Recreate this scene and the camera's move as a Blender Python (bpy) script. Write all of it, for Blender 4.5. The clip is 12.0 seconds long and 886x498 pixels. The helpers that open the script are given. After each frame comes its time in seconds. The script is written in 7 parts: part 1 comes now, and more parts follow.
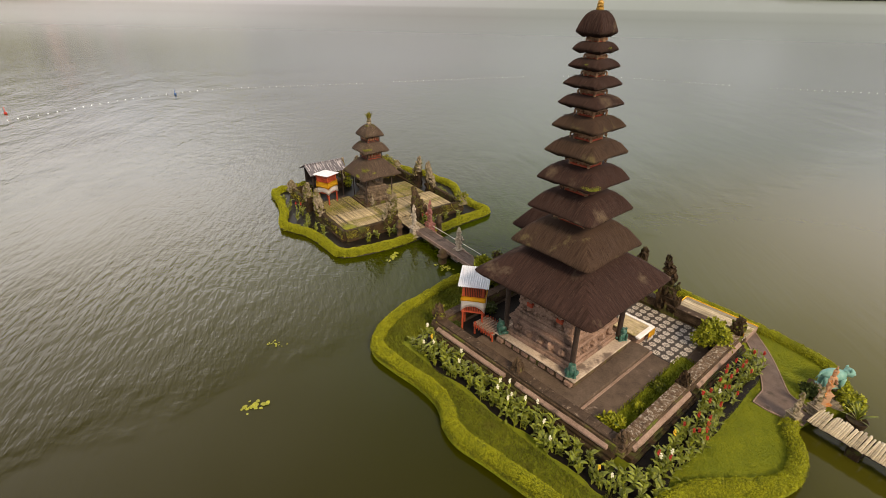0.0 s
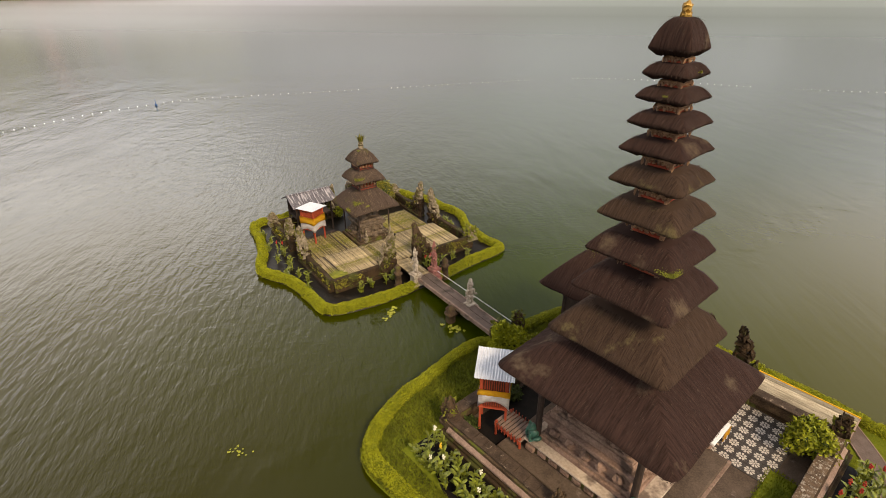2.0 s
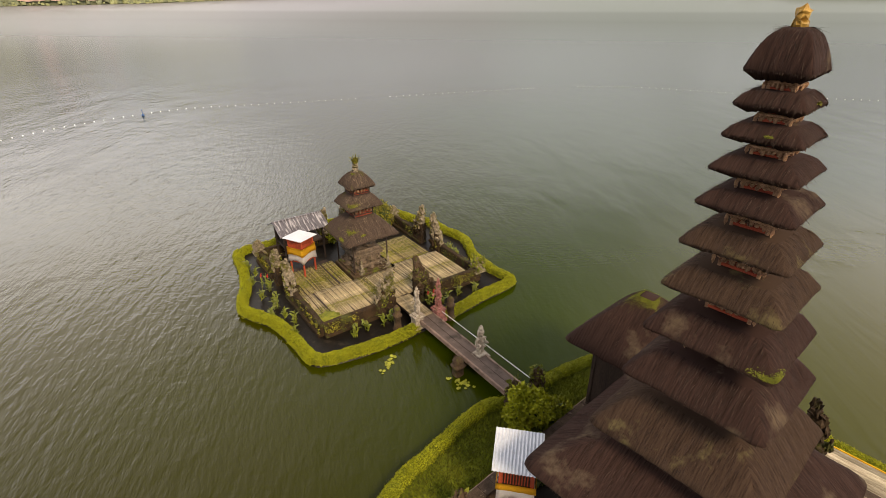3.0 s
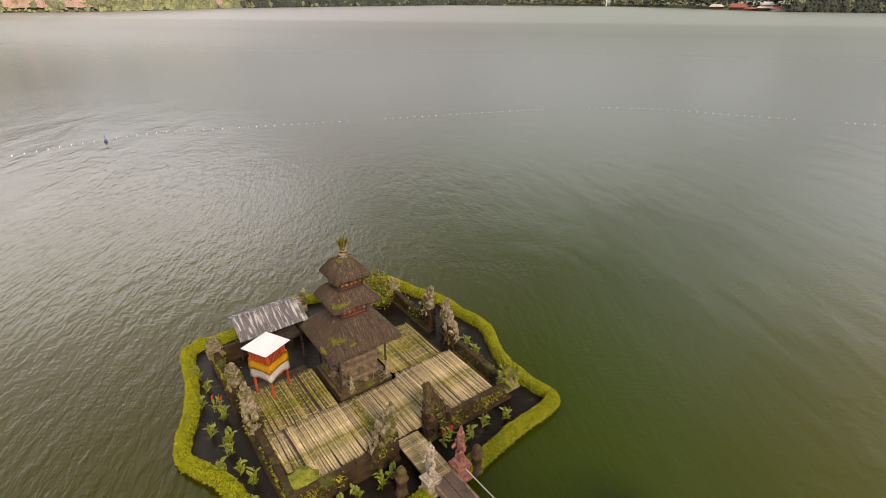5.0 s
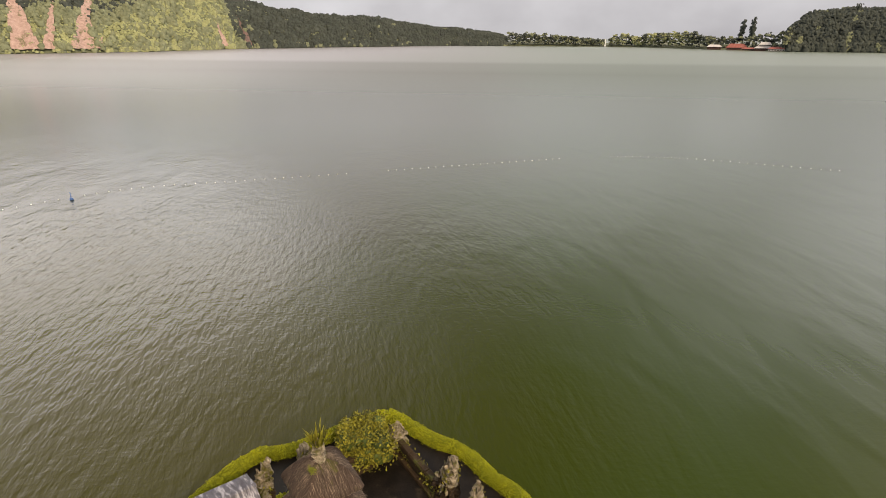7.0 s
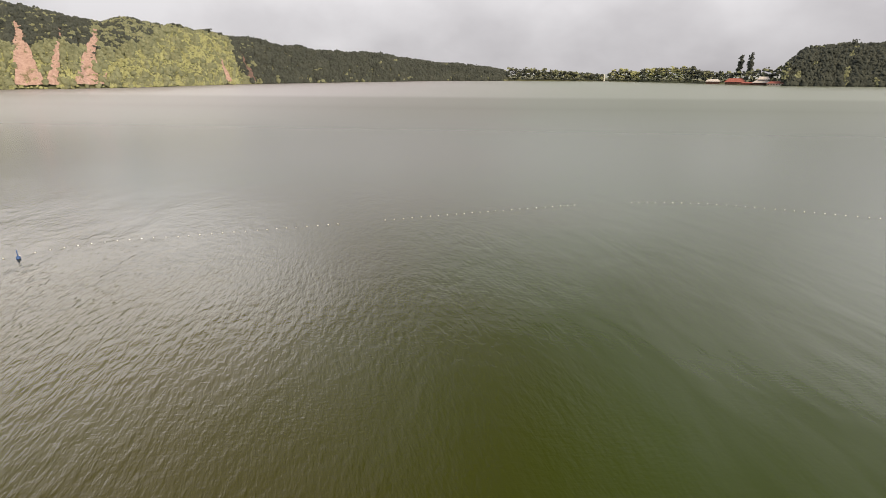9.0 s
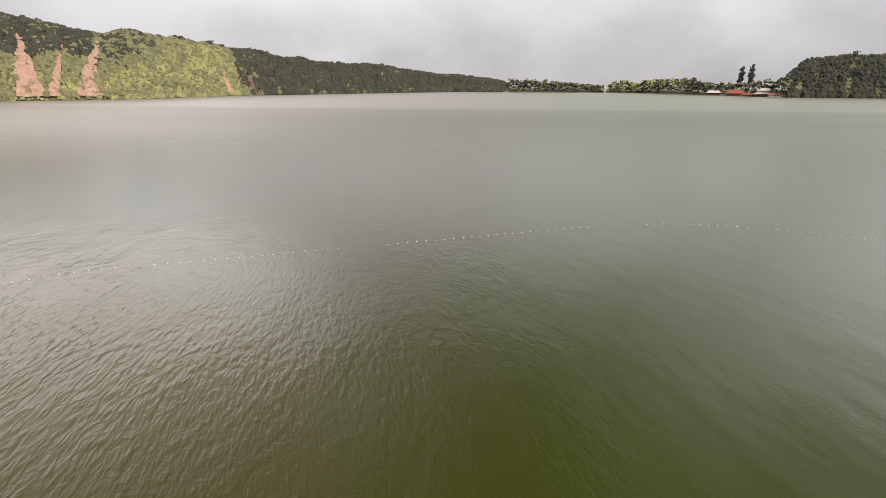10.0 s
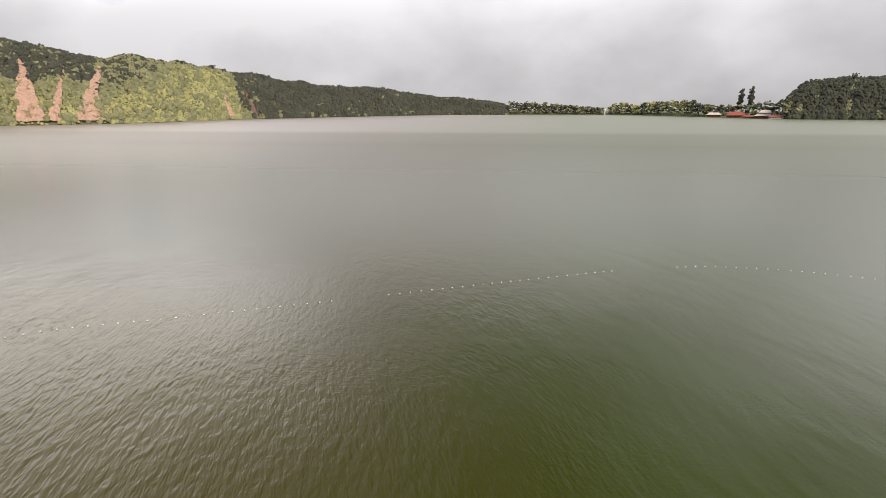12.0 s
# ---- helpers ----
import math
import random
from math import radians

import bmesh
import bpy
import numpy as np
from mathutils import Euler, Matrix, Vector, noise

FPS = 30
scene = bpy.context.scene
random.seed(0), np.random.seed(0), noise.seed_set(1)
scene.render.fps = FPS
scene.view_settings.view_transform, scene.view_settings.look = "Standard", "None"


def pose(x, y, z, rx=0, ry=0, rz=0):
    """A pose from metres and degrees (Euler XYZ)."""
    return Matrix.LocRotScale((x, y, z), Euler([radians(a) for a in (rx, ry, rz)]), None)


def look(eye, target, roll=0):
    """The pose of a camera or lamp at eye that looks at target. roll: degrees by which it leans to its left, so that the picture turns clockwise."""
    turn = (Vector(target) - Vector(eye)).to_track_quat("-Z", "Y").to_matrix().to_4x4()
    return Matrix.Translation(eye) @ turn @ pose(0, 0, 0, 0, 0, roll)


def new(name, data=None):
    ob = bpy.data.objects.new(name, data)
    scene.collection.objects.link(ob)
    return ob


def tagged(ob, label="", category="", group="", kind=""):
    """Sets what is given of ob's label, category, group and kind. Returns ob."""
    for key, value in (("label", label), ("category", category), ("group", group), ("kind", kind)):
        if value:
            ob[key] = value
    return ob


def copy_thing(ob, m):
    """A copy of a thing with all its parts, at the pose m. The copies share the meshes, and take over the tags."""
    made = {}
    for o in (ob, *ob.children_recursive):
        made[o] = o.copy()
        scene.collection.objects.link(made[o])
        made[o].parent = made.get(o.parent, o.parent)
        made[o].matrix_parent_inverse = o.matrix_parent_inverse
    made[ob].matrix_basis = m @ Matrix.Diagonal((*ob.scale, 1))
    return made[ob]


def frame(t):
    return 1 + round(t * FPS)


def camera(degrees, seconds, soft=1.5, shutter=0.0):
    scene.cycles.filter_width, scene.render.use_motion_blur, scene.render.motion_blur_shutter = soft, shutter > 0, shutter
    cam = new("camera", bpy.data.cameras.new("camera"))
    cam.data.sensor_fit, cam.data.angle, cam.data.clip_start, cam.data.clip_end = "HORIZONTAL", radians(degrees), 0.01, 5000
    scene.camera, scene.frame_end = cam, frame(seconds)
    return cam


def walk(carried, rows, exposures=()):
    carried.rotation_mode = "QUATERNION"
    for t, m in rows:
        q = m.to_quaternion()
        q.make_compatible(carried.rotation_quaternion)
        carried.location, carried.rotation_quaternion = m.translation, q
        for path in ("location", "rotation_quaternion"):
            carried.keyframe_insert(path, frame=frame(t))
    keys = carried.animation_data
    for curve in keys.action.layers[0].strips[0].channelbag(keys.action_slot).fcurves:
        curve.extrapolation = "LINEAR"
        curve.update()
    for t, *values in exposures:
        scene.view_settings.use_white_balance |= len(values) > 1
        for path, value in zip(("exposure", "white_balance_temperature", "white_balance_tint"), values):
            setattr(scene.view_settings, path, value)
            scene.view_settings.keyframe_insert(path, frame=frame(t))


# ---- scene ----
cam = camera(81.5, 12.0, soft=0.45)
PATH = [
    (0, (3.782, 4.815, 16.691), (3.535, 6.571, 15.766), 0.6),
    (0.5, (3.499, 6.278, 16.667), (3.251, 8.033, 15.741), 0.4),
    (1, (3.168, 7.847, 16.657), (2.921, 9.601, 15.729), 0.3),
    (1.5, (2.789, 9.656, 16.67), (2.543, 11.41, 15.74), 0.1),
    (2, (2.475, 11.529, 16.632), (2.223, 13.282, 15.703), -0.2),
    (2.5, (2.055, 13.671, 16.618), (1.801, 15.423, 15.688), -0.5),
    (3, (1.562, 15.554, 16.467), (1.313, 17.316, 15.554), -0.2),
    (3.2, (1.388, 16.421, 16.445), (1.138, 18.184, 15.535), -0.2),
    (4.8, (-0.651, 23.793, 16.778), (-0.876, 25.569, 15.887), 0.3),
    (5, (-0.903, 24.719, 16.811), (-1.127, 26.497, 15.925), 0.3),
    (5.5, (-1.466, 27.086, 16.845), (-1.692, 28.873, 15.976), 0.2),
    (6, (-2.011, 29.318, 16.89), (-2.242, 31.119, 16.051), 0.3),
    (6.5, (-2.578, 31.656, 16.99), (-2.811, 33.473, 16.189), 0.3),
    (7, (-3.057, 33.747, 17.035), (-3.294, 35.579, 16.269), 0.2),
    (9, (-4.458, 42.159, 17.198), (-4.705, 44.032, 16.544), 0.1),
    (9.5, (-5.166, 44.18, 17.579), (-5.416, 46.06, 16.945), 0.1),
    (10, (-5.663, 46.034, 17.808), (-5.914, 47.92, 17.19), 0.1),
    (10.5, (-6.071, 47.826, 18.014), (-6.323, 49.718, 17.418), -0.0),
    (11, (-6.47, 49.607, 18.189), (-6.723, 51.505, 17.61), -0.0),
    (11.5, (-6.907, 51.446, 18.37), (-7.162, 53.349, 17.81), -0.1),
    (12, (-7.386, 53.367, 18.569), (-7.642, 55.275, 18.028), -0.1),
]
walk(cam, [(t, look(eye, aim, lean)) for t, eye, aim, lean in PATH])

# ---- world, sun, exposure ----
SUN = Vector((0.54, -0.84, 0.82)).normalized()
world = bpy.data.worlds.new("sky")
scene.world = world
world.use_nodes = True
wn, wl = world.node_tree.nodes, world.node_tree.links
wn.clear()
w_out, w_bg = wn.new("ShaderNodeOutputWorld"), wn.new("ShaderNodeBackground")
w_sky = wn.new("ShaderNodeTexSky")
w_sky.sky_type, w_sky.sun_disc = "NISHITA", False
w_sky.sun_elevation = math.asin(SUN.z)
w_sky.sun_rotation = math.atan2(SUN.x, SUN.y)
w_co, w_map = wn.new("ShaderNodeTexCoord"), wn.new("ShaderNodeMapping")
w_map.inputs["Scale"].default_value = (1.0, 1.0, 1.6)
w_map.inputs["Location"].default_value = (0.35, 0.0, 0.1)
w_n1, w_n2 = wn.new("ShaderNodeTexNoise"), wn.new("ShaderNodeTexNoise")
w_n1.inputs["Scale"].default_value, w_n1.inputs["Detail"].default_value = 1.7, 7
w_n2.inputs["Scale"].default_value, w_n2.inputs["Detail"].default_value = 2.4, 6
w_cl, w_gap, w_mix = wn.new("ShaderNodeValToRGB"), wn.new("ShaderNodeValToRGB"), wn.new("ShaderNodeMix")
w_cl.color_ramp.elements[0].position, w_cl.color_ramp.elements[0].color = 0.41, (0.64, 0.615, 0.635, 1)
w_cl.color_ramp.elements[1].position, w_cl.color_ramp.elements[1].color = 0.60, (0.97, 0.945, 0.965, 1)
w_gap.color_ramp.elements[0].position, w_gap.color_ramp.elements[1].position = 0.66, 0.74
# the cloud bank that faces the sun is the brightest part of the sky
w_dot, w_bank = wn.new("ShaderNodeVectorMath"), wn.new("ShaderNodeMapRange")
w_dot.operation = "DOT_PRODUCT"
w_dot.inputs[1].default_value = Vector((-0.60, 0.50, 0.76)).normalized()
w_bank.interpolation_type = "SMOOTHSTEP"
w_bank.inputs["From Min"].default_value, w_bank.inputs["From Max"].default_value = 0.78, 1.0
w_bank.inputs["To Min"].default_value, w_bank.inputs["To Max"].default_value = 7.2, 38.0
wl.new(w_co.outputs["Generated"], w_dot.inputs[0])
wl.new(w_dot.outputs["Value"], w_bank.inputs["Value"])
w_gain = wn.new("ShaderNodeVectorMath")
w_gain.operation = "SCALE"
w_dot2, w_halo, w_sum = wn.new("ShaderNodeVectorMath"), wn.new("ShaderNodeMapRange"), wn.new("ShaderNodeMath")
w_dot2.operation, w_halo.interpolation_type = "DOT_PRODUCT", "SMOOTHSTEP"
w_dot2.inputs[1].default_value = Vector((0.70, 0.30, 0.66)).normalized()
w_halo.inputs["From Min"].default_value, w_halo.inputs["From Max"].default_value = 0.62, 1.0
w_halo.inputs["To Min"].default_value, w_halo.inputs["To Max"].default_value = 0.0, 15.0
wl.new(w_co.outputs["Generated"], w_dot2.inputs[0])
wl.new(w_dot2.outputs["Value"], w_halo.inputs["Value"])
wl.new(w_bank.outputs["Result"], w_sum.inputs[0])
wl.new(w_halo.outputs["Result"], w_sum.inputs[1])
# cloud light is strongest at middle height and dim overhead
w_xyz, w_rise, w_prod = wn.new("ShaderNodeSeparateXYZ"), wn.new("ShaderNodeFloatCurve"), wn.new("ShaderNodeMath")
curve = w_rise.mapping.curves[0]
curve.points[0].location, curve.points[1].location = (0.0, 0.52), (1.0, 0.22)
for at, level in ((0.1, 0.57), (0.2, 0.78), (0.32, 0.98), (0.5, 0.56), (0.72, 0.27)):
    curve.points.new(at, level)
w_rise.mapping.update()
w_prod.operation = "MULTIPLY"
w_double = wn.new("ShaderNodeMath")
w_double.operation = "MULTIPLY"
w_double.inputs[1].default_value = 2.0
wl.new(w_co.outputs["Generated"], w_xyz.inputs[0])
wl.new(w_xyz.outputs["Z"], w_rise.inputs["Value"])
wl.new(w_rise.outputs[0], w_double.inputs[0])
wl.new(w_double.outputs[0], w_prod.inputs[0])
wl.new(w_sum.outputs[0], w_prod.inputs[1])
wl.new(w_prod.outputs[0], w_gain.inputs["Scale"])
w_mix.data_type = "RGBA"
w_bg.inputs["Strength"].default_value = 0.1
wl.new(w_co.outputs["Generated"], w_map.inputs["Vector"])
wl.new(w_map.outputs["Vector"], w_n1.inputs["Vector"])
wl.new(w_map.outputs["Vector"], w_n2.inputs["Vector"])
wl.new(w_n1.outputs["Fac"], w_cl.inputs["Fac"])
wl.new(w_n2.outputs["Fac"], w_gap.inputs["Fac"])
w_warm, w_tint = wn.new("ShaderNodeMix"), wn.new("ShaderNodeMapRange")
w_tint.inputs["From Min"].default_value, w_tint.inputs["From Max"].default_value = 0.84, 1.0
wl.new(w_dot.outputs["Value"], w_tint.inputs["Value"])
w_warm.data_type, w_warm.blend_type = "RGBA", "MULTIPLY"
w_warm.inputs["B"].default_value = (1.0, 0.91, 0.76, 1)
wl.new(w_tint.outputs["Result"], w_warm.inputs["Factor"])
wl.new(w_cl.outputs["Color"], w_warm.inputs["A"])
wl.new(w_warm.outputs["Result"], w_gain.inputs[0])
wl.new(w_gap.outputs["Color"], w_mix.inputs["Factor"])
wl.new(w_gain.outputs["Vector"], w_mix.inputs["A"])
wl.new(w_sky.outputs["Color"], w_mix.inputs["B"])
wl.new(w_mix.outputs["Result"], w_bg.inputs["Color"])
wl.new(w_bg.outputs["Background"], w_out.inputs["Surface"])

sun = new("sun", bpy.data.lights.new("sun", "SUN"))
sun.data.energy, sun.data.angle, sun.data.color = 4.2, radians(14), (1.0, 0.79, 0.54)
sun.rotation_euler = SUN.to_track_quat("Z", "Y").to_euler()


# ---- materials ----
def surface(name, dark, light, scale=3.0, rough=0.85, bump=0.4, stain=None, stain_amount=0.5, stain_scale=0.8, stretch=(1, 1, 1),
            spec=0.3, coords="Object", vary=0.0, fine=9.0, metal=0.0, bump_dist=0.02, streaked=False):
    """Two-scale noise colour, optional stain with a shape of its own, bump, and a shift per object or per piece."""
    m = bpy.data.materials.new(name)
    m.use_nodes = True
    n, l = m.node_tree.nodes, m.node_tree.links
    bsdf = n["Principled BSDF"]
    co, mp = n.new("ShaderNodeTexCoord"), n.new("ShaderNodeMapping")
    mp.inputs["Scale"].default_value = stretch
    l.new(co.outputs[coords], mp.inputs["Vector"])
    a, b = n.new("ShaderNodeTexNoise"), n.new("ShaderNodeTexNoise")
    a.inputs["Scale"].default_value, a.inputs["Detail"].default_value = scale, 6
    b.inputs["Scale"].default_value, b.inputs["Detail"].default_value = scale * fine, 4
    for t in (a, b):
        l.new(mp.outputs["Vector"], t.inputs["Vector"])
    mixf = n.new("ShaderNodeMath")
    mixf.operation = "MULTIPLY_ADD"
    mixf.inputs[1].default_value = 0.45
    half = n.new("ShaderNodeMath")
    half.operation = "MULTIPLY"
    half.inputs[1].default_value = 0.55
    l.new(a.outputs["Fac"], half.inputs[0])
    l.new(b.outputs["Fac"], mixf.inputs[0])
    l.new(half.outputs[0], mixf.inputs[2])
    ramp = n.new("ShaderNodeValToRGB")
    ramp.color_ramp.elements[0].position, ramp.color_ramp.elements[0].color = 0.34, (*dark, 1)
    ramp.color_ramp.elements[1].position, ramp.color_ramp.elements[1].color = 0.66, (*light, 1)
    l.new(mixf.outputs[0], ramp.inputs["Fac"])
    colour = ramp.outputs["Color"]
    if stain:
        s, sr, sm = n.new("ShaderNodeTexNoise"), n.new("ShaderNodeValToRGB"), n.new("ShaderNodeMix")
        s.inputs["Scale"].default_value, s.inputs["Detail"].default_value, s.inputs["Roughness"].default_value = stain_scale, 7, 0.65
        l.new(mp.outputs["Vector"] if streaked else co.outputs["Object"], s.inputs["Vector"])
        c = 0.66 - 0.3 * stain_amount
        sr.color_ramp.elements[0].position, sr.color_ramp.elements[1].position = c, c + 0.1
        l.new(s.outputs["Fac"], sr.inputs["Fac"])
        sm.data_type = "RGBA"
        l.new(sr.outputs["Color"], sm.inputs["Factor"])
        l.new(colour, sm.inputs["A"])
        sm.inputs["B"].default_value = (*stain, 1)
        colour = sm.outputs["Result"]
    if vary:
        oi, hsv, rng = n.new("ShaderNodeObjectInfo"), n.new("ShaderNodeHueSaturation"), n.new("ShaderNodeMapRange")
        geo, add, frac = n.new("ShaderNodeNewGeometry"), n.new("ShaderNodeMath"), n.new("ShaderNodeMath")
        frac.operation = "FRACT"
        l.new(oi.outputs["Random"], add.inputs[0])
        l.new(geo.outputs["Random Per Island"], add.inputs[1])
        l.new(add.outputs[0], frac.inputs[0])
        rng.inputs["To Min"].default_value, rng.inputs["To Max"].default_value = 1 - vary, 1 + vary
        l.new(frac.outputs[0], rng.inputs["Value"])
        l.new(rng.outputs["Result"], hsv.inputs["Value"])
        l.new(colour, hsv.inputs["Color"])
        colour = hsv.outputs["Color"]
    l.new(colour, bsdf.inputs["Base Color"])
    bsdf.inputs["Roughness"].default_value, bsdf.inputs["Metallic"].default_value = rough, metal
    bsdf.inputs["Specular IOR Level"].default_value = spec
    if bump:
        bn = n.new("ShaderNodeBump")
        bn.inputs["Strength"].default_value, bn.inputs["Distance"].default_value = bump, bump_dist
        l.new(mixf.outputs[0], bn.inputs["Height"])
        l.new(bn.outputs["Normal"], bsdf.inputs["Normal"])
    return m


MOSS = (0.10, 0.115, 0.012)
M_THATCH = surface("thatch", (0.0165, 0.0088, 0.0072), (0.0600, 0.0335, 0.0265), 1.0, 0.95, 0.9, (0.10, 0.072, 0.048), 0.30, 0.7,
                   (19, 0.9, 1), 0.12, "UV", 0.0, 6.0, 0.0, 0.06)
M_THATCH_OLD = surface("weathered_thatch", (0.0200, 0.0112, 0.0080), (0.0870, 0.0555, 0.0370), 1.0, 0.95, 0.9, (0.12, 0.096, 0.045), 0.32, 1.1,
                       (24, 1.3, 1), 0.12, "UV", 0.0, 6.0, 0.0, 0.06)
M_THATCH_GREY = surface("grey_brown_thatch", (0.0187, 0.01215, 0.00935), (0.1169, 0.08228, 0.06171), 1.0, 0.95, 0.8, (0.09, 0.085, 0.02), 0.28, 1.3,
                        (24, 1.3, 1), 0.12, "UV", 0.0, 6.0, 0.0, 0.06)
M_PALE_STRAND = surface("pale_straw", (0.035, 0.025, 0.018), (0.22, 0.165, 0.12), 6.0, 0.95, 0.0, vary=0.6)
M_STRAND = surface("thatch_strand", (0.016, 0.0095, 0.0075), (0.072, 0.046, 0.034), 6.0, 0.95, 0.0, vary=0.6)
M_MOSS = surface("moss", (0.07, 0.085, 0.008), (0.22, 0.22, 0.025), 6.0, 0.95, 0.8, vary=0.3)
M_STONE = surface("mossy_stone", (0.030, 0.0185, 0.010), (0.120, 0.078, 0.045), 2.0, 0.92, 0.8, MOSS, 0.42, 1.6, bump_dist=0.03)
M_DARKSTONE = surface("dark_wet_stone", (0.0138, 0.008344, 0.003475), (0.05331, 0.0306, 0.01283), 2.2, 0.9, 0.8, (0.06, 0.062, 0.012), 0.45, 1.4, bump_dist=0.03)
M_COPING = surface("dark_coping", (0.024, 0.0155, 0.010), (0.088, 0.058, 0.038), 3.0, 0.92, 0.7, (0.26, 0.20, 0.15), 0.16, 4.0, bump_dist=0.02)
M_LICHEN = surface("lichen_coping", (0.040, 0.024, 0.014), (0.15, 0.098, 0.058), 4.0, 0.92, 0.8, (0.32, 0.28, 0.23), 0.50, 9.0, bump_dist=0.02)
M_PATH = surface("grey_brown_path", (0.085, 0.060, 0.048), (0.155, 0.114, 0.094), 2.0, 0.85, 0.3, (0.06, 0.045, 0.035), 0.3, 1.3)
M_TANSTONE = surface("tan_carved_stone", (0.050, 0.036, 0.024), (0.215, 0.160, 0.112), 4.0, 0.9, 0.9, (0.06, 0.05, 0.02), 0.3, 2.2, bump_dist=0.04)
M_PLASTER = surface("weathered_plaster", (0.135, 0.083, 0.060), (0.345, 0.228, 0.168), 1.4, 0.85, 0.5, (0.09, 0.06, 0.045), 0.4, 1.1)
M_TERRACE = surface("terrace_plaster", (0.30, 0.235, 0.18), (0.56, 0.46, 0.36), 1.2, 0.8, 0.35, (0.15, 0.11, 0.085), 0.42, 0.7)
M_PAVING = surface("worn_paving", (0.056, 0.038, 0.026), (0.130, 0.094, 0.068), 2.0, 0.88, 0.4, (0.26, 0.20, 0.16), 0.2, 1.6)
M_MUD = surface("wet_mud", (0.0045, 0.0038, 0.003), (0.016, 0.012, 0.009), 2.0, 0.42, 0.5, (0.03, 0.024, 0.016), 0.3, 1.6, spec=0.12)
M_SOIL = surface("wet_soil", (0.0042, 0.0035, 0.0028), (0.014, 0.0105, 0.0077), 3.0, 0.62, 0.8, spec=0.12)
M_LAWN = surface("lawn", (0.092, 0.116, 0.0024), (0.172, 0.188, 0.004), 1.2, 0.95, 0.5, (0.10, 0.10, 0.010), 0.25, 0.7)
M_BLADE = surface("grass_blade", (0.108, 0.140, 0.0022), (0.205, 0.222, 0.005), 0.6, 0.8, 0.0, vary=0.28)
M_SEDGE = surface("sedge_blade", (0.056, 0.068, 0.0032), (0.132, 0.136, 0.0064), 0.6, 0.8, 0.0, vary=0.35)
# the shade in the gaps between hedge leaves is put into this core colour
M_HEDGE = surface("shaded_hedge_core", (0.066, 0.074, 0.002), (0.150, 0.158, 0.003), 8.0, 0.95, 0.8)
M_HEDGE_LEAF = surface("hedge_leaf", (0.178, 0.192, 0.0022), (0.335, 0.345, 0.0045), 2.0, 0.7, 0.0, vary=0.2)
M_LEAF = surface("canna_leaf", (0.075, 0.100, 0.006), (0.225, 0.245, 0.016), 1.5, 0.5, 0.2, vary=0.4, spec=0.5)
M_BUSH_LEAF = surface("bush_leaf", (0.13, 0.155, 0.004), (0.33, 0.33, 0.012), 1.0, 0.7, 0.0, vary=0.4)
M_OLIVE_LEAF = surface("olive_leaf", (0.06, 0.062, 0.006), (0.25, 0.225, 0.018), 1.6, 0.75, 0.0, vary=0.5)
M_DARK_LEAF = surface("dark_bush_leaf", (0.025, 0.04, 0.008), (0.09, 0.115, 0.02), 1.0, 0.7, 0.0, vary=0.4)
M_WHITE_PETAL = surface("white_petal", (0.6, 0.58, 0.42), (0.85, 0.83, 0.7), 4.0, 0.6, 0.0)
M_RED_PETAL = surface("red_petal", (0.28, 0.02, 0.012), (0.46, 0.045, 0.03), 4.0, 0.6, 0.0)
M_YELLOW_PETAL = surface("yellow_petal", (0.7, 0.42, 0.02), (0.8, 0.55, 0.05), 4.0, 0.6, 0.0)
M_CARVED = surface("carved_red_gold_wood", (0.07, 0.010, 0.006), (0.30, 0.060, 0.024), 9.0, 0.7, 0.8, (0.09, 0.05, 0.03), 0.35, 3.0)
M_REDWOOD = surface("red_painted_wood", (0.24, 0.035, 0.018), (0.42, 0.085, 0.035), 3.0, 0.6, 0.2)
M_DARKWOOD = surface("dark_wood", (0.018, 0.012, 0.01), (0.06, 0.04, 0.03), 3.0, 0.7, 0.4, stretch=(1, 1, 0.2))
M_OLDGOLD = surface("faded_gilding", (0.11, 0.045, 0.025), (0.46, 0.28, 0.15), 8.0, 0.7, 0.6, (0.05, 0.025, 0.014), 0.35, 4.0)
M_GOLD = surface("gilded_wood", (0.22, 0.12, 0.02), (0.48, 0.31, 0.07), 6.0, 0.45, 0.5, (0.12, 0.07, 0.02), 0.3, 5.0, metal=0.35)
M_TIN = surface("white_corrugated_tin", (0.50, 0.53, 0.60), (0.68, 0.71, 0.78), 1.5, 0.4, 0.1, (0.45, 0.42, 0.40), 0.15, 1.2, spec=0.5)
M_SLATE = surface("streaked_tin", (0.045, 0.042, 0.050), (0.16, 0.15, 0.17), 1.3, 0.75, 0.3, (0.40, 0.38, 0.40), 0.52, 1.0, stretch=(7, 1.0, 1), streaked=True)
M_WHITE_CLOTH = surface("white_cloth", (0.66, 0.62, 0.60), (0.82, 0.79, 0.77), 2.0, 0.85, 0.3)
M_YELLOW_CLOTH = surface("saffron_cloth", (0.70, 0.36, 0.012), (0.86, 0.52, 0.025), 2.0, 0.8, 0.3)
M_BAMBOO = surface("split_bamboo", (0.085, 0.06375, 0.0306), (0.476, 0.3825, 0.2295), 1.4, 0.8, 0.3, (0.17, 0.15, 0.03), 0.46, 0.8, (0.9, 6, 6), 0.3, vary=0.45)
M_BAMBOO_PALE = surface("bleached_bamboo", (0.165, 0.1275, 0.075), (0.495, 0.4275, 0.3075), 1.4, 0.8, 0.3, (0.18, 0.15, 0.05), 0.25, 0.9, (0.9, 6, 6), 0.3, vary=0.4)
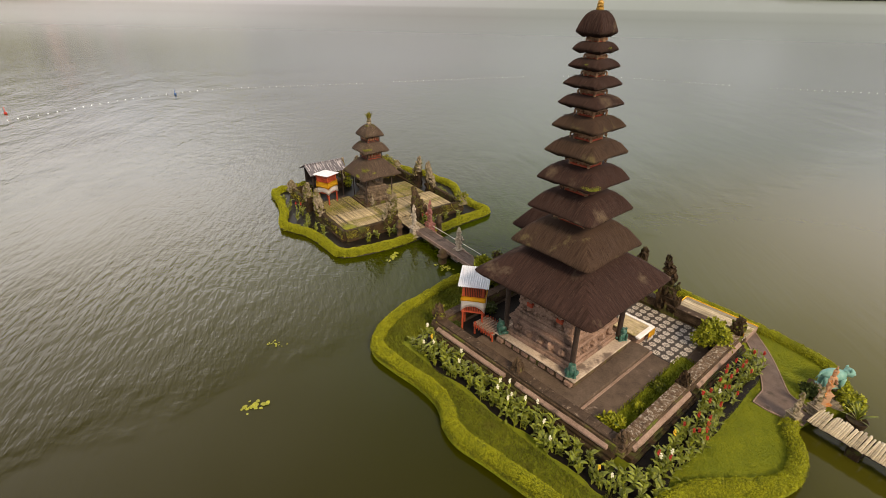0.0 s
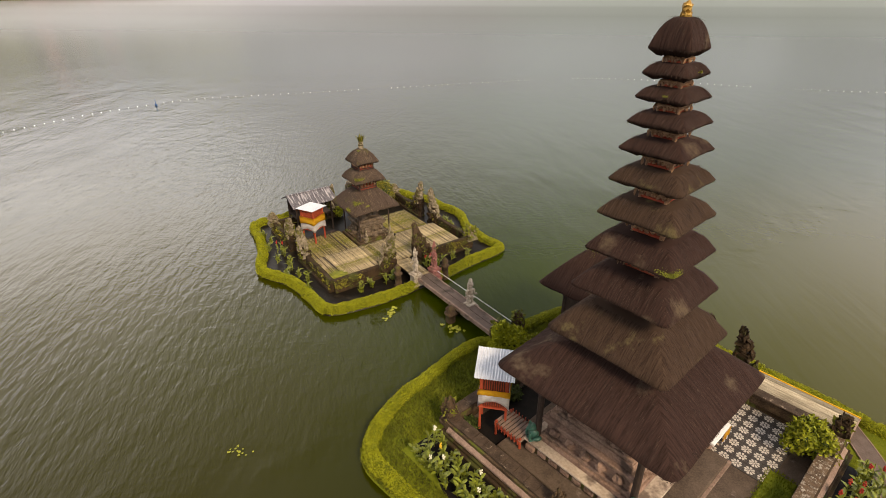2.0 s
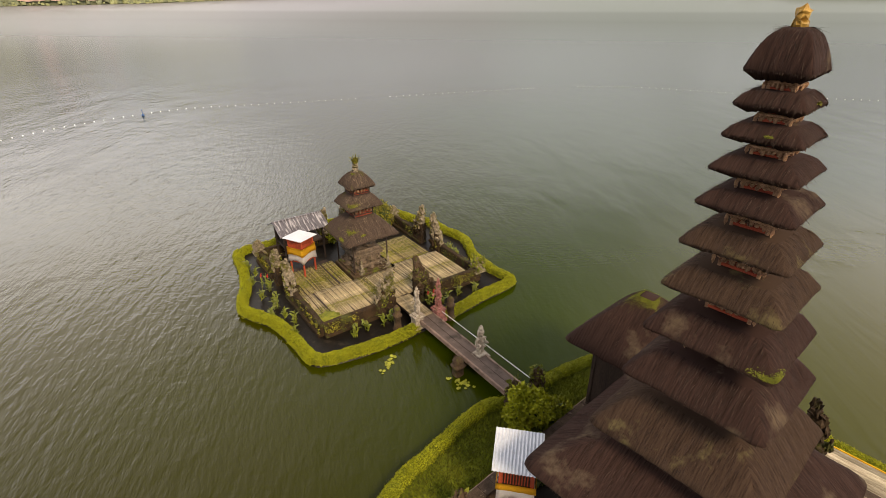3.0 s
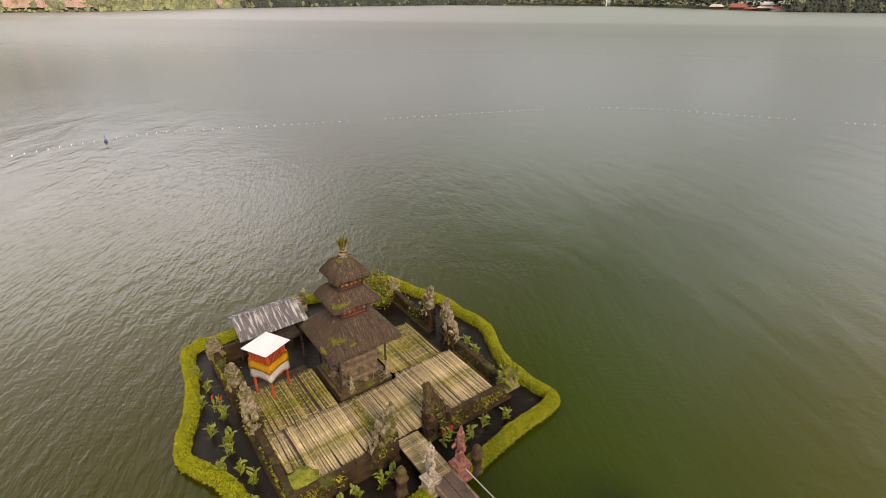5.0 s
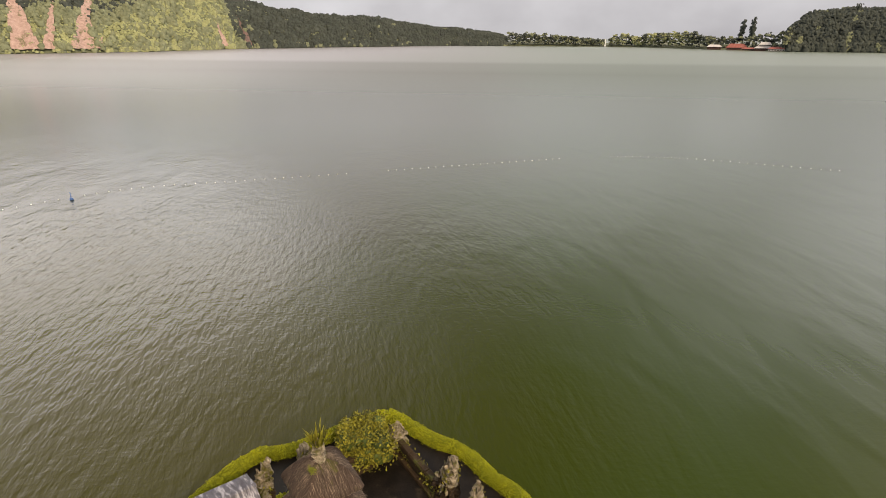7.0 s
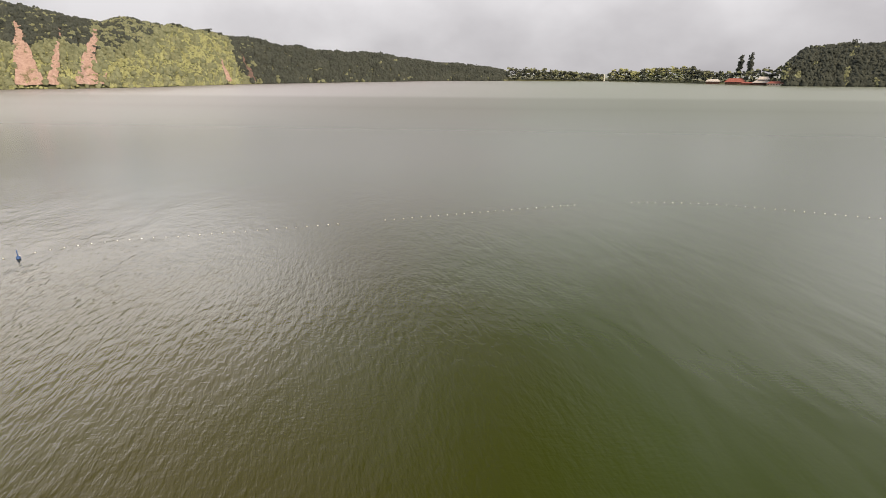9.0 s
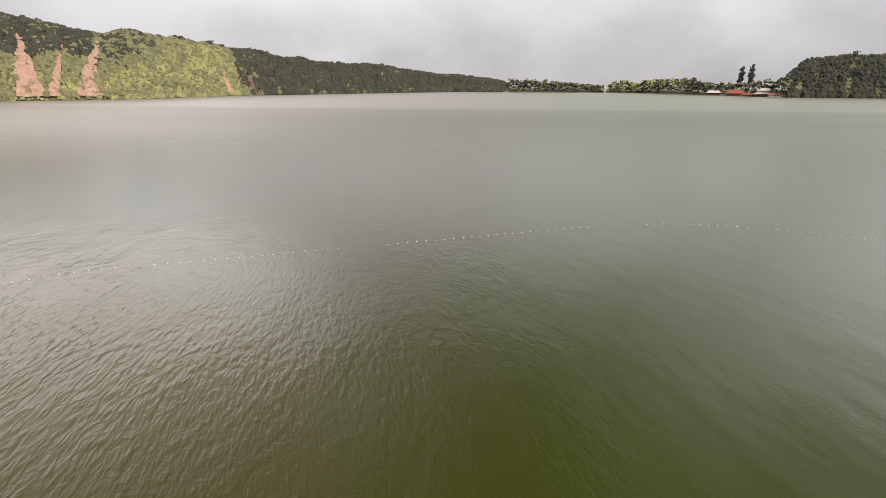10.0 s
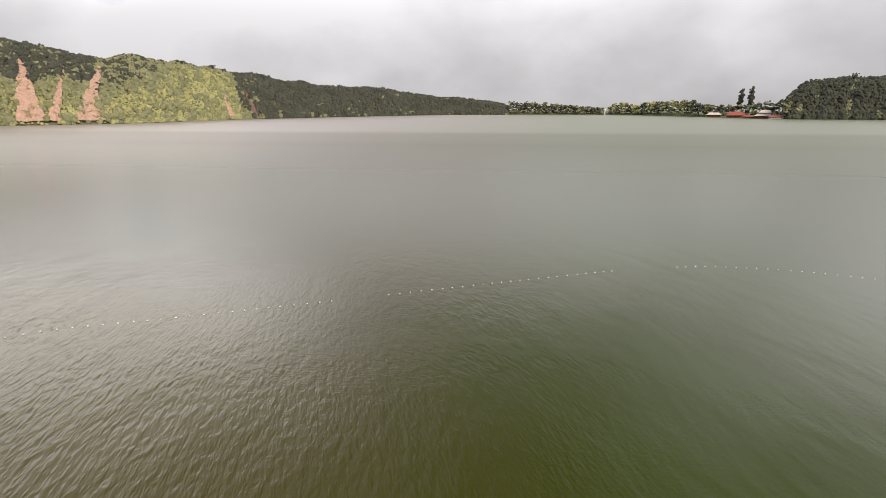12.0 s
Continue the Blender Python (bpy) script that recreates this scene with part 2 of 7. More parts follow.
M_BAMBOO_MOSSY = surface("mossy_bamboo", (0.08611, 0.06885, 0.02295), (0.3098, 0.2525, 0.09758), 1.4, 0.85, 0.3, (0.16, 0.15, 0.016), 0.66, 0.9, (0.9, 6, 6), 0.3, vary=0.45)
M_BAMBOO_NODE = surface("bamboo_node", (0.20, 0.16, 0.09), (0.50, 0.42, 0.26), 4.0, 0.8, 0.2)
M_CONCRETE = surface("stained_concrete", (0.160, 0.105, 0.078), (0.340, 0.240, 0.190), 1.6, 0.88, 0.35, (0.07, 0.055, 0.042), 0.35, 1.2)
M_TILE_DARK = surface("dark_floor_tile", (0.035, 0.03, 0.027), (0.075, 0.062, 0.055), 3.0, 0.6, 0.15)
M_TILE_LIGHT = surface("pale_tile_motif", (0.40, 0.36, 0.31), (0.58, 0.53, 0.47), 4.0, 0.6, 0.15)
M_GREEN_PAINT = surface("green_glazed_stone", (0.014, 0.055, 0.042), (0.050, 0.150, 0.110), 7.0, 0.45, 0.5, (0.05, 0.045, 0.03), 0.35, 5.0, spec=0.5)
M_TURQ = surface("turquoise_paint", (0.10, 0.25, 0.22), (0.22, 0.40, 0.35), 5.0, 0.55, 0.3, (0.30, 0.34, 0.30), 0.3, 4.0)
M_SKIN = surface("painted_figure", (0.30, 0.17, 0.09), (0.5, 0.32, 0.2), 6.0, 0.7, 0.3, (0.45, 0.17, 0.03), 0.5, 3.0)
M_PALE_STONE = surface("pale_lichen_stone", (0.030, 0.022, 0.013), (0.42, 0.35, 0.25), 6.0, 0.9, 0.9, (0.10, 0.09, 0.02), 0.55, 2.6, bump_dist=0.04)
M_STATUE = surface("painted_statue_stone", (0.13, 0.10, 0.075), (0.66, 0.58, 0.47), 7.0, 0.85, 0.8, (0.16, 0.10, 0.03), 0.35, 3.0, bump_dist=0.03)
M_RED_STONE = surface("red_tinted_stone", (0.15, 0.045, 0.04), (0.48, 0.22, 0.19), 6.0, 0.9, 0.6, (0.12, 0.10, 0.05), 0.4, 4.0)
M_LILY = surface("lily_pad", (0.17, 0.19, 0.015), (0.38, 0.38, 0.04), 3.0, 0.6, 0.1, vary=0.25)
M_BUOY = surface("white_plastic", (0.7, 0.7, 0.68), (0.85, 0.85, 0.83), 4.0, 0.5, 0.0)
M_BLUE = surface("blue_plastic", (0.03, 0.07, 0.20), (0.06, 0.13, 0.32), 4.0, 0.5, 0.0)
M_ROPE = surface("wet_rope", (0.07, 0.065, 0.05), (0.15, 0.14, 0.11), 6.0, 0.8, 0.0)
# sun patch, cloud shade and a little haze are put into these tree colours
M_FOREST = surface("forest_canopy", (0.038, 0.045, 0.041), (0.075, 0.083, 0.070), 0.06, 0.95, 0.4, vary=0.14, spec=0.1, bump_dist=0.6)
M_SUN_PATCH = surface("sun_patch_canopy", (0.225, 0.240, 0.118), (0.325, 0.335, 0.170), 0.06, 0.95, 0.4, vary=0.14, spec=0.1, bump_dist=0.6)
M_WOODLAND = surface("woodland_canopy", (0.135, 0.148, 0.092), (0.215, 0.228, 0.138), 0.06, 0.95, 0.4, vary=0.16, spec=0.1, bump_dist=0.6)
# same red earth with the hill's cloud shade put into its colour
M_EARTH_SHADED = surface("shaded_red_earth", (0.10, 0.065, 0.058), (0.20, 0.13, 0.115), 0.2, 0.95, 0.6, (0.07, 0.075, 0.06), 0.45, 0.08, bump_dist=0.6)
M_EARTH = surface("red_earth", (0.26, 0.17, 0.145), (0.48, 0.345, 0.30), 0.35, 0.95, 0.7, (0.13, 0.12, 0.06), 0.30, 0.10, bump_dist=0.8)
M_HILL = surface("hill_ground", (0.075, 0.082, 0.052), (0.150, 0.160, 0.088), 0.05, 0.95, 0.6, bump_dist=1.0)
M_RED_ROOF = surface("faded_red_roof", (0.20, 0.06, 0.05), (0.34, 0.13, 0.11), 0.6, 0.8, 0.2)
M_PALE_ROOF = surface("pale_tin_roof", (0.38, 0.36, 0.36), (0.6, 0.57, 0.56), 0.6, 0.7, 0.2)
M_DARK_WALL = surface("shaded_boards", (0.06, 0.035, 0.03), (0.13, 0.07, 0.06), 0.8, 0.85, 0.2)


def water_material():
    m = bpy.data.materials.new("lake_water")
    m.use_nodes = True
    n, l = m.node_tree.nodes, m.node_tree.links
    bsdf = n["Principled BSDF"]
    bsdf.inputs["Roughness"].default_value, bsdf.inputs["IOR"].default_value = 0.16, 1.333
    bsdf.inputs["Specular IOR Level"].default_value = 0.34
    co = n.new("ShaderNodeTexCoord")
    silt, ramp = n.new("ShaderNodeTexNoise"), n.new("ShaderNodeValToRGB")
    silt.inputs["Scale"].default_value, silt.inputs["Detail"].default_value = 0.02, 3
    ramp.color_ramp.elements[0].position, ramp.color_ramp.elements[0].color = 0.3, (0.0300, 0.0285, 0.0003, 1)
    ramp.color_ramp.elements[1].position, ramp.color_ramp.elements[1].color = 0.75, (0.0225, 0.0365, 0.0003, 1)
    l.new(co.outputs["Object"], silt.inputs["Vector"])
    drift, blend = n.new("ShaderNodeMapRange"), n.new("ShaderNodeMath")
    drift.inputs["From Min"].default_value, drift.inputs["From Max"].default_value = -22, 14
    drift.inputs["To Min"].default_value, drift.inputs["To Max"].default_value = -0.2, 0.35
    l.new(silt.outputs["Fac"], blend.inputs[0])
    l.new(drift.outputs["Result"], blend.inputs[1])
    l.new(blend.outputs[0], ramp.inputs["Fac"])
    # towards the far shore silt and sky sheen are painted in as paler colour
    pale, silt_sheen = n.new("ShaderNodeMix"), n.new("ShaderNodeMapRange")
    silt_sheen.inputs["From Min"].default_value, silt_sheen.inputs["From Max"].default_value = 92, 330
    silt_sheen.inputs["To Max"].default_value = 0.46
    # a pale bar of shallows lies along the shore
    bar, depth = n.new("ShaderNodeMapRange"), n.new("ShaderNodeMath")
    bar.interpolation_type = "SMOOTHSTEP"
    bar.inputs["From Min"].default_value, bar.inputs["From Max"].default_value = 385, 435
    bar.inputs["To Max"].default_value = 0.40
    l.new(silt_sheen.outputs["Result"], depth.inputs[0])
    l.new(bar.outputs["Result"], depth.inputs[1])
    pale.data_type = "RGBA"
    # grey painted cloud reflection under the hill, greener silt towards the low shore
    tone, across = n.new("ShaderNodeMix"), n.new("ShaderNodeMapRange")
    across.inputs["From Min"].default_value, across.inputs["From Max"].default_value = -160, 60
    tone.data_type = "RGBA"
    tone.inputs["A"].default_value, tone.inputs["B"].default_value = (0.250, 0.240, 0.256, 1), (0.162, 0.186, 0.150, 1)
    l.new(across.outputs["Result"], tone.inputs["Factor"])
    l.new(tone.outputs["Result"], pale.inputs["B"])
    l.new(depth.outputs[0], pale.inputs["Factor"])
    # round the larger island the dim overhead sky's reflection is painted as darker brown
    brown, near = n.new("ShaderNodeMix"), n.new("ShaderNodeMapRange")
    near.interpolation_type = "SMOOTHSTEP"
    near.inputs["From Min"].default_value, near.inputs["From Max"].default_value = 12, 34
    brown.data_type = "RGBA"
    brown.inputs["A"].default_value = (0.0185, 0.0168, 0.0003, 1)
    l.new(near.outputs["Result"], brown.inputs["Factor"])
    l.new(ramp.outputs["Color"], brown.inputs["B"])
    # a plume of stirred-up silt drifts off the larger island's lee side
    plume, far, spread = n.new("ShaderNodeMix"), n.new("ShaderNodeVectorMath"), n.new("ShaderNodeMapRange")
    far.operation, spread.interpolation_type = "DISTANCE", "SMOOTHSTEP"
    far.inputs[1].default_value = (36, 34, 0)
    spread.inputs["From Min"].default_value, spread.inputs["From Max"].default_value = 8, 36
    spread.inputs["To Min"].default_value, spread.inputs["To Max"].default_value = 1.0, 0.0
    plume.data_type = "RGBA"
    plume.inputs["B"].default_value = (0.074, 0.066, 0.008, 1)
    l.new(co.outputs["Object"], far.inputs[0])
    l.new(far.outputs["Value"], spread.inputs["Value"])
    l.new(spread.outputs["Result"], plume.inputs["Factor"])
    l.new(brown.outputs["Result"], plume.inputs["A"])
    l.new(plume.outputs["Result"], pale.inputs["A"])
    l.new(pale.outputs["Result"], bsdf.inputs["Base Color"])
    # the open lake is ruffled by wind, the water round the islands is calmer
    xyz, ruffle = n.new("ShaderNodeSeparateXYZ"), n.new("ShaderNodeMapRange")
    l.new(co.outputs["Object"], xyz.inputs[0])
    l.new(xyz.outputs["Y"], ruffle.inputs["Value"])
    l.new(xyz.outputs["Y"], silt_sheen.inputs["Value"])
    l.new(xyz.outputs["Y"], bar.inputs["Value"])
    l.new(xyz.outputs["X"], drift.inputs["Value"])
    l.new(xyz.outputs["Y"], near.inputs["Value"])
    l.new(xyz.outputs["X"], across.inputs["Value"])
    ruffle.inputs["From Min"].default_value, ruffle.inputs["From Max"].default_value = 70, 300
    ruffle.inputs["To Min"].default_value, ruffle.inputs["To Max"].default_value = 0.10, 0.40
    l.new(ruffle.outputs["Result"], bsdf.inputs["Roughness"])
    # wind ripples: on the windward side short waves run across the lake, in the lee longer faint crests run up it; a slow swell under both
    calm = n.new("ShaderNodeMapRange")
    calm.interpolation_type = "SMOOTHSTEP"
    calm.inputs["From Min"].default_value, calm.inputs["From Max"].default_value = 74, 150
    calm.inputs["To Min"].default_value, calm.inputs["To Max"].default_value = 1.0, 0.12
    l.new(xyz.outputs["Y"], calm.inputs["Value"])
    # close to the larger island the wind hardly reaches the water; the edge of the gusts wanders
    edge, wander, along = n.new("ShaderNodeMapRange"), n.new("ShaderNodeTexNoise"), n.new("ShaderNodeVectorMath")
    along.operation = "DOT_PRODUCT"
    along.inputs[1].default_value = (-0.66, 0.75, 0)
    wander.inputs["Scale"].default_value, wander.inputs["Detail"].default_value = 0.22, 4
    swing, reach, open_water = n.new("ShaderNodeMath"), n.new("ShaderNodeMath"), n.new("ShaderNodeMath")
    swing.operation = "MULTIPLY"
    swing.inputs[1].default_value = 9.0
    edge.interpolation_type = "SMOOTHSTEP"
    edge.inputs["From Min"].default_value, edge.inputs["From Max"].default_value = 24.8, 28.2
    edge.inputs["To Min"].default_value, edge.inputs["To Max"].default_value = 0.12, 1.0
    l.new(co.outputs["Object"], along.inputs[0])
    l.new(co.outputs["Object"], wander.inputs["Vector"])
    l.new(wander.outputs["Fac"], swing.inputs[0])
    l.new(swing.outputs[0], reach.inputs[0])
    l.new(along.outputs["Value"], reach.inputs[1])
    l.new(reach.outputs[0], edge.inputs["Value"])
    open_water.operation = "MULTIPLY"
    l.new(edge.outputs["Result"], open_water.inputs[0])
    l.new(calm.outputs["Result"], open_water.inputs[1])
    # scale, stretch, turn, height, gust scale, share on the windward side, share in the lee
    trains = ((4.6, (1.0, 0.28, 1), 24, 0.040, 0.045, 1.0, 0.06),
              (2.7, (1.0, 0.30, 1), 19, 0.078, 0.035, 1.0, 0.10),
              (1.2, (1.0, 0.45, 1), 4, 0.060, 0.05, 1.0, 0.08),
              (1.5, (1.0, 0.18, 1), 6, 0.017, 0.03, 0.25, 1.0),
              (3.6, (0.6, 1.3, 1), 12, 0.016, 0.06, 1.0, 0.5),
              (0.20, (1.2, 0.5, 1), 14, 0.20, 0.012, 1.0, 0.8))
    total = None
    for scale, stretch, turn, dist, gust, left, right in trains:
        mp, w = n.new("ShaderNodeMapping"), n.new("ShaderNodeTexNoise")
        mp.vector_type = "TEXTURE"
        mp.inputs["Rotation"].default_value = (0, 0, radians(turn))
        mp.inputs["Scale"].default_value = [1 / k for k in stretch]
        l.new(co.outputs["Object"], mp.inputs["Vector"])
        l.new(mp.outputs["Vector"], w.inputs["Vector"])
        w.inputs["Scale"].default_value, w.inputs["Detail"].default_value, w.inputs["Distortion"].default_value = scale, 2, 0.25
        g, gr, mul = n.new("ShaderNodeTexNoise"), n.new("ShaderNodeMapRange"), n.new("ShaderNodeMath")
        g.inputs["Scale"].default_value, g.inputs["Detail"].default_value = gust, 2
        l.new(co.outputs["Object"], g.inputs["Vector"])
        gr.inputs["From Min"].default_value, gr.inputs["From Max"].default_value = 0.38, 0.62
        gr.inputs["To Min"].default_value, gr.inputs["To Max"].default_value = 0.3 * dist, dist
        l.new(g.outputs["Fac"], gr.inputs["Value"])
        mul.operation = "MULTIPLY"
        l.new(w.outputs["Fac"], mul.inputs[0])
        l.new(gr.outputs["Result"], mul.inputs[1])
        lee, mul2, mul3 = n.new("ShaderNodeMapRange"), n.new("ShaderNodeMath"), n.new("ShaderNodeMath")
        lee.interpolation_type = "SMOOTHSTEP"
        lee.inputs["From Min"].default_value, lee.inputs["From Max"].default_value = -12, 6
        lee.inputs["To Min"].default_value, lee.inputs["To Max"].default_value = left, right
        l.new(xyz.outputs["X"], lee.inputs["Value"])
        mul2.operation = mul3.operation = "MULTIPLY"
        l.new(mul.outputs[0], mul2.inputs[0])
        l.new(lee.outputs["Result"], mul2.inputs[1])
        l.new(mul2.outputs[0], mul3.inputs[0])
        l.new((open_water if left == 1.0 else calm).outputs[0], mul3.inputs[1])
        if total is None:
            total = mul3
        else:
            add = n.new("ShaderNodeMath")
            l.new(total.outputs[0], add.inputs[0])
            l.new(mul3.outputs[0], add.inputs[1])
            total = add
    bn = n.new("ShaderNodeBump")
    bn.inputs["Strength"].default_value, bn.inputs["Distance"].default_value = 1.0, 1.0
    l.new(total.outputs[0], bn.inputs["Height"])
    l.new(bn.outputs["Normal"], bsdf.inputs["Normal"])
    return m


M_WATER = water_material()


# ---- mesh helpers ----
def finish(bm, name, material, smooth=True):
    me = bpy.data.meshes.new(name)
    bm.to_mesh(me)
    bm.free()
    me.materials.append(material)
    if smooth:
        me.polygons.foreach_set("use_smooth", [True] * len(me.polygons))
    return me


def part(name, bm, material, parent=None, label="", smooth=False):
    ob = new(name, finish(bm, name, material, smooth))
    if parent:
        ob.parent = parent
    if label:
        ob["label"] = label
    return ob


def thing(name, x=0, y=0, z=0, turn=0):
    ob = new(name)
    ob.matrix_basis = pose(x, y, z, 0, 0, turn)
    ob.empty_display_size = 0.2
    return ob


def box(bm, x, y, z, sx, sy, sz, turn=0, bevel=0.0, taper=1.0):
    """A box on its base centre (x, y, z), slightly bevelled, optionally narrower at the top."""
    g = bmesh.ops.create_cube(bm, size=1)
    for v in g["verts"]:
        k = taper if v.co.z > 0 else 1
        v.co = Vector((v.co.x * sx * k, v.co.y * sy * k, (v.co.z + 0.5) * sz))
    bmesh.ops.transform(bm, matrix=pose(x, y, z, 0, 0, turn), verts=g["verts"])
    if bevel:
        es = list({e for v in g["verts"] for e in v.link_edges})
        bmesh.ops.bevel(bm, geom=es, offset=bevel, segments=1, affect="EDGES")
    return bm


def tube(bm, a, b, r0, r1=None, seg=8):
    a, b = Vector(a), Vector(b)
    r1 = r0 if r1 is None else r1
    q = (b - a).to_track_quat("Z", "Y").to_matrix()
    rings = []
    for p, r in ((a, r0), (b, r1)):
        rings.append([bm.verts.new(p + q @ Vector((r * math.cos(i * math.tau / seg), r * math.sin(i * math.tau / seg), 0))) for i in range(seg)])
    for i in range(seg):
        bm.faces.new((rings[0][i], rings[0][(i + 1) % seg], rings[1][(i + 1) % seg], rings[1][i]))
    bm.faces.new(rings[1])
    bm.faces.new(rings[0][::-1])
    return bm


def lathe(bm, profile, seg=14, x=0, y=0, z=0, square=0):
    """Rings (radius, height) about the z axis; square > 0 makes the plan a rounded square with that exponent."""
    rings = []
    for r, h in profile:
        ring = []
        for i in range(seg):
            a = (i + 0.5) * math.tau / seg
            c, s = math.cos(a), math.sin(a)
            k = (abs(c) ** square + abs(s) ** square) ** (-1 / square) if square else 1
            ring.append(bm.verts.new((x + r * k * c, y + r * k * s, z + h)))
        rings.append(ring)
    for p, q in zip(rings, rings[1:]):
        for i in range(seg):
            bm.faces.new((p[i], p[(i + 1) % seg], q[(i + 1) % seg], q[i]))
    bm.faces.new(rings[-1])
    bm.faces.new(rings[0][::-1])
    return bm


def blob(bm, x, y, z, sx, sy, sz, level=2, rough=0.2, freq=2.0, seed=0):
    g = bmesh.ops.create_icosphere(bm, subdivisions=level, radius=1)
    for v in g["verts"]:
        d = 1 + rough * noise.noise(v.co * freq + Vector((seed * 7.1, seed * 3.3, 0)))
        v.co = Vector((x + v.co.x * sx * d, y + v.co.y * sy * d, z + v.co.z * sz * d))
    return bm


def roughen(bm, amount, freq, seed=0):
    for v in bm.verts:
        o = Vector((seed * 5.3, seed * 2.1, seed))
        v.co += amount * Vector((noise.noise(v.co * freq + o), noise.noise(v.co * freq + o + Vector((31, 0, 0))), noise.noise(v.co * freq + o + Vector((0, 57, 0)))))
    return bm


def cards(name, places, size, material, parent=None, tall=1.0, seed=1, spread=1.0):
    """Many small leaves: places is a list of (point, outward normal)."""
    rng = np.random.RandomState(seed)
    n = len(places)
    co, faces = np.zeros((n * 4, 3)), []
    for i, (p, nn) in enumerate(places):
        up = Vector(nn) + Vector(rng.normal(0, 0.55 * spread, 3))
        up.normalize()
        side = up.cross(Vector(rng.normal(0, 1, 3)))
        side.normalize()
        ln = up.cross(side)
        ln = (ln * 0.8 + up * 0.6 * spread).normalized()
        s = size * rng.uniform(0.6, 1.35)
        p = Vector(p)
        co[4 * i] = p
        co[4 * i + 1] = p + side * s * 0.42 + ln * s * 0.5 * tall
        co[4 * i + 2] = p + ln * s * tall
        co[4 * i + 3] = p - side * s * 0.42 + ln * s * 0.5 * tall + up * 0.12 * s
        faces.append((4 * i, 4 * i + 1, 4 * i + 2, 4 * i + 3))
    me = bpy.data.meshes.new(name)
    me.from_pydata(co.tolist(), [], faces)
    me.materials.append(material)
    ob = new(name, me)
    if parent:
        ob.parent = parent
    return ob


def smooth_loop(points, step=0.35):
    """A closed Catmull-Rom loop through the points, at about even steps."""
    out, n = [], len(points)
    for i in range(n):
        p0, p1, p2, p3 = (Vector((*points[(i + k) % n], 0)) for k in (-1, 0, 1, 2))
        m = max(2, int((p2 - p1).length / step))
        for j in range(m):
            t = j / m
            out.append(0.5 * ((2 * p1) + (p2 - p0) * t + (2 * p0 - 5 * p1 + 4 * p2 - p3) * t * t + (3 * p1 - p0 - 3 * p2 + p3) * t ** 3))
    return out


def smooth_line(points, step=0.35):
    pts = [points[0]] + list(points) + [points[-1]]
    out = []
    for i in range(len(points) - 1):
        p0, p1, p2, p3 = (Vector((*pts[i + k], 0)) for k in range(4))
        m = max(2, int((p2 - p1).length / step))
        for j in range(m):
            t = j / m
            out.append(0.5 * ((2 * p1) + (p2 - p0) * t + (2 * p0 - 5 * p1 + 4 * p2 - p3) * t * t + (3 * p1 - p0 - 3 * p2 + p3) * t ** 3))
    out.append(Vector((*points[-1], 0)))
    return out


def inside(p, loop):
    hit, j = False, len(loop) - 1
    for i in range(len(loop)):
        a, b = loop[i], loop[j]
        if (a.y > p[1]) != (b.y > p[1]) and p[0] < (b.x - a.x) * (p[1] - a.y) / (b.y - a.y) + a.x:
            hit = not hit
        j = i
    return hit


# ---- lake ----
def lake():
    """One flat sheet of water out to the horizon."""
    bm = bmesh.new()
    far, n = 3500, 12
    grid = [[bm.verts.new((-far + 2 * far * i / n, -far + 2 * far * j / n, 0)) for j in range(n + 1)] for i in range(n + 1)]
    for i in range(n):
        for j in range(n):
            bm.faces.new((grid[i][j], grid[i + 1][j], grid[i + 1][j + 1], grid[i][j + 1]))
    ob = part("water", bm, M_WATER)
    tagged(ob, "olive green lake water with wind ripples", "water", kind="structure")


lake()


# ---- far shore ----
SHORE = [(-70, 560), (-56, 600), (-47.6, 642), (-43, 634), (-39.6, 644), (-35.9, 657), (-32.5, 703), (-28.3, 759), (-23.3, 795), (-18.7, 846),
         (-12.7, 910), (-6.7, 997), (0, 1000), (9, 1012), (13, 978), (18.3, 876), (25, 790), (32, 824), (45, 800), (70, 700)]
RIDGE = [(-70, 130), (-56, 112), (-47.6, 93), (-46.3, 90), (-44.2, 82), (-41.6, 79), (-38.7, 76), (-35.6, 78), (-32.3, 76), (-29.4, 69), (-27.3, 66), (-24.1, 57), (-20.8, 53),
         (-18.5, 51), (-15.6, 50), (-12.7, 44), (-9.1, 37), (-6.6, 33), (-4.2, 30), (-0.6, 20), (2.9, 18), (5.3, 15), (8.1, 11), (9.4, 8), (10.1, 16), (10.9, 19), (12.5, 14),
         (13.0, 19), (14.1, 20), (16.1, 20), (17.6, 20), (18.6, 15), (21.5, 15), (22.4, 15), (23.3, 18), (25.0, 20), (25.8, 38), (26.4, 46), (28.0, 50), (31.7, 54), (45, 60), (70, 90)]
EYE = Vector((-7.4, 53.4, 0))


def table(rows, a):
    for (a0, b0), (a1, b1) in zip(rows, rows[1:]):
        if a0 <= a <= a1:
            return b0 + (b1 - b0) * (a - a0) / (a1 - a0)
    return rows[-1][1]


def hill_height(az, out):
    """Ground height at a bearing and a distance behind the shore line."""
    h = table(RIDGE, az)
    k = min(1.0, max(0.0, out / (40 + 1.3 * h)))
    g = 0.8 + (h - 6 if h > 20 else h * 0.25) * (k * (2 - k)) ** 0.9
    gully = 0.10 * h * k * noise.noise(Vector((az * 0.55, k * 0.8, 3.0)))
    return max(0.4, g + gully) if out > 0 else -1.5


def shore_point(az, out):
    d = table(SHORE, az) + out + 6 * noise.noise(Vector((az * 1.3, 0, 9)))
    return EYE + Vector((math.sin(radians(az)) * d, math.cos(radians(az)) * d, hill_height(az, out)))


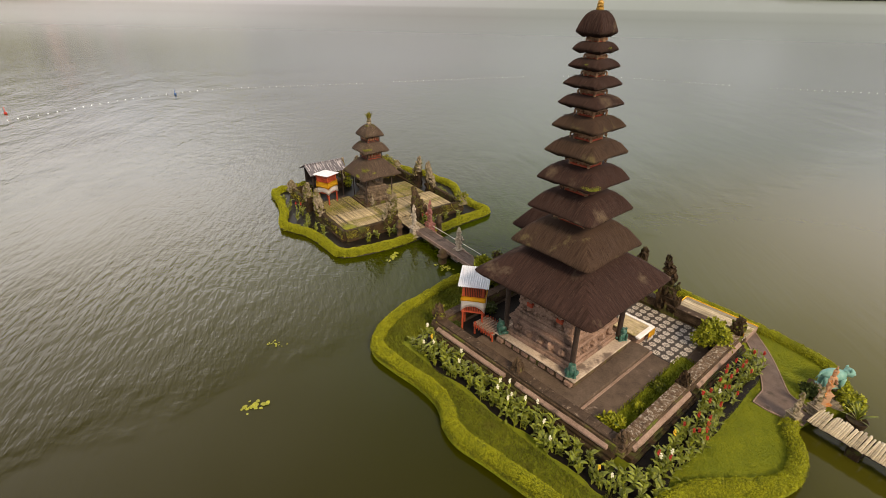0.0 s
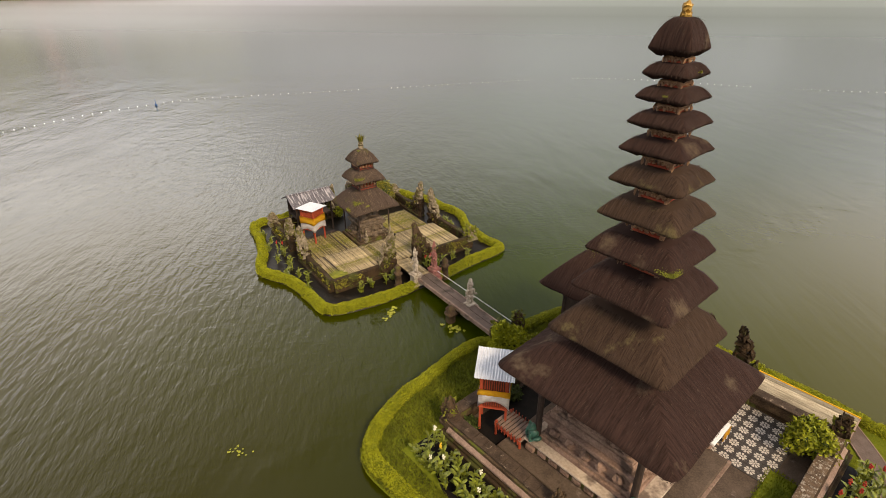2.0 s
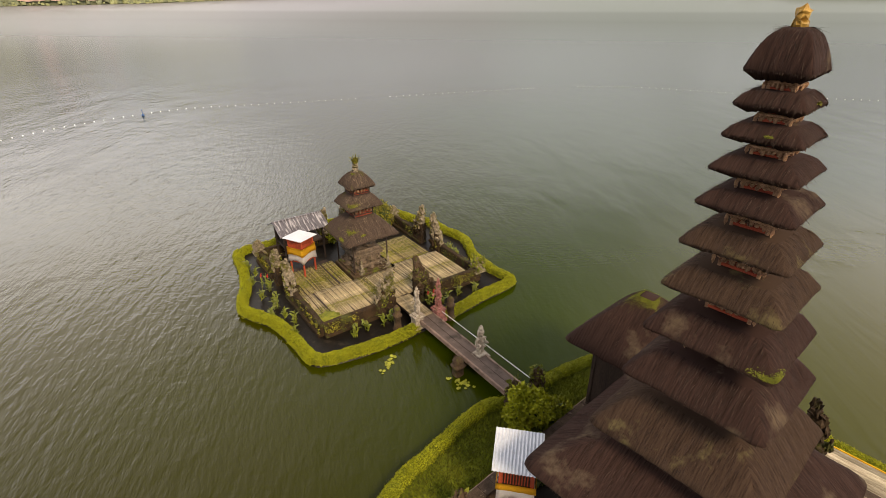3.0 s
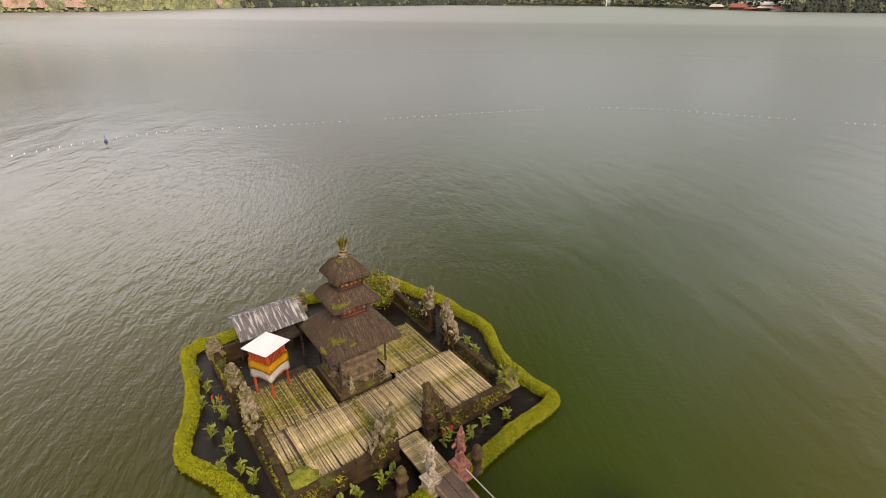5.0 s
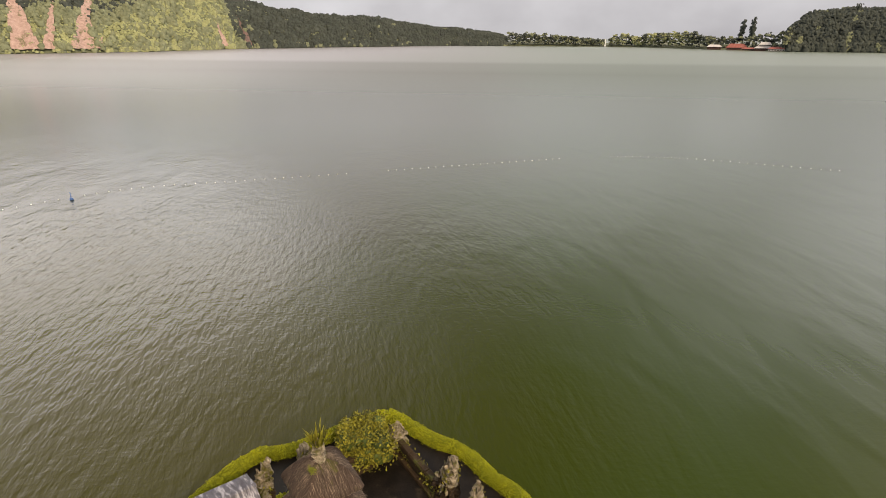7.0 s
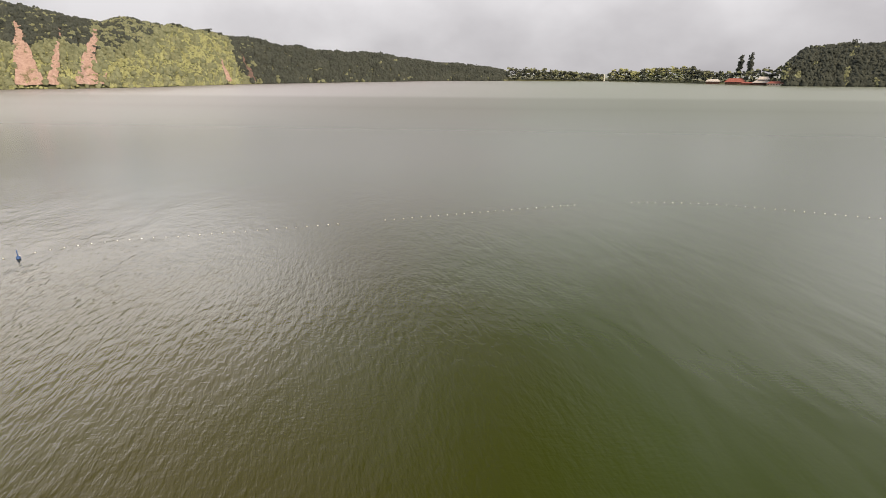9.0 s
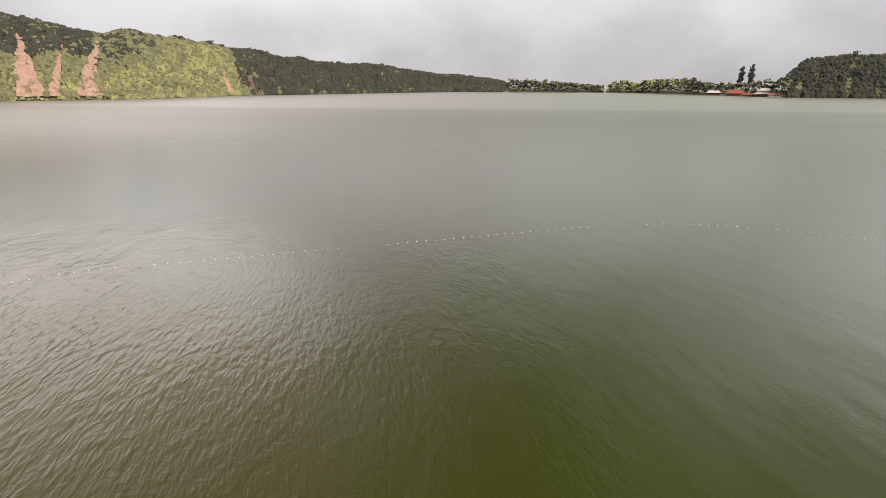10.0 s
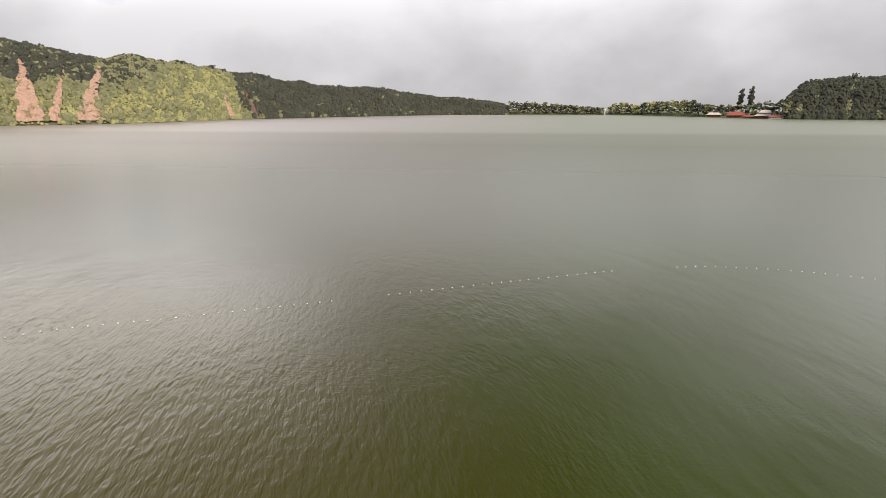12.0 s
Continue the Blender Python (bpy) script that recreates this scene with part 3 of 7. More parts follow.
def rise(k):
    """How far up the slope, as a share of its height, a share k of its depth lies."""
    k = min(1.0, max(0.0, k))
    return (k * (2 - k)) ** 0.9


# bearing at the foot, half width, drift towards the top, share of the height reached
SCARS = [(-45.5, 0.95, 0.2, 0.80), (-43.9, 0.42, 1.45, 0.74), (-41.5, 0.85, 1.7, 0.86), (-40.1, 0.28, 0.4, 0.16), (-29.3, 0.26, -0.6, 0.46), (-27.1, 0.34, -0.8, 0.66)]


def scar_line(scar, f):
    """Middle and half width of a landslide track at a share f of the slope's height."""
    a, wide, drift, top = scar
    t = f / top
    return a + drift * t + 0.16 * noise.noise(Vector((f * 6, a, 0))), wide * (1.0 - 0.86 * t ** 0.8) * (1 + 0.14 * noise.noise(Vector((f * 11, a, 4))))


def in_scar(az, out):
    """Landslide tracks: bare strips that run up the slope and narrow as they climb."""
    f = rise(out / (40 + 1.3 * table(RIDGE, az)))
    for scar in SCARS:
        if f < scar[3]:
            mid, half = scar_line(scar, f)
            if abs(az - mid) < half * 1.05 + 0.06:
                return True
    return False


# share of slope height, by bearing, that gets the sunlight-coloured trees
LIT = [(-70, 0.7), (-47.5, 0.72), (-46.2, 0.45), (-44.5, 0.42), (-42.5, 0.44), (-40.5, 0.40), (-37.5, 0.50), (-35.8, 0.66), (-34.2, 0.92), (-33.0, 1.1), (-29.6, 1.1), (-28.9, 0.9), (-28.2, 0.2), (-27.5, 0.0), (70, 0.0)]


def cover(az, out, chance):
    """Tree colour at a spot of the slope: painted sunlight below, cloud-dark forest above, a mixed belt between."""
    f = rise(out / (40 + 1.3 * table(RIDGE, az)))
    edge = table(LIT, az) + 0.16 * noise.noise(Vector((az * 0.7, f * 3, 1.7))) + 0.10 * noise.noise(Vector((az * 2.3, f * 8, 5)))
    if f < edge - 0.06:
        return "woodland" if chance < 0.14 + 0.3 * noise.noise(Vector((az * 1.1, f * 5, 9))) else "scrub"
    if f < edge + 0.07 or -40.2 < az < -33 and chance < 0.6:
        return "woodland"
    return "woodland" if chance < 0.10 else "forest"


def far_land():
    bm = bmesh.new()
    outs = (-15, 0, 8, 20, 40, 65, 95, 130, 180, 300)
    azs = [-70 + i * 0.5 for i in range(281)]
    grid = [[bm.verts.new(shore_point(a, o)) for o in outs] for a in azs]
    for p, q in zip(grid, grid[1:]):
        for i in range(len(outs) - 1):
            bm.faces.new((p[i], p[i + 1], q[i + 1], q[i]))
    hill = part("hill", bm, M_HILL, None, smooth=True)
    tagged(hill, "wooded hillside rising from the far lake shore", "hill", kind="structure")
    for scar in SCARS:
        bm = bmesh.new()
        rows = []
        for i in range(30):
            f = i / 29 * scar[3]
            k = 1 - math.sqrt(max(0.0, 1 - f ** (1 / 0.9)))
            mid, half = scar_line(scar, f)
            span = 40 + 1.3 * table(RIDGE, mid)
            rows.append([bm.verts.new(shore_point(mid + half * 1.15 * j, k * span + 0.5) + Vector((0, 0, 2.6 + 1.3 * noise.noise(Vector((k * 40, j * 4, scar[0])))))) for j in (-1, -0.66, -0.33, 0, 0.33, 0.66, 1)])
        for p, q in zip(rows, rows[1:]):
            for j in range(6):
                bm.faces.new((p[j], p[j + 1], q[j + 1], q[j]))
        # scars in the dark part of the hill take the shade-coloured earth
        part("landslide_scar", bm, M_EARTH if scar[0] < -28 else M_EARTH_SHADED, hill, "bare reddish landslide track", True)

    # canopies: every tree is a dome of many small uneven leaf clumps
    rng = random.Random(5)
    dice = np.random.RandomState(5)
    unit = bmesh.new()
    bmesh.ops.create_icosphere(unit, subdivisions=1, radius=1)
    bmesh.ops.delete(unit, geom=[v for v in unit.verts if v.co.z < -0.8], context="VERTS")
    unit.verts.index_update()
    ico = np.array([v.co[:] for v in unit.verts])
    tris = np.array([[v.index for v in f.verts] for f in unit.faces])
    unit.free()
    sets = {"forest": [], "woodland": [], "scrub": []}

    def clump(kind, p, r, tall):
        sets[kind].append((p[0], p[1], p[2], r, r * tall))

    def crown(kind, p, r, tall):
        if r < 1.5:
            clump(kind, p, r, tall)
            return
        for _ in range(3 if r < 2.4 else 5 if r < 3.6 else 8):
            a, f = rng.uniform(0, math.tau), rng.uniform(0.1, 1.0) ** 0.5
            z = math.sqrt(max(0.0, 1 - 0.8 * f * f))
            clump(kind, (p.x + 0.85 * r * f * math.cos(a), p.y + 0.85 * r * f * math.sin(a), p.z + 0.75 * r * tall * z * rng.uniform(0.6, 1.1)), r * rng.uniform(0.36, 0.56), tall * 1.1)

    for i in range(37500):
        az = rng.uniform(-51, -27) if i < 19000 else rng.uniform(-30, -1) if i < 28500 else rng.uniform(-2, 26) if i < 31500 else rng.uniform(25.0, 38)
        h = table(RIDGE, az)
        span = 40 + 1.3 * h
        hilly = az < -0.6 or az > 25.4
        out = (rng.uniform(0.0, 1.06) ** 1.15 * span if i % 9 else rng.uniform(0, 5)) if hilly else rng.uniform(1, 26)
        if in_scar(az, out) and rng.random() < 0.93:
            continue
        if 19.2 < az < 25 and out < 14 or 9.15 < az < 9.7:
            continue
        p = shore_point(az, out)
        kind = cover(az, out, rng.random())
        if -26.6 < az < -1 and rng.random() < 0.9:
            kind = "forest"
        if hilly:
            big = rng.random() < 0.25
            if kind == "scrub":
                r = rng.uniform(0.8, 1.7) * (1.5 if big else 1)
            elif az > 25:
                r = rng.uniform(1.6, 3.2) * (1.5 if big else 1)
                kind = "woodland" if noise.noise(Vector((az * 1.4, out * 0.05, 6))) > 0.42 else "forest"
            else:
                r = rng.uniform(1.5, 2.9) * (1.6 if big else 1)
            lift = rng.uniform(-0.3, 0.9) + (1.6 if big and kind != "scrub" else 0)
            full = az > 25
            clump(kind, p + Vector((0, 0, lift - (0.1 if full else 0.3) * r)), r, rng.uniform(0.8, 1.1))
            if r > 1.9:
                for _ in range(5 if full else 3):
                    a, f = rng.uniform(0, math.tau), rng.uniform(0.35, 0.8)
                    clump(kind, p + Vector((f * r * math.cos(a), f * r * math.sin(a), lift + (rng.uniform(0.3, 1.3) if full else 0.42) * r * math.sqrt(1 - f * f))), r * rng.uniform(0.28, 0.5), rng.uniform(0.9, 1.3))
        else:
            lit = 9.8 < az < 17.0 and noise.noise(Vector((az * 1.5, 0, 3))) > -0.12
            r = rng.uniform(1.4, 3.0)
            top = h * (1.05 + 0.4 * noise.noise(Vector((az * 2.6, 0, 2)))) + 1.5
            kind = "scrub" if lit and rng.random() < 0.7 else "woodland" if rng.random() < 0.4 else "forest"
            crown(kind, Vector((p.x, p.y, 1.2 + max(0.5, top - r * 1.2) * rng.uniform(0.02, 1.0) ** 0.7)), r, rng.uniform(0.9, 1.3))
    # two tall slender trees by the boathouse, and taller crowns that break the skyline
    for az, hh in ((21.5, 33), (22.3, 36)):
        for i in range(44):
            k = i / 43
            crown("forest", shore_point(az + rng.uniform(-0.12, 0.12), 28) + Vector((0, 0, hh * (0.2 + 0.8 * k))), 3.8 * (1.05 - 0.5 * k) * (0.75 if k < 0.3 else 1) * rng.uniform(0.7, 1.05), 1.3)
    for i in range(330):
        az = rng.uniform(-49, -1) if i < 230 else rng.uniform(26.0, 36)
        h = table(RIDGE, az)
        p = shore_point(az, (40 + 1.3 * h) * rng.uniform(0.85, 1.02))
        lift = rng.uniform(0, 3)
        for _ in range(3):
            crown("forest", p + Vector((rng.uniform(-3, 3), 0, lift + rng.uniform(-1.5, 2.0))), rng.uniform(1.6, 3.4), rng.uniform(0.8, 1.1))
    for az in (29.6, 29.75, 29.5):
        for i in range(7):
            crown("forest", shore_point(az + rng.uniform(-0.15, 0.15), 75) + Vector((0, 0, 3 + 1.6 * i)), 3.6 - 0.35 * i, 1.1)
    for kind, m, label in (("forest", M_FOREST, "dark green far forest with cloud shade put into its colour"), ("woodland", M_WOODLAND, "mixed mid-green woodland on the far hillside"), ("scrub", M_SUN_PATCH, "far-shore trees coloured bright yellow-green as a patch of sunlight")):
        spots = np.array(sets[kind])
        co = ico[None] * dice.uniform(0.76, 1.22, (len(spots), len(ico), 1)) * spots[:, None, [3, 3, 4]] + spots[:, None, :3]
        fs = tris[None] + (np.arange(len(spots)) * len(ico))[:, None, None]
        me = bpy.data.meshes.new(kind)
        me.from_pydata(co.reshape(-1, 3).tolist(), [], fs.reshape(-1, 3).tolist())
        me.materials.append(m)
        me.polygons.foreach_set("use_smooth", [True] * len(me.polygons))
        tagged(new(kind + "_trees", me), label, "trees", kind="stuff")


far_land()


def lakeside_building(az, out, wide, deep, high, roof_high, roof_mat, wall_mat, label, tiers=1):
    p = shore_point(az, out)
    ob = thing("lakeside_building", p.x, p.y, 0.4, -az)
    tagged(ob, label, "building", "lakeside buildings")
    bm = bmesh.new()
    box(bm, 0, 0, 0, wide, deep, high, 0, 0.05)
    part("wall", bm, wall_mat, ob)
    for i in range(int(wide / 3)):
        bm = bmesh.new()
        box(bm, -wide / 2 + 1.5 + i * 3, -deep / 2 - 0.12, 0.8, 1.5, 0.2, high * 0.45)
        part("window", bm, M_DARKWOOD, ob)
    z = high
    for k in range(tiers):
        bm = bmesh.new()
        s = 1.12 - 0.42 * k
        vs = [bm.verts.new((x * wide / 2 * s, y * deep / 2 * s * 1.1, z)) for x, y in ((-1, -1), (1, -1), (1, 1), (-1, 1))]
        rs = [bm.verts.new((x * wide / 2 * s * 0.62, 0, z + roof_high)) for x in (-1, 1)]
        bm.faces.new(vs[::-1])
        bm.faces.new((vs[0], vs[1], rs[1], rs[0]))
        bm.faces.new((vs[2], vs[3], rs[0], rs[1]))
        bm.faces.new((vs[1], vs[2], rs[1]))
        bm.faces.new((vs[3], vs[0], rs[0]))
        part("roof", bm, roof_mat, ob)
        z += roof_high + 0.4
    return ob


for row in ((19.4, 3, 18, 9, 3.2, 3.2, M_PALE_ROOF, M_DARK_WALL, "pale tin-roofed pavilion on the far shore", 1),
            (21.3, 5, 24, 10, 3.0, 5.0, M_RED_ROOF, M_DARK_WALL, "faded red-roofed boathouse on the far shore", 1),
            (23.6, 8, 22, 9, 3.0, 3.6, M_PALE_ROOF, M_DARK_WALL, "two-tiered pale roofed lakeside restaurant", 2),
            (24.6, 2, 18, 8, 2.6, 2.6, M_RED_ROOF, M_PALE_ROOF, "low red-roofed jetty house on the far shore", 1),
            (22.5, 1, 20, 6, 2.0, 1.6, M_RED_ROOF, M_DARK_WALL, "long low red boat shed at the water", 1)):
    lakeside_building(*row)


def white_shore_post():
    p = shore_point(9.3, 3)
    ob = thing("shore_monument", p.x, p.y, 0.4, -9)
    tagged(ob, "slim white monument on the far shore", "monument")
    bm = bmesh.new()
    lathe(bm, [(1.5, 0), (1.5, 1.2), (0.9, 1.6), (0.8, 8), (1.1, 8.4), (0.2, 12)], 10)
    part("shaft", bm, M_BUOY, ob)


white_shore_post()


# ---- island outlines ----
ISLE_A = smooth_loop([(2.2, 33.2), (0.63, 32.3), (-0.9, 30.1), (-2.16, 28.1), (-2.8, 26.2), (-2.6, 24.6), (-1.36, 23.5), (0.1, 22.5), (1.2, 21.4), (1.67, 20.2),
                      (2.35, 19.35), (3.4, 18.7), (5.2, 17.5), (6.5, 16.6), (8.0, 16.3), (9.5, 17.0), (11.0, 18.1), (12.6, 18.5), (14.2, 18.8), (15.4, 19.6), (16.1, 20.9), (16.3, 22.2),
                      (17.6, 23.2), (19.2, 23.8), (19.9, 25.2), (19.9, 26.6), (19.4, 27.6), (18.6, 28.6), (17.4, 29.9), (15.8, 31.4), (14.3, 32.7),
                      (12.5, 34.3), (10.5, 36.0), (8.5, 37.2), (6.4, 36.7), (3.9, 34.9)])
ISLE_B = smooth_loop([(-2.3, 37.9), (-3.4, 36.6), (-5.0, 35.2), (-6.7, 34.15), (-7.7, 34.1), (-9.3, 35.5), (-10.8, 36.7), (-12.9, 37.5), (-13.7, 38.5), (-14.3, 40.0), (-15.4, 42.0), (-16.8, 43.9),
                      (-16.6, 45.0), (-15.3, 46.2), (-14.3, 48.4), (-13.4, 49.9), (-11.6, 50.7), (-9.6, 52.4), (-7.9, 53.2), (-5.8, 52.0), (-4.0, 51.2), (-2.7, 50.0), (-1.2, 48.7), (-0.3, 46.2), (0.9, 44.7), (2.2, 43.2),
                      (0.3, 40.8), (-0.9, 39.3)])


def island_ground(name, loop, material, label, z):
    """A raised sheet of ground within the outline, its bank going down below the water."""
    bm = bmesh.new()
    cx = sum(p.x for p in loop) / len(loop)
    cy = sum(p.y for p in loop) / len(loop)
    rings = []
    for k, h in ((1.0, -0.8), (0.995, -0.02), (0.985, z - 0.12)):
        rings.append([bm.verts.new((cx + (p.x - cx) * k, cy + (p.y - cy) * k, h)) for p in loop])
    for a in range(2):
        for i in range(len(loop)):
            j = (i + 1) % len(loop)
            bm.faces.new((rings[a][i], rings[a][j], rings[a + 1][j], rings[a + 1][i]))
    bmesh.ops.triangle_fill(bm, use_beauty=True, edges=[e for e in bm.edges if e.verts[0] in rings[2] and e.verts[1] in rings[2]])
    bmesh.ops.recalc_face_normals(bm, faces=bm.faces)
    ob = part(name, bm, material, None)
    tagged(ob, label, "ground", kind="structure")
    return ob


def hedge(name, loop, label, wide, high, z0, seed, skip=()):
    """A clipped ribbon of hedge along the outline: an uneven rounded core, coloured dark as gap shade, under many small
    leaves.
    """
    n = len(loop)
    inner = []
    for i in range(n):
        d = loop[(i + 1) % n] - loop[i - 1]
        nrm = Vector((-d.y, d.x, 0)).normalized()
        if not inside((loop[i] + nrm * 0.2)[:2], loop):
            nrm = -nrm
        inner.append(nrm)
    ob = thing(name)
    tagged(ob, label, "hedge")
    bm = bmesh.new()
    prof = [(0.16, 0.0), (0.16, 0.35), (0.22, 0.75), (0.36, 0.97), (0.60, 1.0), (0.85, 0.92), (1.0, 0.6), (1.04, 0.0)]
    rng = random.Random(seed)
    places, rows = [], []
    for i in range(n):
        p = loop[i]
        off = any((p.x - x) ** 2 + (p.y - y) ** 2 < r * r for x, y, r in skip)
        w = wide * (1 + 0.16 * noise.noise(Vector((i * 0.16, seed, 0))))
        h = high * (1 + 0.16 * noise.noise(Vector((i * 0.2, seed, 8))))
        row = None
        if not off:
            row = []
            for a, b in prof:
                q = p + inner[i] * (a * w) + Vector((0, 0, z0 + b * h))
                q += Vector((noise.noise(q * 3), noise.noise(q * 3 + Vector((9, 0, 0))), noise.noise(q * 3 + Vector((0, 9, 0))))) * 0.07
                row.append(bm.verts.new(q))
            for _ in range(int(1350 * wide)):
                a = rng.uniform(0, 6.99)
                k = int(a)
                q = row[k].co.lerp(row[k + 1].co, a - k) + (loop[(i + 1) % n] - p) * rng.uniform(-0.55, 0.55) + Vector((rng.uniform(-0.05, 0.05), rng.uniform(-0.05, 0.05), rng.uniform(-0.03, 0.025)))
                nn = inner[i] * ((a / 7) * 2 - 1) * 0.9 + Vector((0, 0, 0.75))
                places.append((q, nn))
        rows.append(row)
    for i in range(n):
        p, q = rows[i], rows[(i + 1) % n]
        if p and q:
            for k in range(len(prof) - 1):
                bm.faces.new((p[k], q[k], q[k + 1], p[k + 1]))
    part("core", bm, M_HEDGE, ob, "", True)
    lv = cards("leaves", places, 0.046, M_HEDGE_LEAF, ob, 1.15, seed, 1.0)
    lv["kind"] = "stuff"
    return ob


island_ground("ground", ISLE_A, M_LAWN, "mown lawn on the larger temple island", 0.42)
island_ground("ground", ISLE_B, M_MUD, "dark wet mud on the smaller temple island", 0.22)
hedge("hedge", ISLE_A, "bright yellow-green clipped hedge along the lawn island", 0.66, 0.50, 0.10, 3,
      ((2.6, 33.4, 0.9), (17.2, 23.0, 1.1), (18.0, 23.4, 1.1)))
hedge("hedge", ISLE_B, "bright yellow-green clipped hedge round the small island", 0.62, 0.46, 0.06, 7, ((-2.35, 38.0, 0.75), (-1.75, 38.3, 0.5)))

# ---- temple compounds: the axes of both islands ----
A_C, A_TURN = (6.75, 26.1), -40.5
B_C, B_TURN = (-7.5, 43.7), -46.6


def at_a(u, v, z=0, turn=0):
    c, s = math.cos(radians(A_TURN)), math.sin(radians(A_TURN))
    return (A_C[0] + u * c - v * s, A_C[1] + u * s + v * c, z, A_TURN + turn)


def at_b(u, v, z=0, turn=0):
    c, s = math.cos(radians(B_TURN)), math.sin(radians(B_TURN))
    return (B_C[0] + u * c - v * s, B_C[1] + u * s + v * c, z, B_TURN + turn)


def place(name, spot):
    return thing(name, spot[0], spot[1], spot[2], spot[3])


# ---- thatched roofs ----
def roof_ring(bm, half, z, n=64, power=7.0, drop=0.0, wob=0.0, seed=0, groove=0.0):
    ring = []
    for i in range(n):
        a = i * math.tau / n
        c, s = math.cos(a), math.sin(a)
        k = (abs(c) ** power + abs(s) ** power) ** (-1 / power)
        corner = max(0.0, (k - 1) / 0.33)
        w = 1 + wob * noise.noise(Vector((c * 3, s * 3, seed + z)))
        dz = wob * 1.2 * half * noise.noise(Vector((c * 4 + 9, s * 4, seed)))
        along = half * k * (s if abs(c) > abs(s) else c)
        dz += groove * (noise.noise(Vector((along * 17, seed * 3.1, z * 0.6))) + 0.8 * noise.noise(Vector((along * 5, seed, z * 0.5))))
        ring.append(bm.verts.new((half * k * c * w, half * k * s * w, z - drop * corner + dz)))
    return ring


def thatch_roof(parent, half, z0, z1, top, thick, bulge, seed, material, tufts=900, moss=(), cut=0.24, straw=None):
    """A square thatched roof: soffit, thick trimmed eave, bulging slopes, then loose straws on the slopes and along the eave."""
    bm = bmesh.new()
    uv = bm.loops.layers.uv.new("uv")
    prof = [(max(0.05, (half - cut) * 0.7), z0 - thick * 0.85), (half - cut - 0.04, z0 - thick * 0.95), (half - cut, z0 - thick), (half - 0.02, z0 - 0.02), (half, z0 + 0.03)]
    steps = 9
    for i in range(1, steps + 1):
        t = i / steps
        prof.append((half + (top - half) * t, z0 + 0.03 + (z1 - z0 - 0.03) * (1 - (1 - t) ** bulge)))
    n = 160
    rings = [roof_ring(bm, h, z, n, 20.0 if j < 10 else 9.0, 0.03 * half * max(0, 1 - max(0, j - 4) / 6), 0.012 if j else 0.0, seed, (0, 0.01, 0.03, 0.03, 0.03)[j] if j < 5 else 0.009) for j, (h, z) in enumerate(prof)]
    slope = [0.0]
    for p, q in zip(prof, prof[1:]):
        slope.append(slope[-1] + math.hypot(p[0] - q[0], p[1] - q[1]))
    for j in range(len(rings) - 1):
        for i in range(n):
            k = (i + 1) % n
            f = bm.faces.new((rings[j][i], rings[j][k], rings[j + 1][k], rings[j + 1][i]))
            mid = f.calc_center_median()
            side = (0 if mid.x > 0 else 1) if abs(mid.x) > abs(mid.y) else (2 if mid.y > 0 else 3)
            for lp, vv in zip(f.loops, (j, j, j + 1, j + 1)):
                lp[uv].uv = ((lp.vert.co.y if side < 2 else lp.vert.co.x) + 3.7 * side + seed, slope[vv])
    bm.faces.new(rings[-1])
    ob = part("thatch", bm, material, parent, "", True)
    # straws
    rng = np.random.RandomState(seed)
    co, faces = [], []
    for t in range(tufts + int(half * 260)):
        eave = t >= tufts
        i = rng.randint(n)
        f = 0.0 if eave else rng.uniform(0.05, 0.97)
        pos = 4 + f * steps if not eave else 3 + rng.uniform(0, 0.8)
        j = min(int(pos), len(prof) - 2)
        h = prof[j][0] + (prof[j + 1][0] - prof[j][0]) * (pos - j)
        z = prof[j][1] + (prof[j + 1][1] - prof[j][1]) * (pos - j)
        a = (i + rng.uniform()) * math.tau / n
        c, s = math.cos(a), math.sin(a)
        k = (abs(c) ** 20 + abs(s) ** 20) ** (-1 / 20)
        corner = max(0.0, (k - 1) / 0.33)
        p = Vector((h * k * c, h * k * s, z - 0.035 * half * corner * max(0, 1 - max(0, pos - 4) / 6)))
        if eave:
            d = Vector((c * 0.25, s * 0.25, -1)) + Vector(rng.normal(0, 0.16, 3))
            ln, w, lift = rng.uniform(0.02, 0.055), 0.012, 0.0
        else:
            h2, z2 = prof[j]
            run = h2 - prof[j + 1][0]
            d = Vector((math.copysign(run, c), 0, z2 - prof[j + 1][1]) if abs(c) > abs(s) else (0, math.copysign(run, s), z2 - prof[j + 1][1])).normalized() + Vector(rng.normal(0, 0.07, 3))
            ln, w, lift = rng.uniform(0.10, 0.30), rng.uniform(0.003, 0.007), 0.006
        d.normalize()
        o = Vector((c, s, 0.7)).normalized()
        side = d.cross(o).normalized() * w
        p = p + o * lift
        b = len(co)
        co += [tuple(p - side), tuple(p + side), tuple(p + d * ln + o * (0.012 if not eave else 0.0))]
        faces.append((b, b + 1, b + 2))
    me = bpy.data.meshes.new("straw")
    me.from_pydata(co, [], faces)
    me.materials.append(straw or M_STRAND)
    st = new("straw", me)
    st.parent = ob
    st["kind"] = "stuff"
    for a, f, r in moss:
        places = []
        for _ in range(int(2200 * r)):
            pos = 4 + max(0.0, min(0.99, f + rng.normal(0, 0.20 * r / half))) * steps
            j = min(int(pos), len(prof) - 2)
            h = prof[j][0] + (prof[j + 1][0] - prof[j][0]) * (pos - j)
            z = prof[j][1] + (prof[j + 1][1] - prof[j][1]) * (pos - j)
            aa = radians(a) + rng.normal(0, 0.42 * r / max(h, 0.3))
            c, s = math.cos(aa), math.sin(aa)
            k = (abs(c) ** 20 + abs(s) ** 20) ** (-1 / 20)
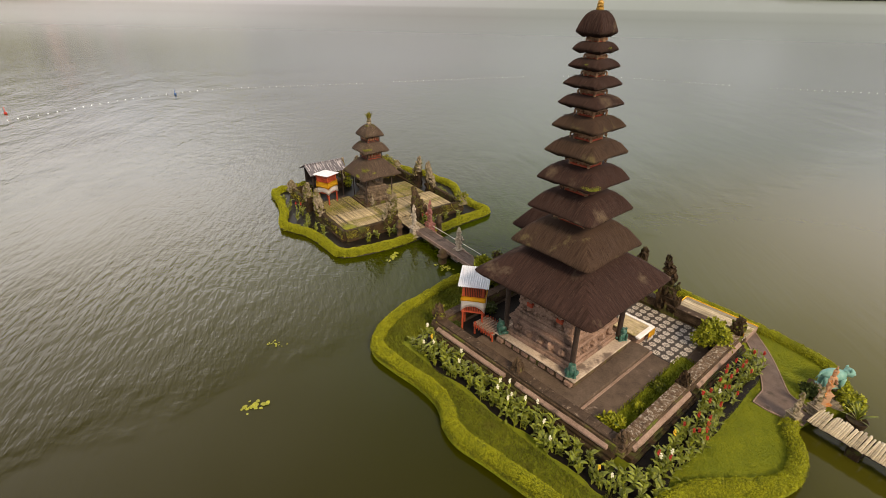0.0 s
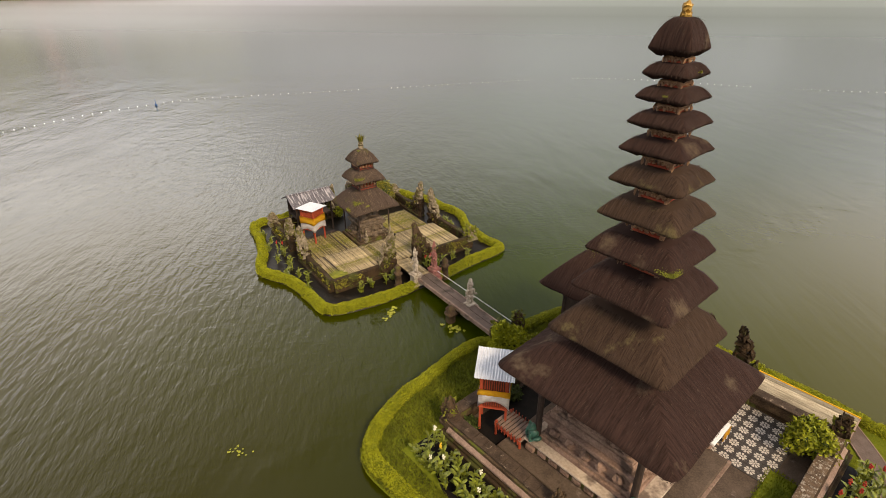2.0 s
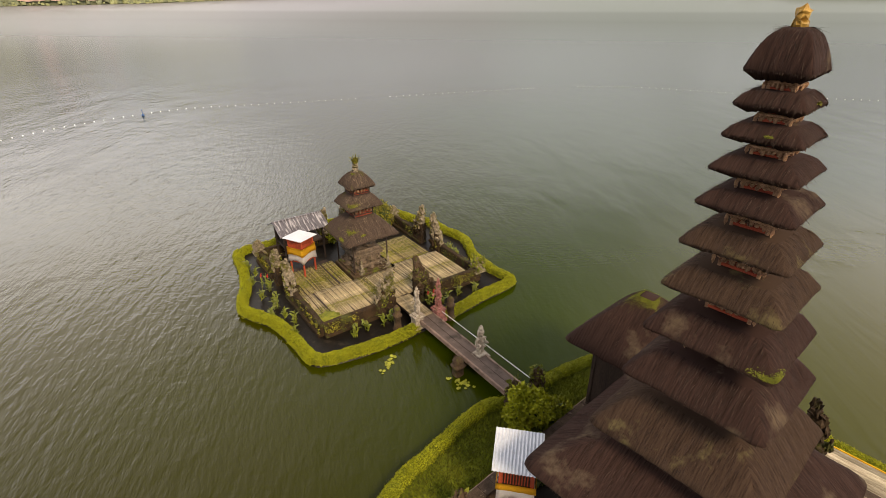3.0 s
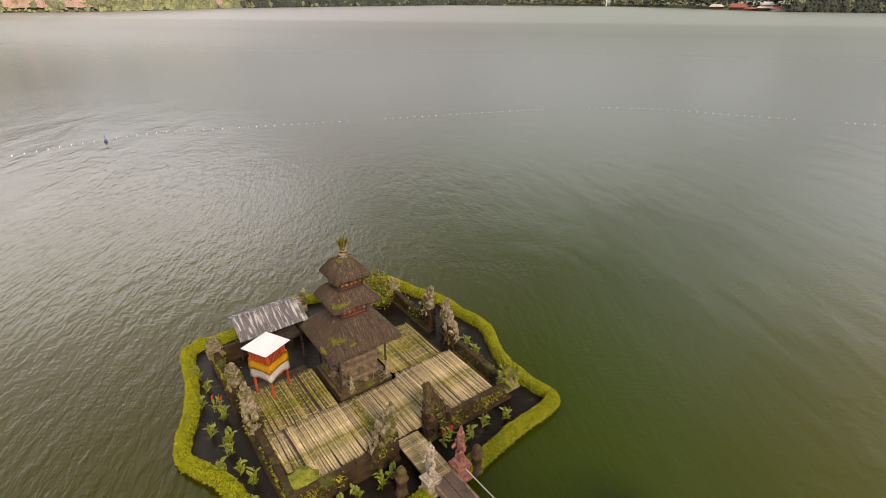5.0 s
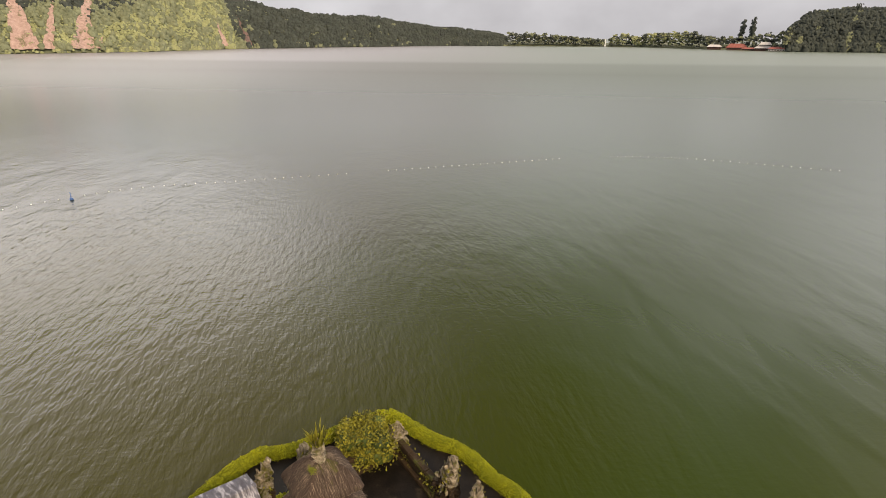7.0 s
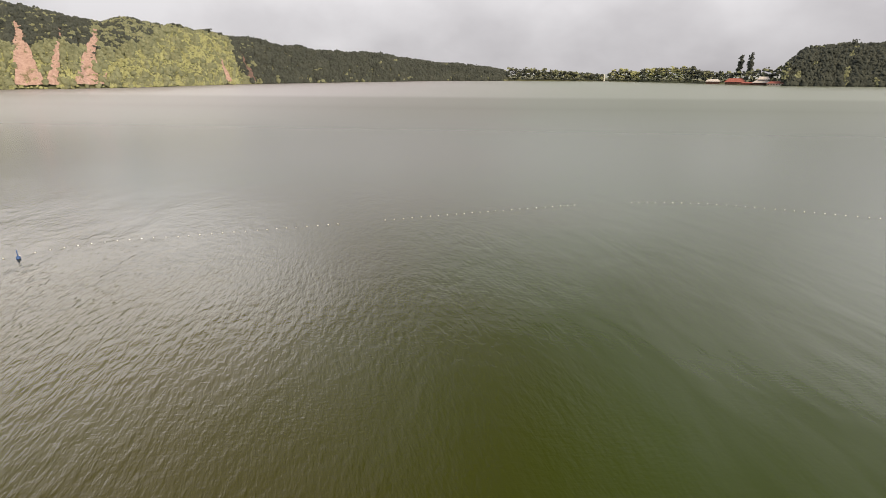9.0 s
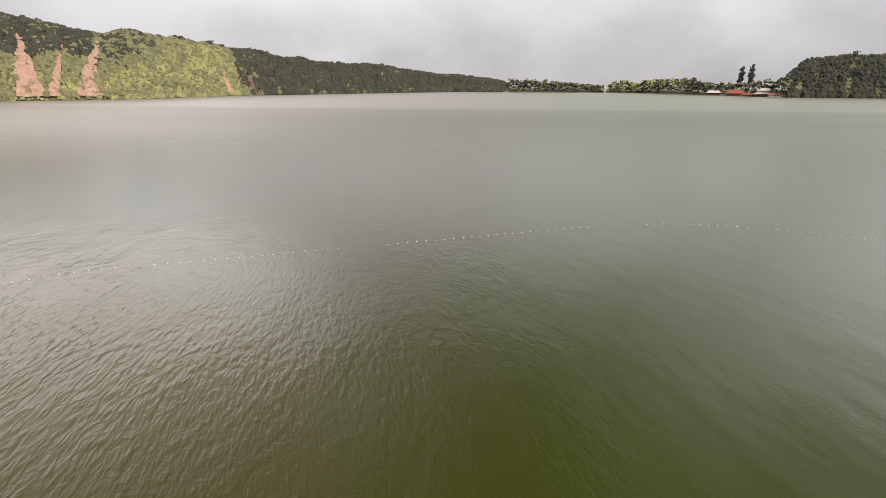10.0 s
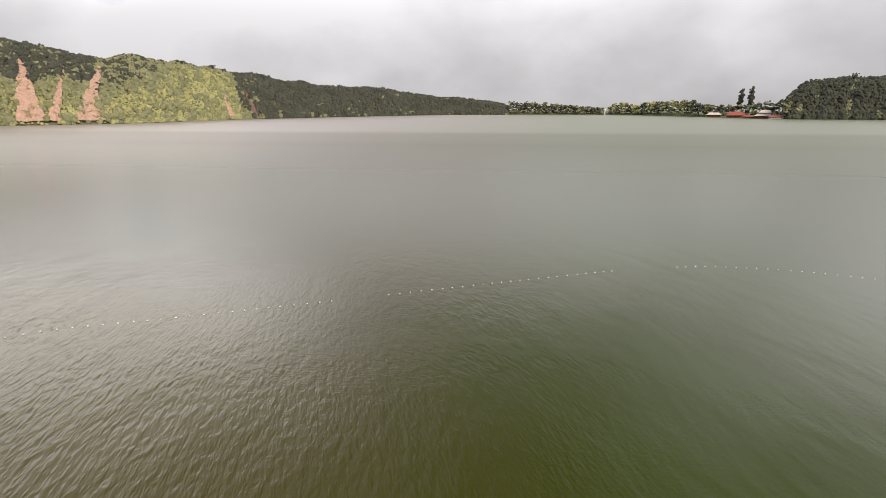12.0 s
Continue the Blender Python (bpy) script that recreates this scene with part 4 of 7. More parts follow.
            places.append((Vector((h * k * c, h * k * s, z + 0.02)), Vector((c * 0.5, s * 0.5, 0.8))))
        g = cards("moss_tuft", places, 0.026, M_MOSS, ob, 1.2, seed + 5, 0.6)
        g["kind"] = "stuff"
        g["label"] = "yellow-green moss tuft"
    return ob


def neck(parent, half, z0, z1, seed, slim=0.64):
    """The carved wooden storey between two roofs: red panels framed by posts, gilt cornice with a ragged fringe of brackets."""
    h = half * slim
    bm = bmesh.new()
    box(bm, 0, 0, z0, h * 1.9, h * 1.9, z1 - z0, 0, 0.01)
    body = part("storey", bm, M_CARVED, parent)
    top = z1 - 0.04
    bm = bmesh.new()
    box(bm, 0, 0, top - 0.07, half * 1.64, half * 1.64, 0.05, 0, 0.01)
    box(bm, 0, 0, top - 0.10, half * 1.44, half * 1.44, 0.04, 0, 0.01)
    part("cornice", bm, M_OLDGOLD, body)
    rng = random.Random(seed)
    bm = bmesh.new()
    n = max(7, int(half * 17))
    for side in range(4):
        m = Matrix.Rotation(side * math.pi / 2, 4, "Z")
        for i in range(n + 1):
            x = i / n * 2 - 1
            long = max(0.02, rng.uniform(-0.01, 0.07) + 0.09 * abs(x) ** 5 + 0.05 * (abs(x) < 0.25))
            p = m @ Vector((x * half * 0.80, half * 0.80, top - 0.07 - long * 0.5))
            blob(bm, p.x, p.y, p.z, 0.45 * half / n + 0.014, 0.45 * half / n + 0.014, long * 0.75, 1, 0.7, 3.0, i + seed)
    part("fringe", bm, M_OLDGOLD, body)["kind"] = "stuff"
    bm = bmesh.new()
    for side in range(4):
        m = Matrix.Rotation(side * math.pi / 2, 4, "Z")
        for i in range(5):
            p = m @ Vector(((i - 2) / 2.6 * h, h * 0.99, z0 + (z1 - z0) * 0.55))
            blob(bm, p.x, p.y, p.z, 0.13 * h + 0.01, 0.13 * h + 0.01, (z1 - z0) * 0.16, 1, 0.9, 3.0, i + seed)
    part("carving", bm, M_OLDGOLD, body)["kind"] = "stuff"
    for sx in (-1, 1):
        for sy in (-1, 1):
            bm = bmesh.new()
            box(bm, sx * h * 0.97, sy * h * 0.97, z0, 0.07, 0.07, z1 - z0, 0, 0.01)
            part("post", bm, M_DARKWOOD if slim > 0.8 else M_OLDGOLD, body)
    for z in (z0 + 0.12, z0 + (z1 - z0) * 0.30):
        bm = bmesh.new()
        box(bm, 0, 0, z, h * 2.06, h * 2.06, 0.045, 0, 0.008)
        part("sill", bm, M_DARKWOOD if slim > 0.8 else M_REDWOOD, body)
    return body


def finial(parent, z, size, material, plume=False, wide=1.0):
    bm = bmesh.new()
    lathe(bm, [(0.30, 0), (0.32, 0.12), (0.24, 0.2), (0.29, 0.34), (0.24, 0.5), (0.30, 0.66), (0.22, 0.8), (0.26, 0.92), (0.16, 1.02), (0.10, 1.12), (0.01, 1.25)], 10, 0, 0, 0)
    for i in range(4):
        a = i * math.pi / 2 + 0.4
        blob(bm, 0.24 * math.cos(a), 0.24 * math.sin(a), 0.35, 0.07, 0.07, 0.22, 1, 0.4, 3, i)
    bmesh.ops.scale(bm, vec=(size * wide, size * wide, size), verts=bm.verts)
    bmesh.ops.translate(bm, vec=(0, 0, z), verts=bm.verts)
    roughen(bm, 0.16 * size, 4.5 / size)
    f = part("finial", bm, material, parent)
    if plume:
        rng = random.Random(6)
        co, faces = [], []
        for i in range(70):
            a, lean = rng.uniform(0, math.tau), abs(rng.gauss(0, 0.30))
            d = Vector((lean * math.cos(a), lean * math.sin(a), 1)).normalized()
            p, ln = Vector((0.09 * math.cos(a), 0.09 * math.sin(a), z + size * 0.8)), rng.uniform(0.3, 0.72)
            w = Vector((-math.sin(a), math.cos(a), 0)) * 0.028
            b = len(co)
            co += [tuple(p - w * 0.4), tuple(p + w * 0.4), tuple(p + d * ln * 0.6 + w), tuple(p + d * ln * 0.6 - w), tuple(p + d * ln + Vector((0.1 * lean * math.cos(a), 0.1 * lean * math.sin(a), -0.03)))]
            faces += [(b, b + 1, b + 2, b + 3), (b + 3, b + 2, b + 4)]
        me = bpy.data.meshes.new("fern")
        me.from_pydata(co, [], faces)
        me.materials.append(M_OLIVE_LEAF)
        fern = new("fern", me)
        fern.parent = f
        fern["label"] = "upright dry fern"
    return f


# ---- the eleven-tiered tower ----
TIERS = [(4.86, 4.49), (6.50, 2.91), (8.14, 2.28), (9.44, 1.95), (10.58, 1.72), (11.60, 1.50), (12.48, 1.31), (13.20, 1.16), (13.86, 1.01), (14.46, 0.89), (15.06, 0.80)]


def tiered_tower():
    ob = place("meru_tower", at_a(0.0, 0.0, 0.40))
    tagged(ob, "eleven-tiered meru temple tower with dark thatched roofs", "temple tower")
    for name, half, z0, z1, mat, lip in (("plinth", 3.12, 0.0, 0.26, M_PAVING, 0.03), ("terrace", 2.30, 0.26, 0.66, M_STONE, 0.05)):
        bm = bmesh.new()
        box(bm, 0.08, 0.0, z0, half * 2, half * 1.92, z1 - z0, 0, 0.03)
        part(name, bm, mat, ob)
    bm = bmesh.new()
    box(bm, 0.08, 0, 0.66, 4.78, 4.6, 0.09, 0, 0.02)
    part("terrace_top", bm, M_TERRACE, ob)
    # carved blocks along the terrace side
    for side in range(4):
        for i in range(9):
            bm = bmesh.new()
            blk = (i - 4) * 0.52
            m = Matrix.Rotation(side * math.pi / 2, 4, "Z")
            p = m @ Vector((blk, 2.06, 0))
            box(bm, p.x + 0.08, p.y, 0.33, 0.38, 0.40 + 0.16 * (side % 2), 0.24, 0, 0.03)
            part("carved_block", bm, M_PLASTER, ob)
    # cella: stepped mouldings
    for half, z0, z1 in ((1.92, 0.75, 0.95), (1.84, 0.95, 1.12), (1.72, 1.12, 1.62), (1.80, 1.62, 1.75), (1.88, 1.75, 1.9), (1.68, 1.9, 2.2), (1.62, 2.2, 2.34), (1.58, 2.72, 2.84), (1.62, 3.2, 3.36), (1.52, 2.34, 3.9), (1.45, 3.9, 4.1), (1.6, 4.1, 4.35)):
        bm = bmesh.new()
        box(bm, 0, 0, z0, half * 2, half * 2, z1 - z0, 0, 0.025)
        part("cella_wall" if z1 - z0 > 1 else "moulding", bm, M_PLASTER, ob, "weathered pinkish stone")
    for side in range(4):
        m = Matrix.Rotation(side * math.pi / 2, 4, "Z")
        for i in range(5):
            bm = bmesh.new()
            p = m @ Vector(((i - 2) * 0.66, 1.74, 0))
            blob(bm, p.x, p.y, 1.38, 0.2, 0.2, 0.2, 2, 0.5, 3, i)
            part("relief", bm, M_PLASTER, ob)
        for zz, wide in ((2.52, 0.17), (3.0, 0.15)):
            for i in range(7):
                bm = bmesh.new()
                p = m @ Vector(((i - 3) * 0.44, 1.53, 0))
                blob(bm, p.x, p.y, zz, wide, wide, 0.13, 2, 0.8, 3.5, i + side * 5 + zz)
                part("relief", bm, M_PLASTER, ob)
        for x in (-0.86, 0.86):
            bm = bmesh.new()
            p = m @ Vector((x, 1.50, 0))
            box(bm, p.x, p.y, 2.70, 0.34, 0.34, 0.22, 0, 0.02)
            part("red_panel", bm, M_REDWOOD, ob, "faded red painted panel")
        bm = bmesh.new()
        p = m @ Vector((0, 1.17, 0))
        box(bm, p.x, p.y, 2.2, 0.8, 0.8, 1.45, 0, 0.02)
        part("door_panel", bm, M_PLASTER, ob)
    for sx in (-1, 1):
        for sy in (-1, 1):
            bm = bmesh.new()
            tube(bm, (sx * 1.98, sy * 1.90, 0.75), (sx * 1.98, sy * 1.90, 4.62), 0.13, 0.11, 10)
            part("post", bm, M_DARKWOOD, ob)
    for s in (-1, 1):
        bm = bmesh.new()
        box(bm, 0, s * 1.90, 4.5, 4.4, 0.14, 0.16)
        part("beam", bm, M_DARKWOOD, ob)
        bm = bmesh.new()
        box(bm, s * 1.98, 0, 4.665, 0.14, 4.1, 0.14)
        part("beam", bm, M_DARKWOOD, ob)
    for i, (z, diag) in enumerate(TIERS):
        half = diag / math.sqrt(2) * 1.03
        nxt = TIERS[i + 1][0] if i < 10 else z + 0.75
        nh = (TIERS[i + 1][1] / math.sqrt(2) * 0.60) if i < 10 else 0.10
        lean = Vector((0.15 - 0.052 * i, -0.06 + 0.013 * i, 0))
        gap = nxt - z
        thick = 0.23 * gap if i else 0.26
        z1 = z + (0.74, 0.60, 0.53, 0.48, 0.45, 0.43, 0.42, 0.42, 0.42, 0.42)[i] * gap if i < 10 else z + 0.72
        tier = new("roof_tier")
        tier.parent = ob
        tier.location = (lean.x, lean.y, -0.40)
        moss = {3: ((-45, 0.03, 0.32),), 9: ((0, 0.05, 0.08),), 8: ((-80, 0.1, 0.06),)}.get(i, ())
        thatch_roof(tier, half, z, z1, nh * 1.2, thick, 1.2 if i == 0 else 1.35 if i < 3 else 1.5 if i < 10 else 2.4, i + 1, M_THATCH if i not in (1, 4, 5) else M_THATCH_OLD, 2600 if i == 0 else 1500 if i < 3 else 700 if i < 6 else 300, moss, 0.3 if i == 0 else 0.34 * half)
        if i < 10:
            neck(tier, nh, z1 - 0.1, nxt - 0.20 * (nxt - z), i)
    top = new("roof_crown")
    top.parent = ob
    top.location = (-0.37, 0.07, 0)
    finial(top, 15.70 - 0.40, 0.38, M_GOLD, False, 1.2)
    return ob


tower = tiered_tower()


# ---- carved stone pieces ----
def stone_pinnacle(spot, high, wide, material, label, seed, name="stone_pinnacle"):
    """A carved pinnacle: stepped base, waisted body with leaf-shaped ears, pointed top, weathered."""
    ob = place(name, spot)
    tagged(ob, label, "stone ornament", "carved stone pinnacles")
    bm = bmesh.new()
    z = 0.0
    for w, h in ((1.0, 0.12), (0.86, 0.10), (0.72, 0.06)):
        box(bm, 0, 0, z * high, wide * w, wide * w, h * high, 0, 0.02)
        z += h
    roughen(bm, 0.02, 5, seed)
    part("base", bm, material, ob)
    bm = bmesh.new()
    lathe(bm, [(wide * r, high * h) for r, h in ((0.30, 0.27), (0.40, 0.34), (0.44, 0.44), (0.30, 0.50), (0.36, 0.56), (0.22, 0.64), (0.27, 0.70), (0.15, 0.78), (0.18, 0.84), (0.06, 0.93), (0.01, 1.0))], 10, square=3)
    roughen(bm, 0.13 * wide, 7, seed + 1)
    part("body", bm, material, ob)
    rng = random.Random(seed)
    for ring, r in ((0.42, 0.46), (0.60, 0.34), (0.74, 0.22)):
        for i in range(4):
            a = i * math.pi / 2 + math.pi / 4
            bm = bmesh.new()
            blob(bm, r * wide * math.cos(a), r * wide * math.sin(a), (ring + 0.05) * high, 0.11 * wide, 0.11 * wide, 0.10 * high, 2, 1.3, 3, rng.random() * 9)
            part("ear", bm, material, ob)
    return ob


def gate_wing(spot, high, wide, side, material, label, seed, body=None):
    """One half of a split gate: sheer inner face, stepped and eroded courses, a ragged outer edge of carved flames, spiked top."""
    ob = place("gate_wing", spot)
    tagged(ob, label, "temple gate", "split gate wings")
    deep = 0.5
    rng = random.Random(seed)
    steps = [(1.0, 0.34), (0.74, 0.20), (0.56, 0.16), (0.36, 0.14), (0.20, 0.10)]
    z = 0.0
    for k, (w, h) in enumerate(steps):
        d = deep * (1 - 0.13 * k)
        bm = bmesh.new()
        box(bm, side * w * wide / 2, 0, z * high, w * wide, d, h * high + 0.01, 0, 0.02)
        bmesh.ops.subdivide_edges(bm, edges=[e for e in bm.edges if e.calc_length() > 0.15], cuts=3, use_grid_fill=True)
        roughen(bm, 0.13, 5.5, seed + k)
        course = part("course", bm, (body or material) if k < 2 else material, ob)
        bm = bmesh.new()
        for _ in range(15 - 2 * k):
            face = rng.choice((-1, 1, 0))
            x = side * w * wide * (1.0 if face == 0 else rng.uniform(0.1, 1.0))
            y = face * d * 0.5 if face else rng.uniform(-0.45, 0.45) * d
            r = rng.uniform(0.06, 0.14)
            blob(bm, x, y, (z + h * rng.uniform(0.25, 1.0)) * high, r, r, r * rng.uniform(0.8, 2.0), 1, 1.5, 4.0, rng.random() * 50)
        part("carving", bm, material if k else (body or material), course)["kind"] = "stuff"
        for _ in range(2):
            bm = bmesh.new()
            r = rng.uniform(0.08, 0.15)
            blob(bm, side * (w * wide + rng.uniform(-0.06, 0.05)), rng.uniform(-0.12, 0.12), (z + h) * high, r * 0.8, r, r * 1.9, 2, 1.6, 3.0, rng.random() * 50)
            part("curl", bm, material, course)
        z += h
    bm = bmesh.new()
    for i in range(5):
        a, r = rng.uniform(0, 6.3), 0.05 + 0.05 * rng.random()
        blob(bm, side * 0.1 + 0.06 * math.cos(a), 0.07 * math.sin(a), z * high + 0.05 * i, r, r, r * 2.0, 2, 1.5, 4.0, rng.random() * 50)
    part("crown", bm, material, ob)
    return ob


def moss_on(ob, points, size, seed, material=M_MOSS):
    g = cards("moss_tuft", points, size, material, ob, 1.5, seed, 1.0)
    g["label"], g["kind"] = "yellow-green ferns and moss", "stuff"
    return g


def statue(spot, high, wide, material, label, seed, arms=True, name="guardian_statue"):
    """A carved guardian on its stepped pedestal, in one mesh: skirted legs, narrow waist, bent arms, tall crown."""
    bm = bmesh.new()
    for w, z0, h in ((0.95, 0.0, 0.06), (0.72, 0.06, 0.20), (0.86, 0.26, 0.04), (0.66, 0.30, 0.03)):
        box(bm, 0, 0, high * z0, wide * w, wide * w, high * h, 0, 0.015)
    for sx in (-1, 1):
        blob(bm, sx * 0.13 * wide, 0, 0.41 * high, 0.13 * wide, 0.16 * wide, 0.10 * high, 2, 0.6, 3, seed + sx)
    blob(bm, 0, 0, 0.50 * high, 0.25 * wide, 0.22 * wide, 0.07 * high, 2, 0.8, 3, seed + 3)
    blob(bm, 0, 0, 0.61 * high, 0.20 * wide, 0.16 * wide, 0.09 * high, 2, 0.4, 3, seed + 5)
    blob(bm, 0, 0, 0.69 * high, 0.29 * wide, 0.15 * wide, 0.045 * high, 2, 0.4, 3, seed + 6)
    blob(bm, 0, -0.03 * wide, 0.78 * high, 0.13 * wide, 0.13 * wide, 0.055 * high, 2, 0.3, 3, seed + 7)
    lathe(bm, [(wide * q, high * h) for q, h in ((0.20, 0.81), (0.17, 0.84), (0.20, 0.87), (0.11, 0.90), (0.13, 0.93), (0.03, 1.0))], 8)
    for sx in (-1, 1) if arms else ():
        blob(bm, sx * 0.31 * wide, -0.02 * wide, 0.64 * high, 0.08 * wide, 0.09 * wide, 0.06 * high, 2, 0.4, 3, seed)
        blob(bm, sx * 0.28 * wide, -0.18 * wide, 0.59 * high, 0.07 * wide, 0.15 * wide, 0.03 * high, 2, 0.4, 3, seed + 2)
        blob(bm, sx * 0.20 * wide, -0.02 * wide, 0.80 * high, 0.05 * wide, 0.05 * wide, 0.05 * high, 1, 0.6, 3, seed + 8)
    roughen(bm, 0.06 * wide, 9, seed)
    ob = part(name, bm, material)
    ob.matrix_basis = pose(spot[0], spot[1], spot[2], 0, 0, spot[3])
    return tagged(ob, label, "statue", "carved guardian statues")


# ---- large island: walls and court ----
def court_wall(name, u0, v0, u1, v1, out, label):
    """A low wall between two points of the court frame; out: the side (+1 or -1) of its sloping ledge."""
    du, dv = u1 - u0, v1 - v0
    ln = math.hypot(du, dv)
    spot = at_a((u0 + u1) / 2, (v0 + v1) / 2, 0.30, math.degrees(math.atan2(dv, du)))
    ob = place(name, spot)
    tagged(ob, label, "wall", kind="structure")
    for nm, y, w, z, h, mat, bev in (("footing", 0.22 * out, 0.86, 0.0, 0.16, M_DARKSTONE, 0.02), ("base_course", 0.17 * out, 0.72, 0.16, 0.14, M_DARKSTONE, 0.02),
                                     ("body", 0.06 * out, 0.52, 0.30, 0.42, M_STONE, 0.01), ("coping", 0.0, 0.5, 0.72, 0.11, M_LICHEN if u0 == u1 and u0 > 0 else M_COPING, 0.03)):
        bm = bmesh.new()
        n = max(2, int(ln / 0.5))
        if nm == "coping":
            for i in range(n):
                g0 = len(bm.verts)
                box(bm, -ln / 2 + (i + 0.5) * ln / n, y + 0.012 * noise.noise(Vector((i * 3.1, ln, 0))), z + 0.01 * noise.noise(Vector((i * 1.7, ln, 4))), ln / n - 0.004, w, h, 0, bev * 0.5)
            part(nm, bm, mat, ob, "lichen-grown coping stones")
        else:
            box(bm, 0, y, z, ln, w, h, 0, bev)
            bmesh.ops.subdivide_edges(bm, edges=[e for e in bm.edges if e.calc_length() > 1], cuts=int(ln / 0.4))
            roughen(bm, 0.012, 3)
            part(nm, bm, mat, ob)
    # plaster ledge on the outer side, sloping outward, in panels between the pillars
    for k in (-1, 1):
        bm = bmesh.new()
        vs = []
        for x in (-ln / 4 + 0.32, ln / 4 - 0.32):
            for y, z in ((0.255, 0.62), (0.47, 0.48), (0.47, 0.38), (0.255, 0.38)):
                vs.append(bm.verts.new((k * ln / 4 + x, y * out, z)))
        for i in range(4):
            bm.faces.new((vs[i], vs[(i + 1) % 4], vs[4 + (i + 1) % 4], vs[4 + i]))
        bm.faces.new(vs[:4][::-1])
        bm.faces.new(vs[4:])
        bmesh.ops.recalc_face_normals(bm, faces=bm.faces)
        bmesh.ops.bevel(bm, geom=bm.edges[:], offset=0.015, segments=1, affect="EDGES")
        bmesh.ops.subdivide_edges(bm, edges=[e for e in bm.edges if e.calc_length() > 1], cuts=14)
        roughen(bm, 0.025, 3)
        part("ledge", bm, M_CONCRETE, ob, "stained plaster ledge")
    return ob


U0, U1, V0, V1 = -5.1, 5.6, -3.6, 7.0
court_wall("wall_southwest", U0, V0, U1, V0, -1, "low dark stone wall with a pale plaster ledge beside the flower bed")
court_wall("wall_southeast", U1, V0, U1, V1, -1, "low stone wall with lichen-covered coping beside red flowers")
court_wall("wall_northeast", U0, V1, U1, V1, 1, "low mossy stone wall beside the lake landing")
court_wall("wall_northwest", U0, V0, U0, V1, 1, "low dark stone wall at the back of the court")

for u, v, h, w, lab, seed in ((U1, V0, 0.85, 0.62, "carved stone corner pinnacle with pale ears on a low wall", 1), (U0, V0, 1.25, 0.6, "carved mossy corner pinnacle with a white flower tip", 2), (U1, V1, 1.25, 0.72, "dark carved corner pinnacle with dry ferns", 3),
                              (0.3, V0, 1.05, 0.55, "slender carved pinnacle with leaf ears on a low wall", 4), (U1, 1.35, 0.95, 0.6, "dark carved pinnacle on lichen-covered wall", 5), (U0, V1, 1.1, 0.6, "dark carved corner pinnacle at the back wall", 6)):
    pin = stone_pinnacle(at_a(u, v, 0.62, 0), h + 0.25, w, M_STONE if u < 5 and v < 0 or seed == 1 else M_DARKSTONE, lab, seed)
    if v == V1 or u == U0:
        moss_on(pin, [((0.2 * math.cos(i), 0.2 * math.sin(i), 0.5 + 0.06 * (i % 9)), (math.cos(i), math.sin(i), 0.8)) for i in range(40)], 0.16, seed, M_MOSS)

def corner_cloth():
    ob = place("offering_cloth", at_a(U1 + 0.30, V1 + 0.1, 0.72))
    tagged(ob, "saffron and white cloth tied on the corner pinnacle", "cloth")
    for x, m, nm in ((0.0, M_YELLOW_CLOTH, "saffron_cloth"), (0.03, M_WHITE_CLOTH, "white_cloth")):
        bm = bmesh.new()
        rows = [[bm.verts.new((x + 0.03 * math.sin(i * 1.7 + k), -0.22 + 0.09 * i + x * 4, (0.52 if x == 0 else 0.30) - 0.10 * k)) for i in range(4)] for k in range(5)]
        for a, b in zip(rows, rows[1:]):
            for i in range(3):
                bm.faces.new((a[i], b[i], b[i + 1], a[i + 1]))
        bmesh.ops.solidify(bm, geom=bm.faces[:], thickness=0.015)
        part(nm, bm, m, ob, "", True)


corner_cloth()
for u, side, seed in ((1.35, 1, 11), (0.25, -1, 12)):
    gate_wing(at_a(u, V1, 0.35), 3.3, 1.15, side, M_DARKSTONE, "dark carved split gate wing with curling flame edge", seed)


def court_floor():
    bm = bmesh.new()
    box(bm, 0.25, 1.7, 0, 10.2, 10.2, 0.22)
    ob = part("floor", bm, M_PAVING)
    ob.matrix_basis = pose(*at_a(0, 0, 0.20)[:3], 0, 0, A_TURN)
    tagged(ob, "worn brown paving of the temple court", "floor", kind="structure")
    bm = bmesh.new()
    box(bm, 3.24, 0.0, 0.22, 0.16, 6.4, 0.05, 0, 0.02)
    part("edging_strip", bm, M_CONCRETE, ob, "pale cement edging")
    bm = bmesh.new()
    box(bm, 4.85, 0.4, 0.22, 0.9, 7.0, 0.05, 0, 0.02)
    part("grass_strip", bm, M_LAWN, ob, "narrow grass strip")
    # dark ground, with the deep shade on this side put into its colour
    bm = bmesh.new()
    box(bm, -3.9, -0.5, 0.22, 1.5, 5.6, 0.03, 0, 0.02)
    part("shaded_soil_strip", bm, M_SOIL, ob, "bare soil strip, its dark colour also holding deep shade")
    return ob


floor_a = court_floor()


